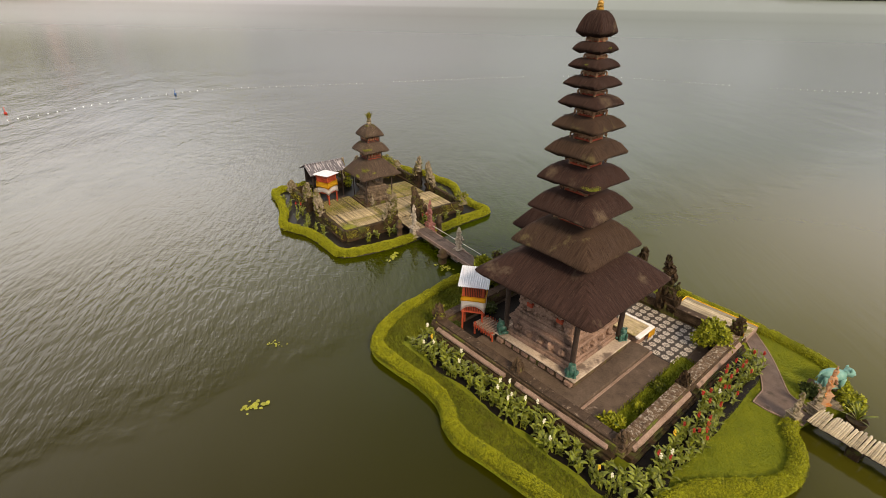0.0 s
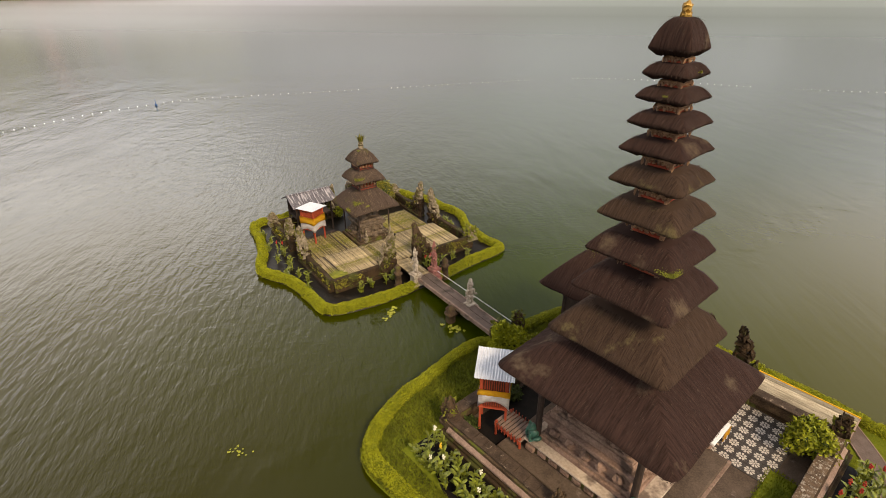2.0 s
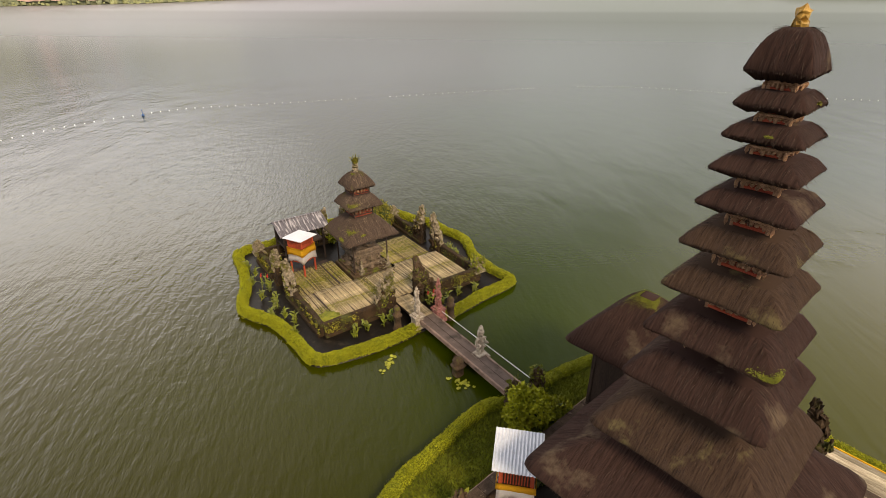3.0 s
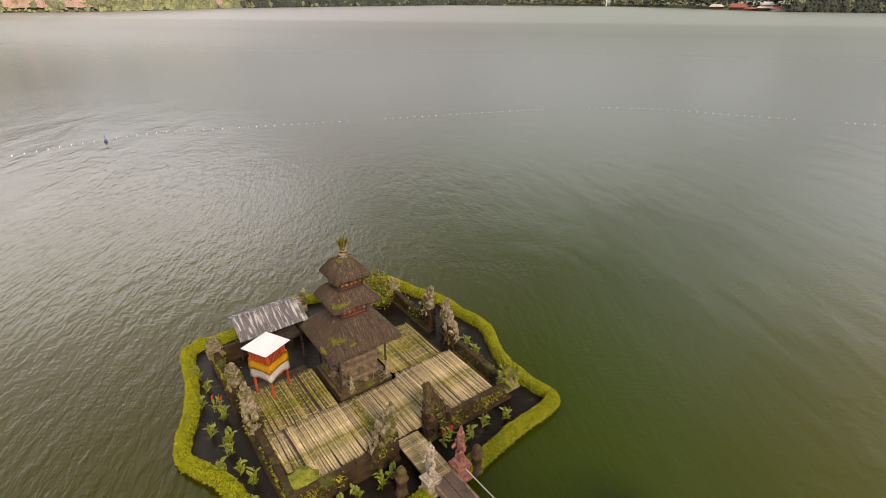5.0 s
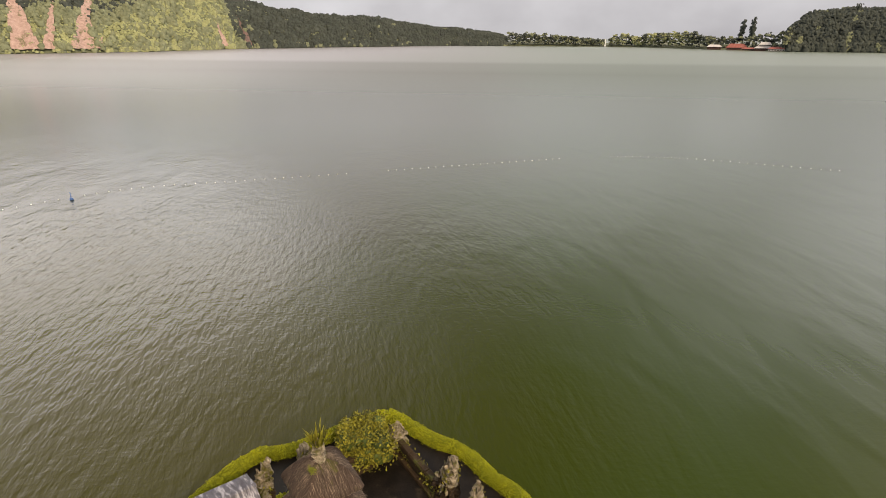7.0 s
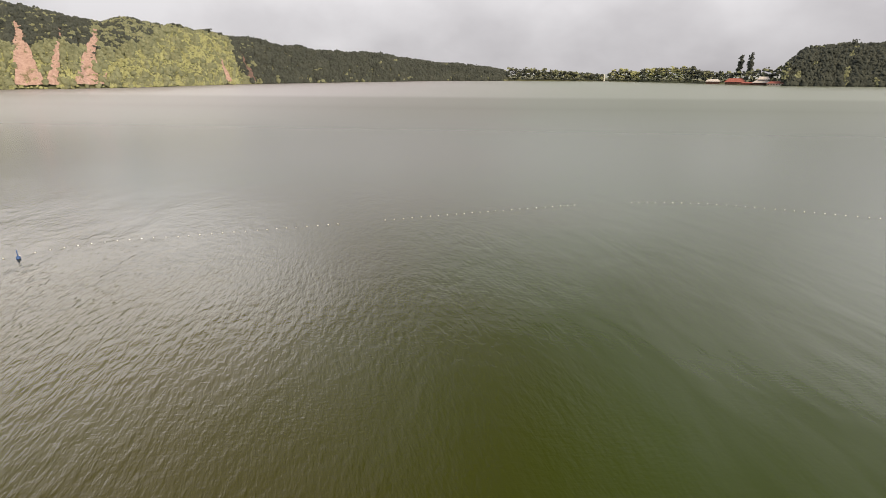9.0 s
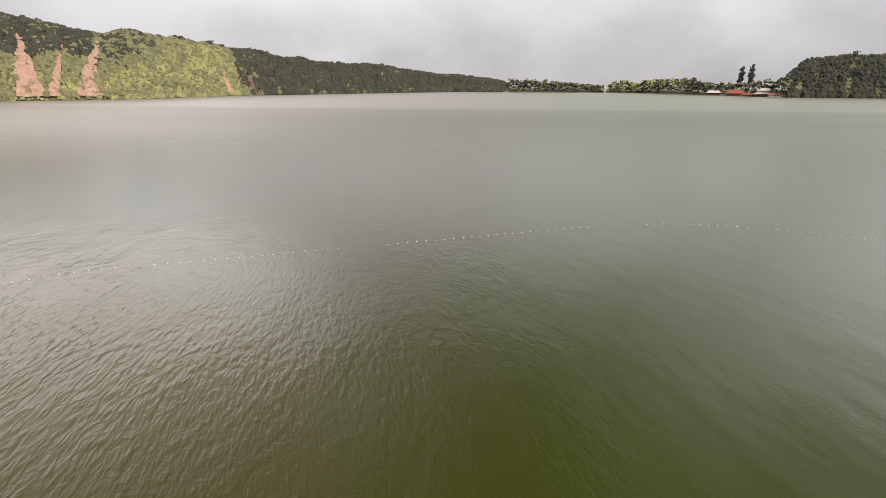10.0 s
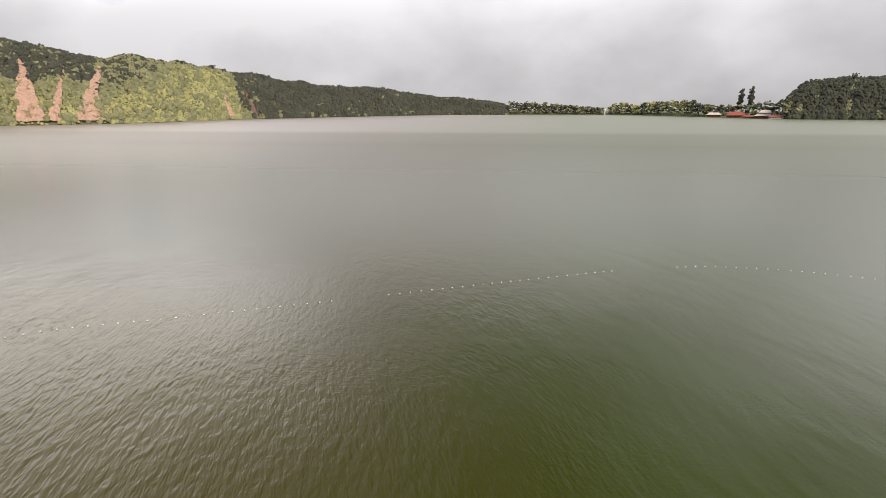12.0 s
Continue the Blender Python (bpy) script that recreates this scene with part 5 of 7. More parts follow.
# ---- small island: walls, deck, gates ----
def isle_wall(name, u0, v0, u1, v1, label, gap):
    du, dv = u1 - u0, v1 - v0
    ln = math.hypot(du, dv)
    ob = place(name, at_b((u0 + u1) / 2, (v0 + v1) / 2, -0.15, math.degrees(math.atan2(dv, du))))
    tagged(ob, label, "wall", kind="structure")
    for a, b in ((-ln / 2, gap[0]), (gap[1], ln / 2)):
        for nm, w, z, h, mat in (("footing", 0.62, 0, 0.42, M_DARKSTONE), ("body", 0.30, 0.42, 0.55, M_DARKSTONE), ("coping", 0.27, 0.97, 0.06, M_DARKSTONE)):
            bm = bmesh.new()
            n = max(1, int((b - a) / 0.55))
            for i in range(n if nm == "coping" else 1):
                m = n if nm == "coping" else 1
                box(bm, a + (i + 0.5) * (b - a) / m, 0.015 * noise.noise(Vector((i * 2.3, a, 0))), z, (b - a) / m - (0.012 if m > 1 else 0), w, h, 0, 0.025)
            if nm != "coping":
                bmesh.ops.subdivide_edges(bm, edges=[e for e in bm.edges if e.calc_length() > 1], cuts=8)
            roughen(bm, 0.03, 2.5)
            part(nm, bm, mat, ob)
    rng = random.Random(int(u0 * 7 + v0 * 3))
    patches = []
    while len(patches) < 900:
        c, r = rng.uniform(-ln / 2, ln / 2), rng.uniform(0.1, 0.45)
        if gap[0] - 0.4 < c < gap[1] + 0.4:
            continue
        s = rng.choice((-1, 1))
        patches += [((c + rng.gauss(0, r), s * rng.uniform(0.14, 0.2), rng.uniform(0.35, 1.02)), (0, s, 0.5)) for _ in range(rng.randrange(15, 50))]
    moss_on(ob, [p for p in patches if abs(p[0][0]) < ln / 2 and not gap[0] < p[0][0] < gap[1]], 0.075, 5, M_OLIVE_LEAF)
    return ob


W = 5.15
isle_wall("wall_b_southeast", W, -W, W, W, "dark mossy stone wall of the small island", (-0.85, 0.45))
isle_wall("wall_b_northeast", W, W, -W, W, "dark wet stone wall beside the hedge", (-0.2, 1.0))
isle_wall("wall_b_northwest", -W, W, -W, -W, "dark mossy stone wall at the lake side", (-0.9, 0.3))
isle_wall("wall_b_southwest", -W, -W, W, -W, "mossy stone wall beside the wet planting", (-1.2, 0.2))

for u, v, turn, side, h, seed, lab in ((W, -0.90, 90, -1, 2.7, 21, "mossy carved gate wing hung with ferns"), (W, 0.50, 90, 1, 2.8, 22, "dark carved gate wing beside the bridge"),
                                       (-0.95, W, 180, 1, 2.7, 23, "pale lichen-covered gate wing with a fern crown"), (0.15, W, 180, -1, 2.6, 24, "pale crusted gate wing with curled edge"),
                                       (-1.15, -W, 0, -1, 2.3, 25, "mossy carved gate wing behind the shrine box"), (0.15, -W, 0, 1, 2.2, 26, "crusted gate wing with yellow moss"),
                                       (-W, -0.25, 90, -1, 2.4, 27, "pale carved gate wing at the lake side"), (-W, 0.85, 90, 1, 2.4, 28, "weathered gate wing behind the thatched shrine")):
    wing = gate_wing(at_b(u, v, 0.1, turn), h, 1.10, side, M_PALE_STONE if seed not in (22,) else M_STONE, lab, seed, M_DARKSTONE)
    rng = random.Random(seed)
    moss_on(wing, [((side * x, rng.uniform(-0.32, 0.32), max(0.6, h * (1.0 - 0.85 * x) * rng.uniform(0.55, 1.0))), (side * 0.6, rng.uniform(-1, 1), 0.7)) for x in [rng.uniform(0.02, 0.95) for _ in range(700 if seed in (21, 25, 26) else 420)]], 0.085, seed,
            M_MOSS if seed in (21, 22, 25, 26) else M_OLIVE_LEAF)
for u, v, h, lab, seed in ((-W, -W, 1.0, "pale crusted corner ornament", 31), (W, W, 0.9, "corner ornament overgrown with dry fern", 32), (-W, W, 1.0, "weathered corner ornament under a bush", 33)):
    pin = stone_pinnacle(at_b(u, v, 0.62), h, 0.8, M_PALE_STONE, lab, seed)
    if seed == 32:
        moss_on(pin, [((0.3 * math.cos(i), 0.3 * math.sin(i), 0.3 + 0.07 * (i % 9)), (math.cos(i), math.sin(i), 0.8)) for i in range(90)], 0.2, 3)


def corner_moss():
    ob = place("moss_clump", at_b(W - 0.5, -W + 0.55, 0.75))
    tagged(ob, "bright yellow-green moss clump on the deck corner", "plant")
    rng = random.Random(2)
    moss_on(ob, [((rng.gauss(0, 0.3), rng.gauss(0, 0.3), 0.02), (rng.gauss(0, 0.4), rng.gauss(0, 0.4), 1)) for _ in range(1100)], 0.06, 8)
    bm = bmesh.new()
    blob(bm, 0, 0, 0.02, 0.55, 0.55, 0.14, 3, 0.5, 2)
    part("cushion", bm, M_MOSS, ob, "", True)


corner_moss()


# ---- small thatched shrine ----
def small_meru():
    ob = place("meru_shrine", at_b(-0.05, -0.1, 0.1))
    tagged(ob, "three-tiered thatched shrine on a carved stone plinth", "shrine")
    for half, z0, z1 in ((1.35, 0.0, 0.45), (1.22, 0.45, 0.62), (0.98, 0.62, 0.85), (0.82, 0.85, 1.35), (0.95, 1.35, 1.5), (1.02, 1.5, 1.62), (0.80, 1.62, 1.8), (0.66, 1.8, 2.45), (0.8, 2.45, 2.6)):
        bm = bmesh.new()
        box(bm, 0, 0, z0, half * 2, half * 2, z1 - z0, 0, 0.03)
        roughen(bm, 0.02, 3)
        part("plinth" if half > 1.2 else "moulding", bm, M_TANSTONE if half < 1.2 else M_STONE, ob)
    rng = random.Random(44)
    for side in range(4):
        m = Matrix.Rotation(side * math.pi / 2, 4, "Z")
        for x, zz, out, w, hh in ((-0.55, 1.1, 0.82, 0.16, 0.2), (0, 1.1, 0.82, 0.22, 0.2), (0.55, 1.1, 0.82, 0.16, 0.2), (0, 2.12, 0.66, 0.3, 0.26), (-0.86, 0.72, 0.98, 0.14, 0.14), (0.86, 0.72, 0.98, 0.14, 0.14), (0, 0.72, 0.98, 0.2, 0.12)):
            bm = bmesh.new()
            p = m @ Vector((x, out, 0))
            blob(bm, p.x, p.y, zz, w, w, hh, 2, 1.2, 3.5, rng.random() * 30)
            part("relief", bm, M_TANSTONE, ob)
    for sx in (-1, 1):
        for sy in (-1, 1):
            bm = bmesh.new()
            box(bm, sx * 1.15, sy * 1.15, 0.6, 0.08, 0.08, 2.3, 0, 0.01)
            part("post", bm, M_DARKWOOD, ob)
    for s in (-1, 1):
        bm = bmesh.new()
        box(bm, 0, s * 1.15, 2.72, 2.5, 0.12, 0.14)
        part("beam", bm, M_DARKWOOD, ob)
        bm = bmesh.new()
        box(bm, s * 1.15, 0, 2.865, 0.12, 2.5, 0.12)
        part("beam", bm, M_DARKWOOD, ob)
    for half, z, z1, top, bulge, i, moss in ((1.80, 2.80, 3.92, 0.72, 1.15, 41, ((-45, 0.45, 0.34), (-62, 0.08, 0.25), (-20, 0.25, 0.15))), (1.14, 4.66, 5.28, 0.62, 1.3, 42, ((-40, 0.25, 0.34),)), (0.86, 5.86, 6.62, 0.10, 1.9, 43, ((-60, 0.7, 0.15),))):
        tier = new("roof_tier")
        tier.parent = ob
        thatch_roof(tier, half, z, z1, top, 0.11, bulge, i, M_THATCH_GREY, 1500, moss, 0.12 * half, M_PALE_STRAND)
        if i < 43:
            neck(tier, top * 0.95, z1 - 0.1, (4.72 if i == 41 else 5.92), i, 0.92)
    finial(ob, 6.56, 0.55, M_PALE_STONE, True, 1.1)
    return ob


small_meru()
for u, v in ((1.25, -0.85), (1.25, 1.0)):
    statue(at_b(u, v, 0.55, 90), 0.95, 0.34, M_PALE_STONE, "small pale stone figure on the shrine plinth", 51 + v, False, "shrine_figure")


def offering_stand():
    ob = place("offering_stand", at_b(1.3, 0.55, 0.6, 20))
    tagged(ob, "small white wire offering stand on the plinth", "stand")
    for sx in (-1, 1):
        for sy in (-1, 1):
            bm = bmesh.new()
            tube(bm, (sx * 0.2, sy * 0.16, 0), (sx * 0.2, sy * 0.16, 0.45), 0.015, seg=6)
            part("leg", bm, M_PALE_STONE, ob)
    for z in (0.06, 0.44):
        for s in (-1, 1):
            bm = bmesh.new()
            tube(bm, (-0.2, s * 0.16, z), (0.2, s * 0.16, z), 0.014, seg=6)
            part("rail", bm, M_PALE_STONE, ob)
            bm = bmesh.new()
            tube(bm, (s * 0.2, -0.16, z), (s * 0.2, 0.16, z), 0.014, seg=6)
            part("rail", bm, M_PALE_STONE, ob)


offering_stand()


# ---- cloth-wrapped shrine boxes ----
def corrugated(bm, wide, deep, z_front, z_back, ridges=14, thick=0.02):
    n = ridges * 4
    rows = []
    for t in (0, thick):
        for y, z in ((-deep / 2, z_front), (deep / 2, z_back)):
            rows.append([bm.verts.new((-wide / 2 + wide * i / n, y, z + t + 0.016 * math.sin(i * math.pi / 2))) for i in range(n + 1)])
    a, b, c, d = rows
    for i in range(n):
        bm.faces.new((c[i], c[i + 1], d[i + 1], d[i]))
        bm.faces.new((a[i + 1], a[i], b[i], b[i + 1]))
        bm.faces.new((a[i], a[i + 1], c[i + 1], c[i]))
        bm.faces.new((b[i + 1], b[i], d[i], d[i + 1]))
    bm.faces.new((a[0], c[0], d[0], b[0]))
    bm.faces.new((a[n], b[n], d[n], c[n]))
    return bm


def cloth_band(parent, name, mat, wide, deep, z0, z1, scallop, seed, swell=0.03, arch=False):
    """A cloth wrapped round a box: a closed band, wavy and sagging at its hem."""
    bm = bmesh.new()
    pts = []
    n = 9
    for (x0, y0), (x1, y1) in (((-1, -1), (1, -1)), ((1, -1), (1, 1)), ((1, 1), (-1, 1)), ((-1, 1), (-1, -1))):
        for i in range(n):
            t = i / n
            pts.append((x0 + (x1 - x0) * t, y0 + (y1 - y0) * t, t, y0 == -1 and y1 == -1))
    rings = []
    for k in range(4):
        f = k / 3
        ring = []
        for i, (x, y, t, front) in enumerate(pts):
            sag = scallop * math.sin(t * math.pi)
            lo = z0 - sag if not (arch and front) else z0 + 0.36 * math.sin(t * math.pi) ** 0.7
            z = z1 + (lo - z1) * f
            o = 1 + swell * (0.4 + f) + 0.018 * noise.noise(Vector((x * 4, y * 4, f * 3 + seed)))
            ring.append(bm.verts.new((x * wide / 2 * o, y * deep / 2 * o, z + 0.02 * noise.noise(Vector((i * 0.7, f, seed))))))
        rings.append(ring)
    m = len(pts)
    for p, q in zip(rings, rings[1:]):
        for i in range(m):
            bm.faces.new((q[i], q[(i + 1) % m], p[(i + 1) % m], p[i]))
    bmesh.ops.solidify(bm, geom=bm.faces[:], thickness=0.012)
    return part(name, bm, mat, parent, "", True)


def shrine_box(spot, wide, deep, leg, body, roof_w, roof_d, rise, label, arch, roof_shift=0.0):
    ob = place("shrine_box", spot)
    tagged(ob, label, "shrine", "cloth-wrapped shrine boxes")
    for sx in (-1, 1):
        for sy in (-1, 1):
            bm = bmesh.new()
            box(bm, sx * wide * 0.44, sy * deep * 0.44, 0, 0.09, 0.09, leg + body, 0, 0.008)
            part("leg", bm, M_REDWOOD, ob)
    bm = bmesh.new()
    box(bm, 0, 0, leg, wide, deep, 0.07, 0, 0.01)
    part("shelf", bm, M_REDWOOD, ob)
    bm = bmesh.new()
    box(bm, 0, 0, leg + 0.07, wide * 0.78, deep * 0.78, body - 0.14, 0, 0.01)
    part("cabinet", bm, M_DARKWOOD, ob)
    bm = bmesh.new()
    box(bm, 0, 0, leg + body - 0.07, wide * 1.04, deep * 1.04, 0.07, 0, 0.01)
    part("top_frame", bm, M_REDWOOD, ob)
    for z0, z1 in ((leg + 0.07, leg + 0.42), (leg + body * 0.62, leg + body - 0.07)):
        for i in range(11):
            t = (i + 0.5) / 11 * 2 - 1
            for x, y in ((t * wide * 0.42, -deep * 0.46), (wide * 0.46, t * deep * 0.42), (-wide * 0.46, t * deep * 0.42)):
                bm = bmesh.new()
                box(bm, x, y, z0, 0.035, 0.035, z1 - z0)
                part("slat", bm, M_REDWOOD, ob)
    z = leg + body * 0.60
    if arch:
        cloth_band(ob, "white_cloth", M_WHITE_CLOTH, wide, deep, leg + 0.06, z - 0.02, 0.0, 1, 0.05, True)
        cloth_band(ob, "saffron_cloth", M_YELLOW_CLOTH, wide * 1.03, deep * 1.03, z - 0.22, z + 0.05, -0.02, 2, 0.06)
    else:
        cloth_band(ob, "white_cloth", M_WHITE_CLOTH, wide * 1.0, deep * 1.0, leg - 0.07, leg + 0.55, -0.2, 1, 0.06)
        cloth_band(ob, "saffron_cloth", M_YELLOW_CLOTH, wide * 1.04, deep * 1.04, leg + 0.43, leg + 0.97, -0.09, 2, 0.03)
    bm = bmesh.new()
    corrugated(bm, roof_w, roof_d, leg + body + 0.02 + max(0, -rise), leg + body + 0.02 + max(0, rise))
    bmesh.ops.translate(bm, vec=(0, roof_shift, 0), verts=bm.verts)
    part("roof", bm, M_TIN, ob, "white corrugated tin roof")
    return ob


BOX_A = at_a(-4.06, -2.12, 0.42)
shrine_box((BOX_A[0], BOX_A[1], 0.42, -3), 1.15, 0.95, 1.2, 1.55, 1.55, 1.35, 0.45, "white and saffron cloth-wrapped shrine box on red legs", True, 0.1)
shrine_box((-10.83, 41.85, 0.70, -18), 1.1, 1.15, 0.92, 1.42, 1.40, 1.52, -0.10, "shrine box with saffron and white cloth on a bamboo deck", False)


# ---- tin-roofed shed on the small island ----
SHED = (at_b(-4.5, -2.65)[0] + 0.40, at_b(-4.5, -2.65)[1] - 0.55)


def shed():
    ob = thing("shed", SHED[0], SHED[1], 1.08, B_TURN + 90)
    tagged(ob, "open shed with a streaked grey tin roof", "shed")
    for sx in (-1, 1):
        for sy in (-1, 1):
            bm = bmesh.new()
            box(bm, sx * 1.3, sy * 0.8, -1.0, 0.1, 0.1, 2.55, 0, 0.01)
            part("post", bm, M_DARKWOOD, ob)
    bm = bmesh.new()
    box(bm, 0, 0, 0.35, 2.6, 1.5, 0.12, 0, 0.01)
    part("platform", bm, M_DARKWOOD, ob)
    bm = bmesh.new()
    box(bm, 0, 0.70, 0.45, 2.6, 0.06, 1.05, 0, 0.01)
    part("back_board", bm, M_DARKWOOD, ob)
    for s in (-1, 1):
        bm = bmesh.new()
        vs = [bm.verts.new((x, y, z + t)) for t in (0, 0.04) for x, y, z in ((-1.65, s * 1.25, 1.42), (1.65, s * 1.25, 1.42), (1.65, 0, 2.0), (-1.65, 0, 2.0))]
        for f in ((0, 1, 2, 3), (7, 6, 5, 4), (0, 4, 5, 1), (1, 5, 6, 2), (2, 6, 7, 3), (3, 7, 4, 0)):
            bm.faces.new([vs[i] for i in f])
        bmesh.ops.recalc_face_normals(bm, faces=bm.faces)
        bmesh.ops.subdivide_edges(bm, edges=bm.edges[:], cuts=5, use_grid_fill=True)
        roughen(bm, 0.02, 3)
        part("roof_sheet", bm, M_SLATE, ob)
    bm = bmesh.new()
    box(bm, 0, 0, 2.02, 3.34, 0.16, 0.05, 0, 0.02)
    part("ridge_cap", bm, M_SLATE, ob)


shed()


# ---- thatched pavilion behind the tower ----
def pavilion():
    ob = thing("pavilion", 6.8, 32.3, 0.42, A_TURN)
    tagged(ob, "thatched pavilion with a moss tuft behind the tower", "pavilion")
    bm = bmesh.new()
    box(bm, 0, 0, 0, 2.7, 2.7, 0.6, 0, 0.03)
    part("platform", bm, M_STONE, ob)
    for sx in (-1, 1):
        for sy in (-1, 1):
            bm = bmesh.new()
            box(bm, sx * 1.13, sy * 1.13, 0.6, 0.14, 0.14, 3.5, 0, 0.01)
            part("post", bm, M_DARKWOOD, ob)
    for s in (-1, 1):
        bm = bmesh.new()
        box(bm, 0, s * 1.2, 3.72, 2.9, 0.12, 0.14)
        part("beam", bm, M_DARKWOOD, ob)
    bm = bmesh.new()
    box(bm, 0, 0, 0.6, 2.3, 2.3, 3.3, 0, 0.02)
    part("cabin", bm, M_DARKWOOD, ob)
    bm = bmesh.new()
    box(bm, -1.19, 0, 2.6, 0.05, 1.8, 0.9, 0, 0.01)
    part("board", bm, M_CONCRETE, ob, "grey sheet between the posts")
    thatch_roof(ob, 2.08, 3.98, 5.95, 0.28, 0.2, 1.2, 61, M_THATCH, 700, ((-150, 0.96, 0.9), (-60, 0.96, 0.5)))


pavilion()


# ---- bamboo decks and bridges ----
def pole_mesh(length, r, seed, material=M_BAMBOO):
    """A split bamboo pole lying along x: rounded top, joint rings at uneven steps."""
    bm = bmesh.new()
    rng = random.Random(seed)
    xs, x = [(0, 1.0)], rng.uniform(0.15, 0.4)
    while x < length - 0.1:
        xs += [(x - 0.022, 1.0), (x, 1.14), (x + 0.022, 1.0)]
        x += rng.uniform(0.32, 0.46)
    xs.append((length, 1.0))
    rings = []
    for x, k in xs:
        bend = 0.012 * math.sin(x * 1.7 + seed)
        rings.append([bm.verts.new((x, bend + r * k * math.cos(a), r * 0.75 * k * math.sin(a))) for a in (0.0, math.pi * 0.3, math.pi * 0.5, math.pi * 0.7, math.pi)])
    for k, (p, q) in enumerate(zip(rings, rings[1:])):
        for i in range(4):
            bm.faces.new((p[i], q[i], q[i + 1], p[i + 1])).material_index = int(xs[k][1] > 1 or xs[k + 1][1] > 1)
    bm.faces.new(rings[0])
    bm.faces.new(rings[-1][::-1])
    me = finish(bm, "pole", material, True)
    me.materials.append(M_BAMBOO_NODE)
    return me


def bamboo_deck():
    ob = place("bamboo_deck", at_b(0, 0, 0.72))
    tagged(ob, "weathered bamboo pole deck, mossy in places", "deck")
    for x, y, sx, sy in ((3.3, -0.2, 3.2, 9.5), (0.0, -3.4, 3.4, 3.0), (0.0, 2.9, 3.4, 2.4)):
        bm = bmesh.new()
        box(bm, x, y, -0.16, sx, sy, 0.09)
        part("joist_bed", bm, M_DARKWOOD, ob)
    meshes = {}
    rng = random.Random(9)

    def pole(u0, u1, v, mat):
        ln = round(u1 - u0, 1)
        key = (ln, rng.randrange(6), mat.name)
        if key not in meshes:
            meshes[key] = pole_mesh(ln, (0.046, 0.052, 0.056, 0.042, 0.05, 0.055)[key[1]], key[1] + int(ln * 10), mat)
        p = new("pole", meshes[key])
        p.parent = ob
        p.matrix_basis = pose(u0 + rng.uniform(-0.035, 0.035), v + rng.uniform(-0.012, 0.012), -0.06 + rng.uniform(-0.012, 0.014), rng.uniform(-12, 12), 0, rng.uniform(-0.8, 0.8))

    v = -4.88
    while v < 4.5:
        if v < -1.75:
            if rng.random() > 0.02:
                pole(-1.25, 1.70, v, M_BAMBOO_MOSSY)
            if rng.random() > 0.01:
                pole(1.72, 5.0, v, M_BAMBOO)
        elif v < 1.2:
            pole(1.75, 5.0, v, M_BAMBOO_MOSSY if -1.5 < v < -0.9 else M_BAMBOO)
        else:
            if v < 4.05:
                pole(-1.80, 1.42, v, M_BAMBOO_MOSSY)
            pole(1.46, 5.0, v, M_BAMBOO)
        v += 0.103 + rng.uniform(-0.006, 0.007)
    return ob


bamboo_deck()


def bridge_far():
    """The concrete plank bridge between the islands, with a pipe beside it."""
    a, b = Vector((2.35, 32.95, 0)), Vector((-2.55, 38.05, 0))
    d = (b - a)
    ob = thing("footbridge", (a.x + b.x) / 2, (a.y + b.y) / 2, 0.5, math.degrees(math.atan2(d.y, d.x)))
    tagged(ob, "narrow grey-brown concrete footbridge between the islands", "bridge")
    ln = d.length
    for y in (-0.23, 0.23):
        bm = bmesh.new()
        box(bm, 0, y, 0.10, ln, 0.44, 0.12, 0, 0.015)
        bmesh.ops.subdivide_edges(bm, edges=[e for e in bm.edges if e.calc_length() > 1], cuts=14)
        roughen(bm, 0.012, 3)
        part("slab", bm, M_PATH, ob)
    for y in (-0.46, 0.46):
        bm = bmesh.new()
        box(bm, 0, y, 0.02, ln, 0.10, 0.24, 0, 0.015)
        part("edge_beam", bm, M_CONCRETE, ob)
    bm = bmesh.new()
    box(bm, 0, 0, -1.2, 0.5, 1.3, 1.21, 0, 0.03)
    part("pier", bm, M_DARKSTONE, ob)
    bm = bmesh.new()
    tube(bm, (-ln / 2, -0.92, 0.36), (ln / 2, -0.82, 0.36), 0.016, seg=6)
    part("pipe", bm, M_BUOY, ob, "thin white pipe")
    # bamboo threshold at the small island
    bm = bmesh.new()
    box(bm, ln / 2 + 1.24, 0, 0.02, 2.48, 1.05, 0.14, 0, 0.01)
    part("threshold", bm, M_DARKWOOD, ob)
    me = None
    for i in range(22):
        if me is None:
            me = pole_mesh(1.06, 0.055, 3)
        p = new("pole", me)
        p.parent = ob
        p.matrix_basis = pose(ln / 2 + 0.06 + i * 0.112, -0.53, 0.16, 0, 0, 90)


bridge_far()


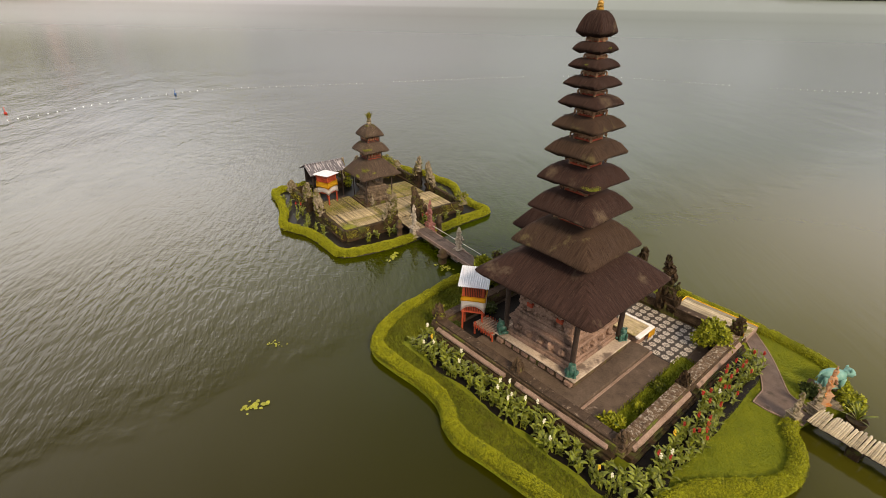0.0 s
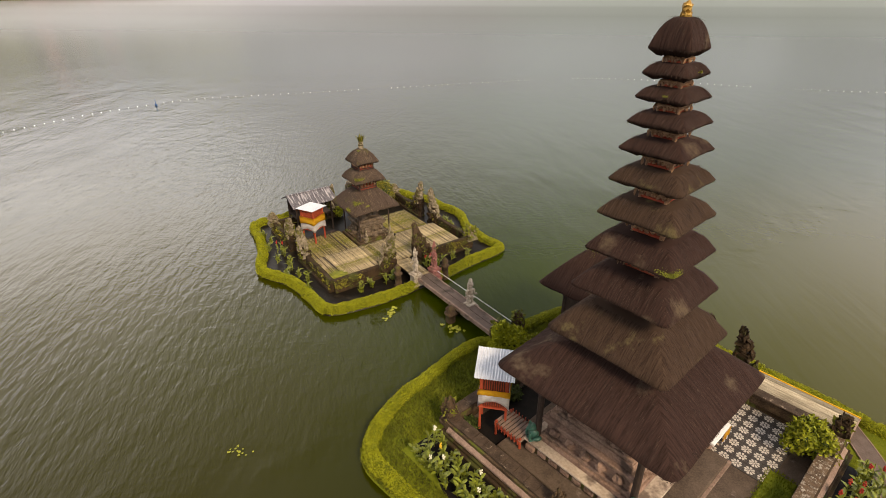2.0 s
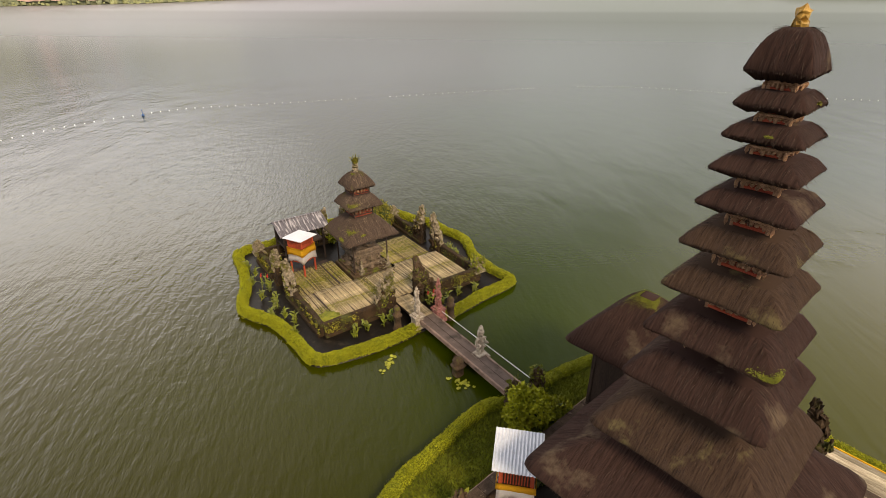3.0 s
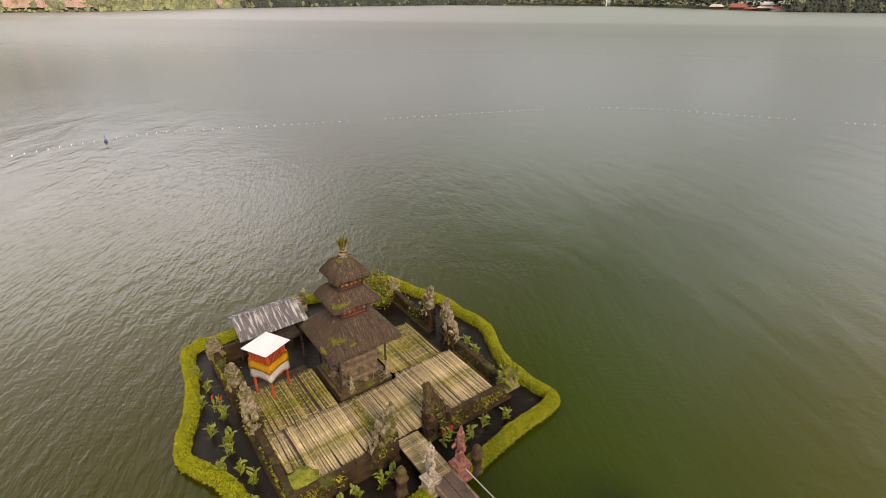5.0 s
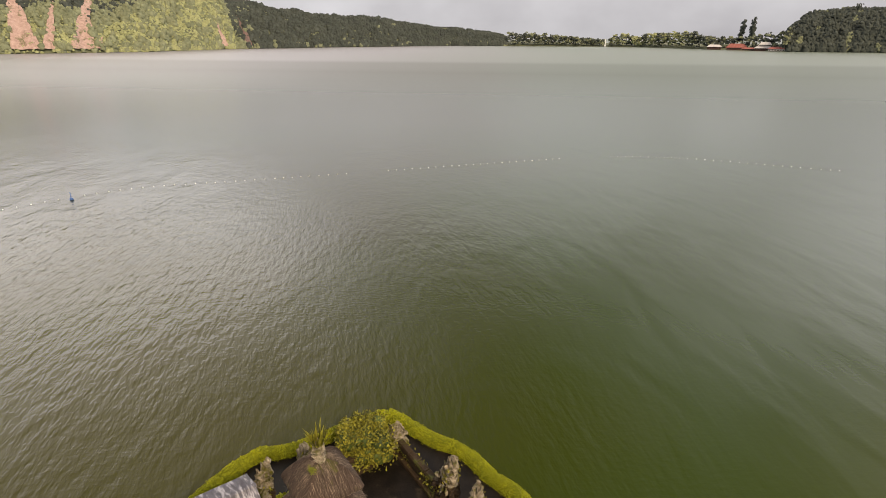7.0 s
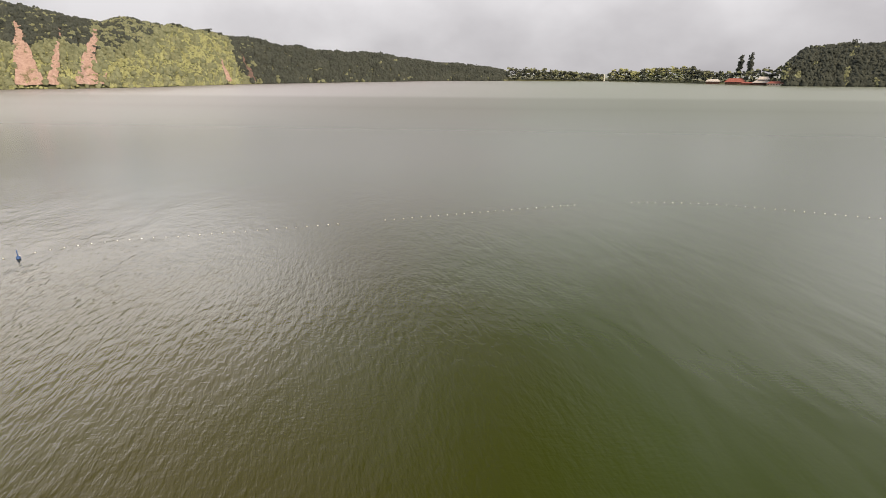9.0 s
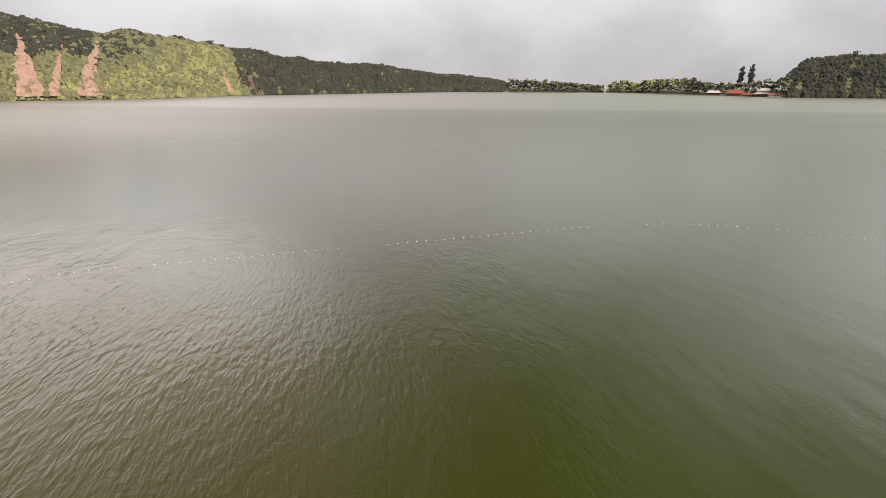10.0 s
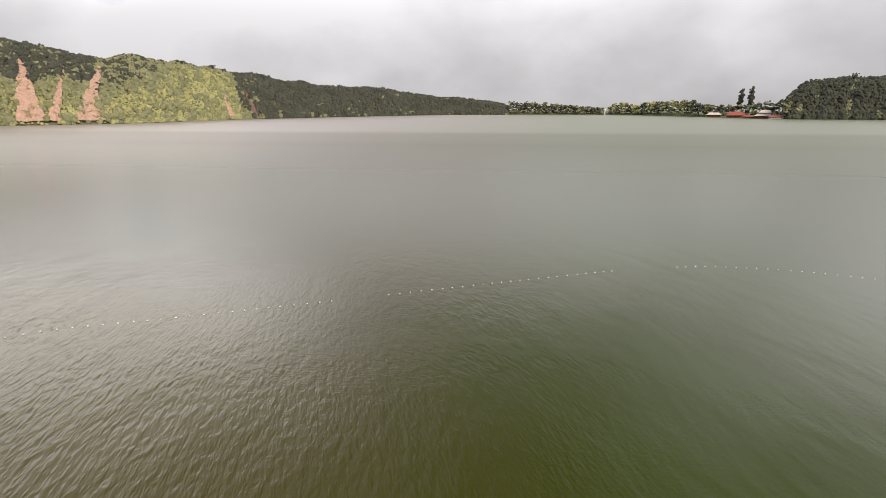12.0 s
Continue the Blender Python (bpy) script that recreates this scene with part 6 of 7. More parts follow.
def bridge_near():
    """The bamboo footbridge that leaves the large island towards the shore."""
    a, d = Vector((17.0, 22.9, 0)), Vector((1.30, -1.42, 0)).normalized()
    ob = thing("bamboo_bridge", a.x, a.y, 0.55, math.degrees(math.atan2(d.y, d.x)))
    tagged(ob, "pale bamboo-slat footbridge leading off the island", "bridge")
    for y in (-0.4, 0.4):
        bm = bmesh.new()
        box(bm, 6.5, y, -0.05, 13, 0.12, 0.14, 0, 0.01)
        part("beam", bm, M_DARKWOOD, ob)
    for x in (1.8, 6.0, 10.5):
        bm = bmesh.new()
        box(bm, x, 0, -1.3, 0.5, 0.9, 1.25, 0, 0.03)
        part("pier", bm, M_DARKSTONE, ob)
    me = [pole_mesh(1.16 + 0.05 * k, 0.036 + 0.003 * k, 70 + k, M_BAMBOO_PALE) for k in range(4)]
    rng = random.Random(3)
    for i in range(186):
        p = new("slat", me[rng.randrange(4)])
        p.parent = ob
        p.matrix_basis = pose(0.1 + i * 0.069, -0.60 + rng.uniform(-0.04, 0.04), 0.10, 0, 0, 90 + rng.uniform(-1.5, 1.5))


bridge_near()

for x, y, h, w, turn, m, lab, seed in ((0.55, 35.3, 2.35, 0.85, 45, M_STATUE, "small guardian figure on a post beside the footbridge", 71),
                                       (-2.96, 37.75, 2.55, 0.72, -45, M_STATUE, "pale guardian statue with a wreath at the bridge", 72),
                                       (-1.95, 38.55, 2.6, 0.75, -45, M_RED_STONE, "reddish guardian statue at the bridge", 73)):
    statue((x, y, 0.0 if seed == 71 else 0.2, turn), h, w, m, lab, seed)


def stone_post(x, y, z, high, wide, turn, material, label, seed):
    ob = thing("stone_post", x, y, z, turn)
    tagged(ob, label, "post", "stone posts at the bridges")
    bm = bmesh.new()
    lathe(bm, [(wide * r, high * h) for r, h in ((0.5, 0.0), (0.5, 0.12), (0.36, 0.14), (0.36, 0.55), (0.48, 0.58), (0.48, 0.66), (0.26, 0.70), (0.40, 0.82), (0.30, 0.92), (0.08, 1.0))], 12, square=5)
    roughen(bm, 0.02, 6, seed)
    part("shaft", bm, material, ob, "", True)
    return ob


stone_post(-0.42, 34.5, -0.3, 1.35, 0.62, 45, M_STONE, "squat stone bridge post with a cap", 1)
stone_post(-1.35, 39.0, 0.0, 1.5, 0.46, 45, M_STONE, "grey stone lantern post beside the hedge", 2)
stone_post(-4.0, 37.55, 0.0, 1.6, 0.46, 45, M_STONE, "grey stone lantern post beside the gate", 3)
for x, y, s in ((2.15, 32.35, 81), (3.2, 33.35, 82)):
    pin = stone_pinnacle((x, y, 0.35, 45), 1.5, 0.62, M_STONE, "brown mossy pinnacle at the bridge landing", s)
    moss_on(pin, [((0.22 * math.cos(i), 0.22 * math.sin(i), 0.4 + 0.11 * (i % 10)), (math.cos(i), math.sin(i), 0.5)) for i in range(90)], 0.13, s)


# ---- large island: details of the court ----
def frog_statue(u, v, turn, seed):
    bm = bmesh.new()
    blob(bm, 0, 0, 0.24, 0.21, 0.22, 0.26, 3, 0.15, 2, seed)
    blob(bm, 0, -0.08, 0.54, 0.17, 0.17, 0.16, 3, 0.12, 2, seed + 1)
    blob(bm, 0, -0.20, 0.50, 0.12, 0.10, 0.06, 2, 0.12, 2, seed + 3)
    for s in (-1, 1):
        blob(bm, s * 0.10, -0.14, 0.68, 0.06, 0.06, 0.07, 2, 0.0)
        blob(bm, s * 0.22, 0.08, 0.10, 0.10, 0.18, 0.10, 2, 0.2, 2, seed)
        blob(bm, s * 0.15, -0.20, 0.20, 0.06, 0.07, 0.20, 2, 0.2, 2, seed)
    box(bm, 0, 0, -0.02, 0.46, 0.48, 0.05, 0, 0.02)
    ob = part("frog_statue", bm, M_GREEN_PAINT, None, "", True)
    s = at_a(u, v, 1.17, turn)
    ob.matrix_basis = pose(s[0], s[1], s[2], 0, 0, s[3])
    tagged(ob, "green glazed animal statue at the foot of a post", "statue", "green post statues")


for u, v, t, s in ((2.08, -2.02, 30, 1), (-2.08, -2.02, -30, 2), (2.08, 2.02, 60, 3), (-2.08, 2.02, 120, 4)):
    frog_statue(u, v, t, s)


def altar():
    ob = place("altar", at_a(1.75, 3.55, 0.42))
    tagged(ob, "low altar with white rim and saffron cloth", "altar")
    bm = bmesh.new()
    box(bm, 0, 0, 0, 1.5, 1.3, 0.6, 0, 0.02)
    part("base", bm, M_PLASTER, ob)
    bm = bmesh.new()
    box(bm, 0, 0, 0.6, 1.6, 1.4, 0.06, 0, 0.01)
    part("top_board", bm, M_BAMBOO, ob)
    for x, y, sx, sy in ((0, 0.68, 1.84, 0.16), (0.80, -0.08, 0.24, 1.36)):
        bm = bmesh.new()
        box(bm, x, y, 0.60, sx, sy, 0.10, 0, 0.015)
        part("rim", bm, M_WHITE_CLOTH, ob, "white rim")
    for y0, y1, z0, z1, m, nm in ((0.10, 0.76, 0.25, 0.66, M_YELLOW_CLOTH, "saffron_cloth"), (0.12, 0.70, 0.02, 0.25, M_WHITE_CLOTH, "white_cloth")):
        bm = bmesh.new()
        rows = []
        for k in range(5):
            z = z1 + (z0 - z1) * k / 4
            rows.append([bm.verts.new((0.94 + 0.03 * math.sin(i * 1.9) * k / 4, y0 + (y1 - y0) * i / 8, z - (0.08 * math.sin(i / 8 * math.pi) if k == 4 else 0))) for i in range(9)])
        for p, q in zip(rows, rows[1:]):
            for i in range(8):
                bm.faces.new((p[i], q[i], q[i + 1], p[i + 1]))
        bmesh.ops.solidify(bm, geom=bm.faces[:], thickness=0.015)
        part(nm, bm, m, ob, "", True)


altar()


def bench():
    ob = place("slatted_table", at_a(-2.95, -2.05, 0.42, 0))
    tagged(ob, "low red-brown slatted table in the court", "table")
    ob.scale = (1.18, 1.18, 1.25)
    for sx in (-1, 1):
        for sy in (-1, 1):
            bm = bmesh.new()
            box(bm, sx * 0.52, sy * 0.36, 0, 0.07, 0.07, 0.62, 0, 0.008)
            part("leg", bm, M_REDWOOD, ob)
    for i in range(9):
        bm = bmesh.new()
        box(bm, -0.54 + i * 0.135, 0, 0.52, 0.10, 0.84, 0.035, 0, 0.006)
        part("slat", bm, M_CONCRETE, ob)
    for s in (-1, 1):
        bm = bmesh.new()
        box(bm, 0, s * 0.40, 0.42, 1.12, 0.05, 0.10, 0, 0.006)
        part("rail", bm, M_REDWOOD, ob)
        for i in range(8):
            bm = bmesh.new()
            box(bm, -0.49 + i * 0.14, s * 0.44, 0.38, 0.03, 0.03, 0.26)
            part("picket", bm, M_REDWOOD, ob)


bench()


def landing_slab():
    ob = place("landing", at_a(4.0, 8.45, 0.30))
    tagged(ob, "pale plank-topped lake landing with a thin yellow edge", "landing")
    bm = bmesh.new()
    box(bm, 0, 0, -0.6, 3.9, 1.5, 0.9, 0, 0.02)
    part("slab", bm, M_CONCRETE, ob)
    for i in range(9):
        bm = bmesh.new()
        box(bm, 0.02, -0.62 + i * 0.154, 0.30, 3.76, 0.142, 0.035, 0, 0.008)
        part("plank", bm, M_BAMBOO_PALE, ob, "weathered pale plank")
    for x, y, sx, sy in ((0, 0.735, 3.9, 0.04), (-1.932, 0.0, 0.04, 1.42)):
        bm = bmesh.new()
        box(bm, x, y, 0.30, sx, sy, 0.06, 0, 0.005)
        part("edge_line", bm, M_YELLOW_CLOTH, ob, "yellow painted edge")


landing_slab()


def garden_path():
    """The paved path from the court's corner to the bamboo bridge, with a raised pale kerb."""
    left = smooth_line([(16.30, 29.3), (16.35, 28.2), (16.24, 26.50), (15.72, 24.45), (15.04, 23.65), (15.96, 22.85), (16.6, 22.5)], 0.25)
    right = smooth_line([(17.1, 29.3), (17.15, 27.9), (17.10, 26.6), (16.95, 25.4), (16.85, 24.4), (17.1, 23.75), (17.45, 23.3)], 0.25)
    n = 30
    bm = bmesh.new()
    rows = []
    for i in range(n + 1):
        t = i / n
        a, b = left[min(int(t * (len(left) - 1)), len(left) - 1)], right[min(int(t * (len(right) - 1)), len(right) - 1)]
        rows.append([bm.verts.new((*(a.lerp(b, k / 4))[:2], 0.345 + 0.006 * noise.noise(Vector((i, k, 0))))) for k in range(5)])
    for p, q in zip(rows, rows[1:]):
        for k in range(4):
            bm.faces.new((p[k], q[k], q[k + 1], p[k + 1]))
    bmesh.ops.recalc_face_normals(bm, faces=bm.faces)
    ob = part("path", bm, M_PATH)
    tagged(ob, "brown paved garden path with a pale kerb", "path", kind="structure")
    for line in (left, right):
        for i in range(0, len(line) - 2, 2):
            a, b = line[i], line[i + 2]
            bm = bmesh.new()
            box(bm, 0, 0, 0.30, (b - a).length + 0.01, 0.055, 0.065, 0, 0.01)
            k = part("kerb", bm, M_CONCRETE, ob)
            k.matrix_basis = pose((a.x + b.x) / 2, (a.y + b.y) / 2, 0, 0, 0, math.degrees(math.atan2(b.y - a.y, b.x - a.x)))
    return left, right


PATH_L, PATH_R = garden_path()


# ---- statues by the bamboo bridge ----
statue((16.25, 22.75, 0.3, 30), 1.6, 0.62, M_PALE_STONE, "grey stone guardian at the bamboo bridge", 91)
statue((17.35, 23.35, 0.35, 30), 1.45, 0.6, M_PALE_STONE, "pale painted water-pouring figure at the bridge", 92)
statue((18.0, 24.0, 0.35, 10), 2.1, 0.52, M_SKIN, "painted standing figure in an orange skirt", 93)


def animal_statue():
    bm = bmesh.new()
    blob(bm, 0, 0, 0.85, 0.75, 0.38, 0.36, 3, 0.15, 1.5, 4)
    blob(bm, 0.75, 0, 1.05, 0.32, 0.26, 0.28, 3, 0.2, 2, 5)
    blob(bm, 1.0, 0, 0.92, 0.2, 0.13, 0.12, 2, 0.2, 2, 5)
    for s in (-1, 1):
        blob(bm, 0.7, s * 0.2, 1.3, 0.07, 0.05, 0.16, 2, 0.1)
        for x in (-0.45, 0.45):
            tube(bm, (x, s * 0.22, 0.05), (x, s * 0.2, 0.75), 0.12, 0.16, 8)
    tube(bm, (-0.7, 0, 0.95), (-0.95, 0, 0.5), 0.06, 0.03, 6)
    box(bm, 0, 0, 0, 1.4, 0.6, 0.08, 0, 0.02)
    roughen(bm, 0.03, 5)
    ob = part("animal_statue", bm, M_TURQ, None, "", True)
    ob.matrix_basis = pose(18.85, 25.2, 0.40, 0, 0, 5) @ Matrix.Scale(0.78, 4)
    tagged(ob, "turquoise painted animal statue on a rockery", "statue")


animal_statue()


def rockery():
    ob = thing("rockery", 18.7, 24.7, 0.2, 0)
    tagged(ob, "rock mound beside the statues", "rocks")
    rng = random.Random(4)
    for i in range(16):
        bm = bmesh.new()
        blob(bm, rng.uniform(-1.0, 0.9), rng.uniform(-0.8, 0.7), 0.05, rng.uniform(0.18, 0.4), rng.uniform(0.18, 0.36), rng.uniform(0.12, 0.26), 2, 0.5, 1.6, i)
        part("rock", bm, M_STONE if i % 3 else M_PALE_STONE, ob)


rockery()


# ---- plants ----
def bush(spot, rx, rz, n, leaf, size, label, seed, lumpy=0.5):
    """A shrub: a few branching stems, a core painted dark as inner shade, and many leaves in uneven clumps."""
    ob = thing("bush", spot[0], spot[1], spot[2])
    tagged(ob, label, "bush")
    rng = random.Random(seed)
    bm = bmesh.new()
    for i in range(7):
        a = i * 0.9
        tube(bm, (0, 0, 0), (0.5 * rx * math.cos(a), 0.5 * rx * math.sin(a), rz * 1.1), 0.05, 0.015, 5)
    st = part("stem", bm, M_DARKWOOD, ob)
    places = []
    bm = bmesh.new()
    for c in range(16):
        a, h = rng.uniform(0, math.tau), rng.uniform(0.2, 1.0)
        r = rx * rng.uniform(0.2, 0.72) * (1.15 - 0.55 * h)
        cx, cy, cz, cr = r * math.cos(a), r * math.sin(a), rz * (0.25 + 1.2 * h), rx * rng.uniform(0.28, 0.44)
        blob(bm, cx, cy, cz, cr * 0.72, cr * 0.72, cr * 0.68, 2, lumpy, 2, c + seed)
        for _ in range(n // 16):
            d = Vector((rng.gauss(0, 1), rng.gauss(0, 1), rng.gauss(0.25, 1))).normalized()
            places.append((Vector((cx, cy, cz)) + d * cr * rng.uniform(0.55, 1.12), d))
    # dark core colour stands for the shade inside the foliage
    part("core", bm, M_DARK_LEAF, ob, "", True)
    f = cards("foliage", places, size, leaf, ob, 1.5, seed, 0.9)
    f["kind"] = "stuff"
    return ob


bush((14.2, 27.1, 0.40), 1.1, 0.85, 4200, M_BUSH_LEAF, 0.11, "bright yellow-green shrub inside the court wall", 1)
bush(at_a(4.7, -2.7, 0.40), 0.62, 0.30, 1500, M_BUSH_LEAF, 0.11, "low yellow-green shrub in the court corner", 2)
bush(at_a(4.9, -0.9, 0.40), 0.34, 0.16, 500, M_BUSH_LEAF, 0.10, "small shrub on the grass strip", 12)
bush(at_a(4.8, 0.9, 0.40), 0.30, 0.16, 500, M_LEAF, 0.10, "small flowering shrub on the grass strip", 13)
bush((2.75, 31.2, 0.35), 1.05, 1.20, 9000, M_HEDGE_LEAF, 0.12, "dense feathery green bush at the bridge landing", 3)
bush((3.95, 31.9, 0.35), 0.85, 0.5, 2600, M_BUSH_LEAF, 0.11, "dense dark green bush beside the landing", 4)
bush((-8.45, 50.7, 0.1), 1.75, 0.95, 9000, M_OLIVE_LEAF, 0.095, "dark overgrown bush in the island corner", 5)
bush(at_b(-5.0, -0.1, 0.1), 0.5, 0.4, 700, M_BUSH_LEAF, 0.13, "small yellow-green shrub by the back gate", 6)
bush((19.25, 24.2, 0.15), 0.75, 0.26, 1500, M_BUSH_LEAF, 0.10, "low clipped shrub beside the statues", 7)
bush((17.75, 24.55, 0.3), 0.45, 0.25, 600, M_DARK_LEAF, 0.12, "dark low shrub behind the painted figures", 8)
bush(at_a(-4.55, -3.0, 0.40), 0.35, 0.2, 500, M_DARK_LEAF, 0.12, "dry low shrub under the shrine box", 9)
bush(at_a(-4.5, -0.4, 0.40), 0.45, 0.25, 600, M_DARK_LEAF, 0.12, "shaded shrub by the back wall", 10)


def leaf_mesh(name, length, width, droop, material):
    bm = bmesh.new()
    rows = []
    for i in range(6):
        t = i / 5
        w = width * math.sin(math.pi * min(1, t * 0.93 + 0.04)) ** 0.8 * 0.5
        x, z = length * t * (1 - 0.25 * droop * t), length * (0.25 * t - droop * t * t)
        rows.append([bm.verts.new((x, y, z + 0.18 * abs(y))) for y in (-w, 0, w)])
    for p, q in zip(rows, rows[1:]):
        for k in range(2):
            bm.faces.new((p[k], q[k], q[k + 1], p[k + 1]))
    return finish(bm, name, material, True)


LEAVES = [leaf_mesh("leaf", ln, w, d, M_LEAF) for ln, w, d in ((0.32, 0.125, 0.35), (0.27, 0.11, 0.15), (0.36, 0.12, 0.55))]


def canna(name, petal, high, label, seed):
    ob = thing(name)
    tagged(ob, label, "flowering plant", "canna lilies")
    rng = random.Random(seed)
    for s in range(3):
        bx, by = rng.uniform(-0.14, 0.14), rng.uniform(-0.14, 0.14)
        h = high * rng.uniform(0.75, 1.1)
        bm = bmesh.new()
        tube(bm, (bx, by, 0), (bx * 1.3, by * 1.3, h), 0.02, 0.012, 5)
        stem = part("stem", bm, M_LEAF, ob)
        for k in range(6):
            lf = new("leaf", LEAVES[rng.randrange(3)])
            lf.parent = ob
            lf.matrix_basis = pose(bx, by, h * (0.10 + 0.13 * k), 0, rng.uniform(-66, -22), k * 137 + rng.uniform(-20, 20))
        if petal and s < (2 if petal is M_RED_PETAL else 1):
            bm = bmesh.new()
            for i in range(7):
                a = i * 2.4
                blob(bm, bx * 1.3 + 0.035 * math.cos(a), by * 1.3 + 0.035 * math.sin(a), h + 0.02 + 0.03 * i, 0.042, 0.028, 0.045, 1, 0.7, 3, i)
            part("flower", bm, petal, ob)
    return ob


CANNAS = [canna("canna_plant", M_WHITE_PETAL, 0.92, "broad-leaved canna with white flower heads", 1), canna("canna_plant", M_RED_PETAL, 0.96, "broad-leaved canna with red flowers", 2),
          canna("canna_plant", None, 0.78, "broad-leaved green canna not in flower", 3), canna("canna_plant", M_YELLOW_PETAL, 0.85, "broad-leaved canna with yellow flowers", 4)]
rng = random.Random(21)
spots = []
for _ in range(900):
    if rng.random() < 0.55:
        u, v = rng.uniform(-5.0, 6.9), rng.uniform(-5.55, -4.55)
        if u > 6.2 and v < -5.3:
            continue
        kind = rng.choices((0, 1, 2, 3), (3.0, 0.15, 7, 0.15))[0]
    else:
        u, v = rng.uniform(6.55, 7.55), rng.uniform(-5.2, 6.2)
        if v > 1.5 and u > 7.3:
            continue
        kind = rng.choices((0, 1, 2, 3), (0.25, 5.0, 4.5, 0.15) if v > -1.5 else (1.1, 1.6, 6.5, 0.1))[0]
    if all((u - a) ** 2 + (v - b) ** 2 > 0.345 ** 2 for a, b, _ in spots):
        spots.append((u, v, kind))
used = set()
for u, v, kind in spots:
    x, y, z, t = at_a(u, v, 0.30)
    m = pose(x, y, z, rng.uniform(-6, 6), rng.uniform(-6, 6), rng.uniform(0, 360))
    if kind in used:
        copy_thing(CANNAS[kind], m)
    else:
        used.add(kind)
        CANNAS[kind].matrix_basis = m
for u, v, kind in ((-1.5, -6.1, 1), (-0.9, -6.0, 2), (0.6, -6.2, 2), (1.3, -6.3, 2), (2.4, -6.2, 2), (3.2, -6.0, 2), (-3.2, -6.1, 2), (4.3, -6.3, 2), (-2.2, -6.5, 2), (1.9, -6.7, 2), (-0.2, -6.6, 2), (-4.2, -6.2, 2),
                   (6.2, 2.2, 2), (6.1, 3.0, 2), (6.3, 4.0, 2), (6.2, -2.2, 2), (6.1, -3.1, 2), (6.2, -3.9, 2), (6.0, -1.6, 2), (1.2, 6.0, 2), (2.1, 5.8, 2), (5.9, 1.1, 1), (6.5, 1.4, 2)):
    x, y, z, t = at_b(u, v, 0.05)
    copy_thing(CANNAS[kind], pose(x, y, z, rng.uniform(-8, 8), rng.uniform(-8, 8), rng.uniform(0, 360)))


def flower_bed(name, u0, u1, v0, v1, wave):
    """A low soil bed with a wandering edge on its lawn side."""
    bm = bmesh.new()
    along_u = u1 - u0 > v1 - v0
    n = 40
    rows = []
    for i in range(n + 1):
        t = i / n
        row = []
        for k in range(7):
            f = k / 6
            if along_u:
                u = u0 + (u1 - u0) * t
                far = v0 - wave * (0.4 + noise.noise(Vector((u * 0.55, 3, 0))) * 1.2) * math.sin(math.pi * min(1, max(0, t * 1.02))) ** 0.4
                v = v1 + (far - v1) * f
            else:
                v = v0 + (v1 - v0) * t
                far = u1 + wave * (0.3 + noise.noise(Vector((v * 0.6, 7, 0))) * 1.2)
                u = u0 + (far - u0) * f
            z = 0.075 + 0.035 * noise.noise(Vector((u * 2, v * 2, 0))) if 0 < k < 6 and 0 < i < n else -0.02
            row.append(bm.verts.new((u, v, z)))
        rows.append(row)
    for p, q in zip(rows, rows[1:]):
        for k in range(6):
            bm.faces.new((p[k], q[k], q[k + 1], p[k + 1]))
    bmesh.ops.recalc_face_normals(bm, faces=bm.faces)
    if bm.faces[0].normal.z < 0:
        bmesh.ops.reverse_faces(bm, faces=bm.faces)
    ob = part(name, bm, M_SOIL, None, "", True)
    s = at_a(0, 0, 0.28)
    ob.matrix_basis = pose(s[0], s[1], s[2], 0, 0, A_TURN)
    tagged(ob, "dark soil bed along the low court wall", "flower bed", kind="structure")


flower_bed("flower_bed_southwest", -5.5, 7.3, -5.5, -4.05, 0.5)
flower_bed("flower_bed_southeast", 6.0, 7.55, -5.6, 6.6, 0.4)


def potted_palm():
    ob = thing("potted_plant", 18.95, 23.1, -0.25, 0)
    tagged(ob, "dark pot with a spiky fan plant at the water", "potted plant")
    bm = bmesh.new()
    lathe(bm, [(0.26, 0), (0.34, 0.3), (0.40, 0.62), (0.42, 0.68), (0.36, 0.68), (0.33, 0.6)], 16)
    part("pot", bm, M_DARKSTONE, ob, "", True)
    me = leaf_mesh("frond", 0.85, 0.09, 0.3, M_LEAF)
    for i in range(16):
        f = new("frond", me)
        f.parent = ob
        f.matrix_basis = pose(0, 0, 0.62, 0, -30 - (i % 4) * 13, i * 67)


potted_palm()


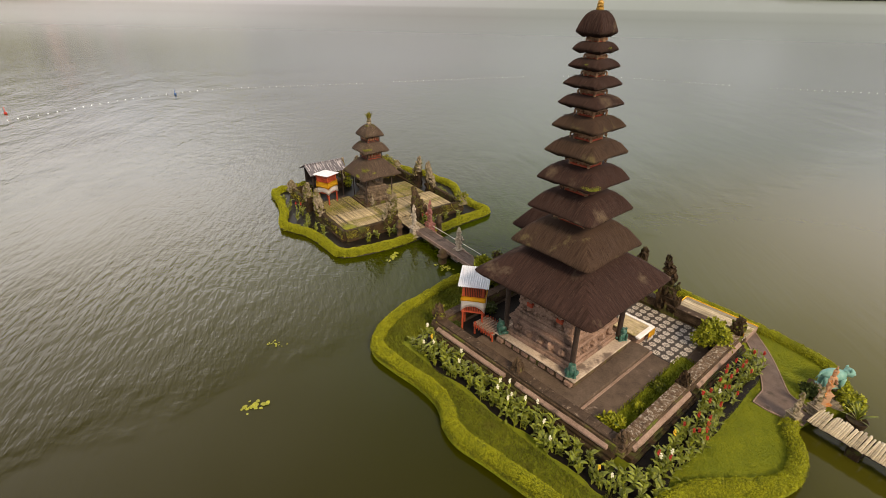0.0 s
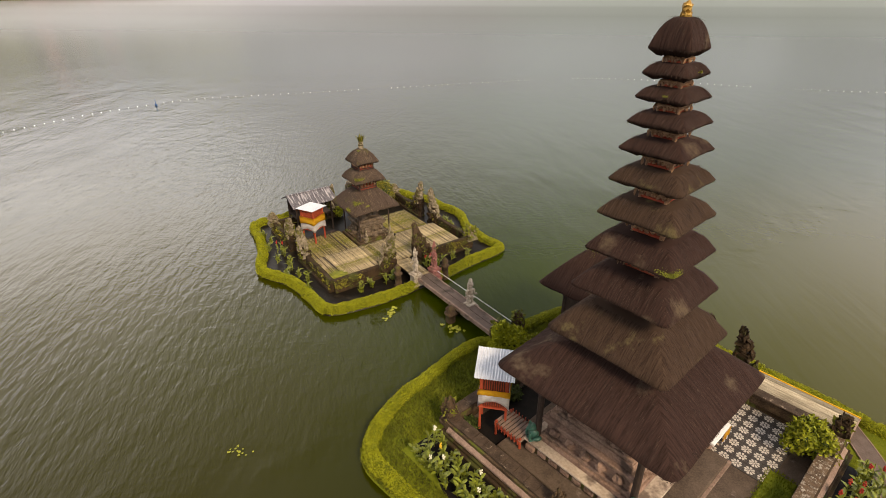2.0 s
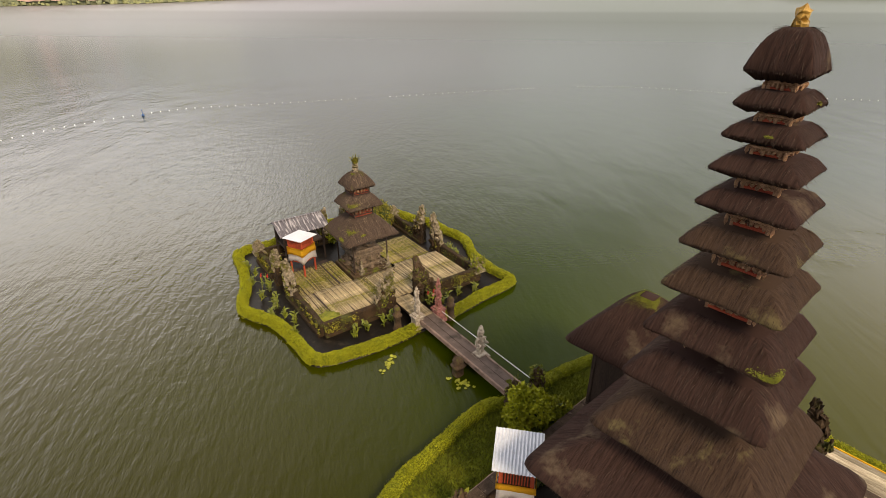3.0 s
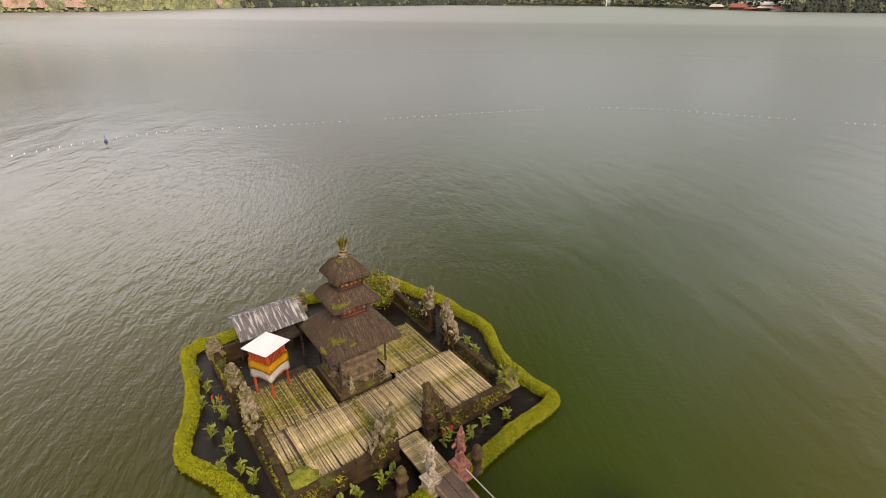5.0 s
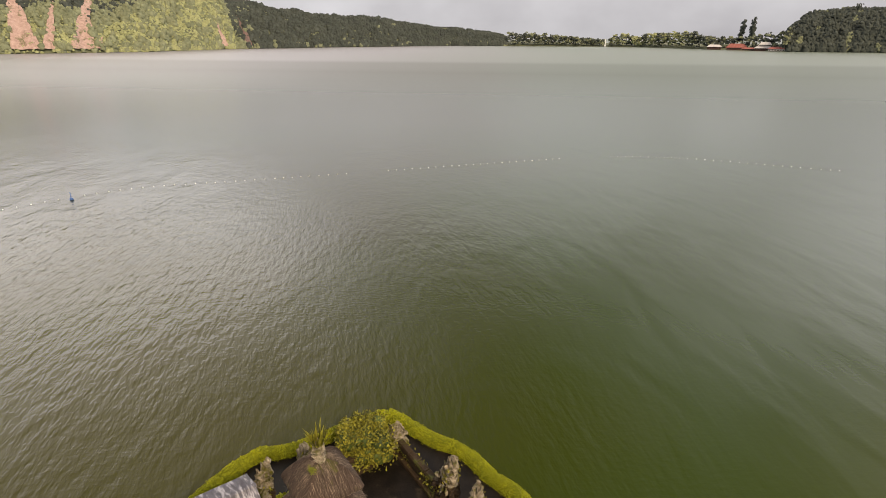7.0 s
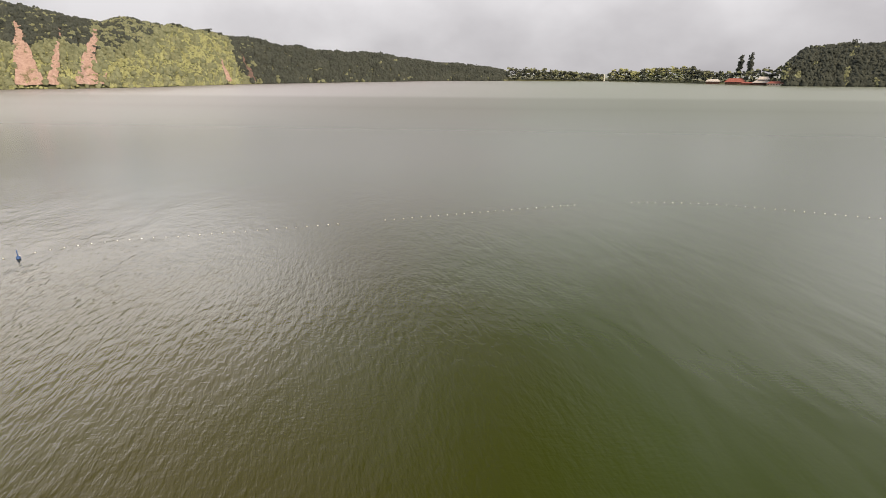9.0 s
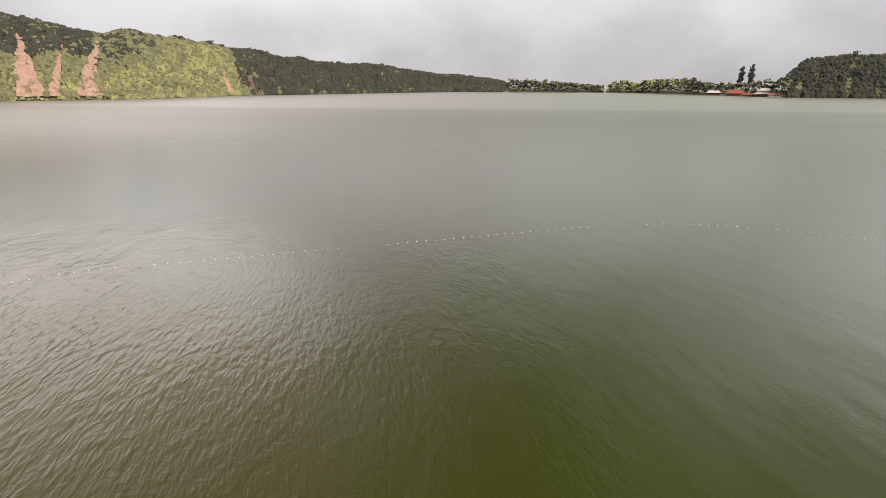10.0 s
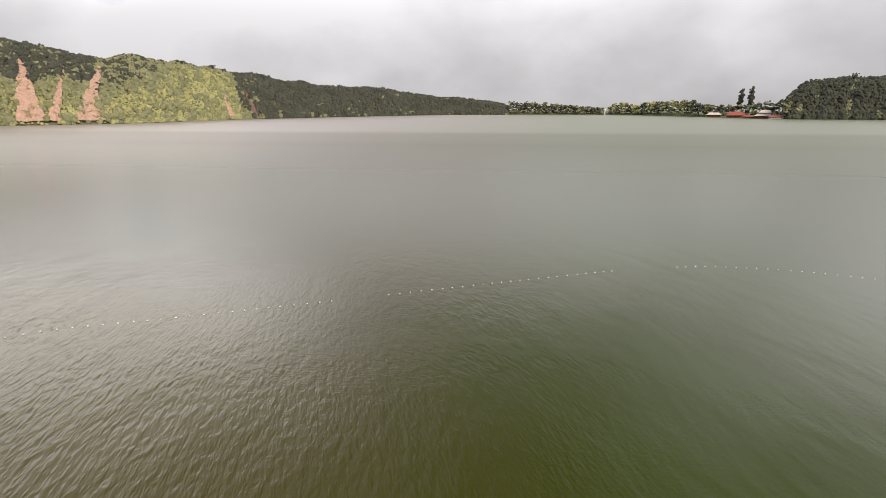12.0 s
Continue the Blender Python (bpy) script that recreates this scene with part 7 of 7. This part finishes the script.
def lawn_grass():
    """Short blades over the lawn of the large island, outside the court, the path and the beds."""
    rng = random.Random(8)
    co, fs, sedge_co, sedge_fs = [], [], [], []
    path = PATH_L + PATH_R[::-1]
    c, s = math.cos(radians(A_TURN)), math.sin(radians(A_TURN))
    n = 0
    while n < 95000:
        x, y = rng.uniform(-2.9, 20), rng.uniform(16.4, 36)
        dx, dy = x - A_C[0], y - A_C[1]
        u, v = dx * c + dy * s, -dx * s + dy * c
        if (-5.5 < u < 6.2 and -5.75 < v < 7.4) or (6 < u < 7.35 and -5.3 < v < 6.0) or (1.9 < u < 6 and 7 < v < 9.3) or not inside((x, y), ISLE_A) or inside((x, y), path):
            continue
        n += 1
        rank = v < -5.0 and u < 7.0 or u < -5.0
        h = rng.uniform(0.05, 0.15) if rank else rng.uniform(0.02, 0.05) * (1.5 if rng.random() < 0.08 else 1)
        a = rng.uniform(0, math.tau)
        w, lean = (0.013, 0.10) if rank else (0.014, 0.07)
        tco, tfs = (sedge_co, sedge_fs) if rank else (co, fs)
        b = len(tco)
        tco += [(x - w * math.cos(a), y - w * math.sin(a), 0.29), (x + w * math.cos(a), y + w * math.sin(a), 0.29), (x + rng.uniform(-lean, lean), y + rng.uniform(-lean, lean), 0.30 + h)]
        tfs.append((b, b + 1, b + 2))
    for _ in range(3400):
        u, v = rng.uniform(4.3, 5.4), rng.uniform(-3.2, 4.0)
        x, y = A_C[0] + u * c - v * s, A_C[1] + u * s + v * c
        a, b = rng.uniform(0, math.tau), len(co)
        co += [(x - 0.018 * math.cos(a), y - 0.018 * math.sin(a), 0.45), (x + 0.018 * math.cos(a), y + 0.018 * math.sin(a), 0.45), (x + rng.uniform(-0.06, 0.06), y + rng.uniform(-0.06, 0.06), 0.48 + rng.uniform(0.03, 0.13))]
        fs.append((b, b + 1, b + 2))
    me = bpy.data.meshes.new("lawn_grass")
    me.from_pydata(co, [], fs)
    me.materials.append(M_BLADE)
    tagged(new("lawn_grass", me), "short bright green lawn grass", "grass", kind="stuff")
    me = bpy.data.meshes.new("sedge_grass")
    me.from_pydata(sedge_co, [], sedge_fs)
    me.materials.append(M_SEDGE)
    tagged(new("sedge_grass", me), "longer olive green grass between hedge and flower bed", "grass", kind="stuff")


lawn_grass()


# ---- on the water ----
def lily_patch(x, y, n, rx, ry, turn, seed, size=0.16):
    ob = thing("lily_pads", x, y, 0.015, turn)
    tagged(ob, "yellow-green lily pads floating on the lake", "water plant", "lily pad patches")
    rng = random.Random(seed)
    meshes = []
    for k in range(3):
        bm = bmesh.new()
        mid = bm.verts.new((0, 0, 0.005))
        ring = [bm.verts.new((math.cos(a), math.sin(a) * 0.85, 0.03 * math.sin(3 * a + k))) for a in [0.25 + i * (math.tau - 0.5) / 11 for i in range(12)]]
        for p, q in zip(ring, ring[1:]):
            bm.faces.new((mid, p, q))
        meshes.append(finish(bm, "pad", M_LILY, True))
    for i in range(n):
        p = new("pad", meshes[i % 3])
        p.parent = ob
        s = size * rng.uniform(0.6, 1.3)
        p.matrix_basis = pose(rng.gauss(0, rx / 2), rng.gauss(0, ry / 2), 0.004 * (i % 9), rng.uniform(-12, 12), rng.uniform(-12, 12), rng.uniform(0, 360)) @ Matrix.Scale(s, 4)


lily_patch(-6.72, 20.4, 22, 0.62, 0.36, 20, 1, 0.095)
lily_patch(-7.7, 24.6, 13, 0.5, 0.25, 10, 2, 0.05)
lily_patch(-3.86, 34.75, 18, 0.20, 0.70, -10, 3, 0.09)
lily_patch(-0.25, 33.9, 20, 0.65, 0.38, -35, 4, 0.095)


def buoy_line():
    """A rope of small white floats, in stretches with gaps, strung across the lake."""
    pts = smooth_line([(-66.0, 56.0), (-60.6, 66.0), (-56.4, 77.0), (-48.3, 87.5), (-37.6, 92.7), (-23.5, 99.1), (-13.2, 104.0), (-1.1, 109.5), (5.6, 112.3), (12.5, 114.4), (18.0, 115.1), (26.0, 114.4), (41.5, 110.0), (53.0, 107.8), (67.0, 106.5), (82.0, 103.5)], 0.2)
    bm = bmesh.new()
    for i in range(0, len(pts) - 6, 6):
        tube(bm, pts[i] + Vector((0, 0, -0.02)), pts[i + 6] + Vector((0, 0, -0.02)), 0.004, seg=4)
    ob = thing("float_line", 0, 0, 0)
    tagged(ob, "rope of small white floats across the lake", "float line")
    part("rope", bm, M_ROPE, ob)
    bm = bmesh.new()
    bmesh.ops.create_icosphere(bm, subdivisions=2, radius=0.062)
    me = finish(bm, "float", M_BUOY)
    walked, last = 0.0, pts[0]
    for p in pts:
        walked += (p - last).length
        last = p
        if walked > 1.05:
            walked = 0
            if -23.6 < p.x < -20.0 or 4.8 < p.x < 12.3 or 42.4 < p.x < 48.2:
                continue
            f = new("float", me)
            f.parent = ob
            f.matrix_basis = pose(p.x, p.y, 0.04) @ Matrix.Diagonal((1.25, 0.9, 0.8, 1))
    for x, y, m, lab, nm in ((-51.2, 83.0, M_BLUE, "blue marker buoy on the float line", "marker_buoy"), (-65.6, 66.5, M_RED_PETAL, "red marker buoy on the lake", "marker_buoy")):
        b = thing(nm, x, y, 0)
        tagged(b, lab, "buoy", "marker buoys")
        bm = bmesh.new()
        lathe(bm, [(0.16, -0.1), (0.2, 0.06), (0.16, 0.2), (0.06, 0.28)], 12)
        part("float", bm, m, b, "", True)
        bm = bmesh.new()
        tube(bm, (0, 0, 0.25), (0, 0, 0.9), 0.04, seg=6)
        part("stick", bm, m, b)


buoy_line()


# ---- patterned tiles of the court ----
def tiles():
    ob = place("tile_floor", at_a(0, 0, 0.42))
    tagged(ob, "dark court tiles with pale flower motifs", "floor", kind="structure")
    bm = bmesh.new()
    box(bm, 0, 0, 0, 0.455, 0.455, 0.035, 0, 0.006)
    tile = finish(bm, "tile", M_TILE_DARK, False)
    bm = bmesh.new()
    for i in range(8):
        a = i * math.tau / 8
        r0, r1 = 0.055, 0.185
        vs = [bm.verts.new((r * math.cos(a + o), r * math.sin(a + o), 0)) for r, o in ((r0, 0), (0.125, -0.34), (r1, -0.2), (r1 * 1.03, 0), (r1, 0.2), (0.125, 0.34))]
        top = bmesh.ops.extrude_face_region(bm, geom=[bm.faces.new(vs)])
        for e in top["geom"]:
            if isinstance(e, bmesh.types.BMVert):
                e.co.z += 0.006
    bmesh.ops.create_circle(bm, cap_ends=True, segments=8, radius=0.045, matrix=Matrix.Translation((0, 0, 0.006)))
    bmesh.ops.recalc_face_normals(bm, faces=bm.faces)
    motif = finish(bm, "motif", M_TILE_LIGHT, False)
    for i in range(13):
        for j in range(8):
            t = new("tile", tile)
            t.parent = ob
            t.matrix_basis = pose(4.36 - i * 0.465, 3.28 + j * 0.465, 0.0)
            m = new("motif", motif)
            m.parent = t
            m.matrix_basis = pose(0, 0, 0.0355)


tiles()
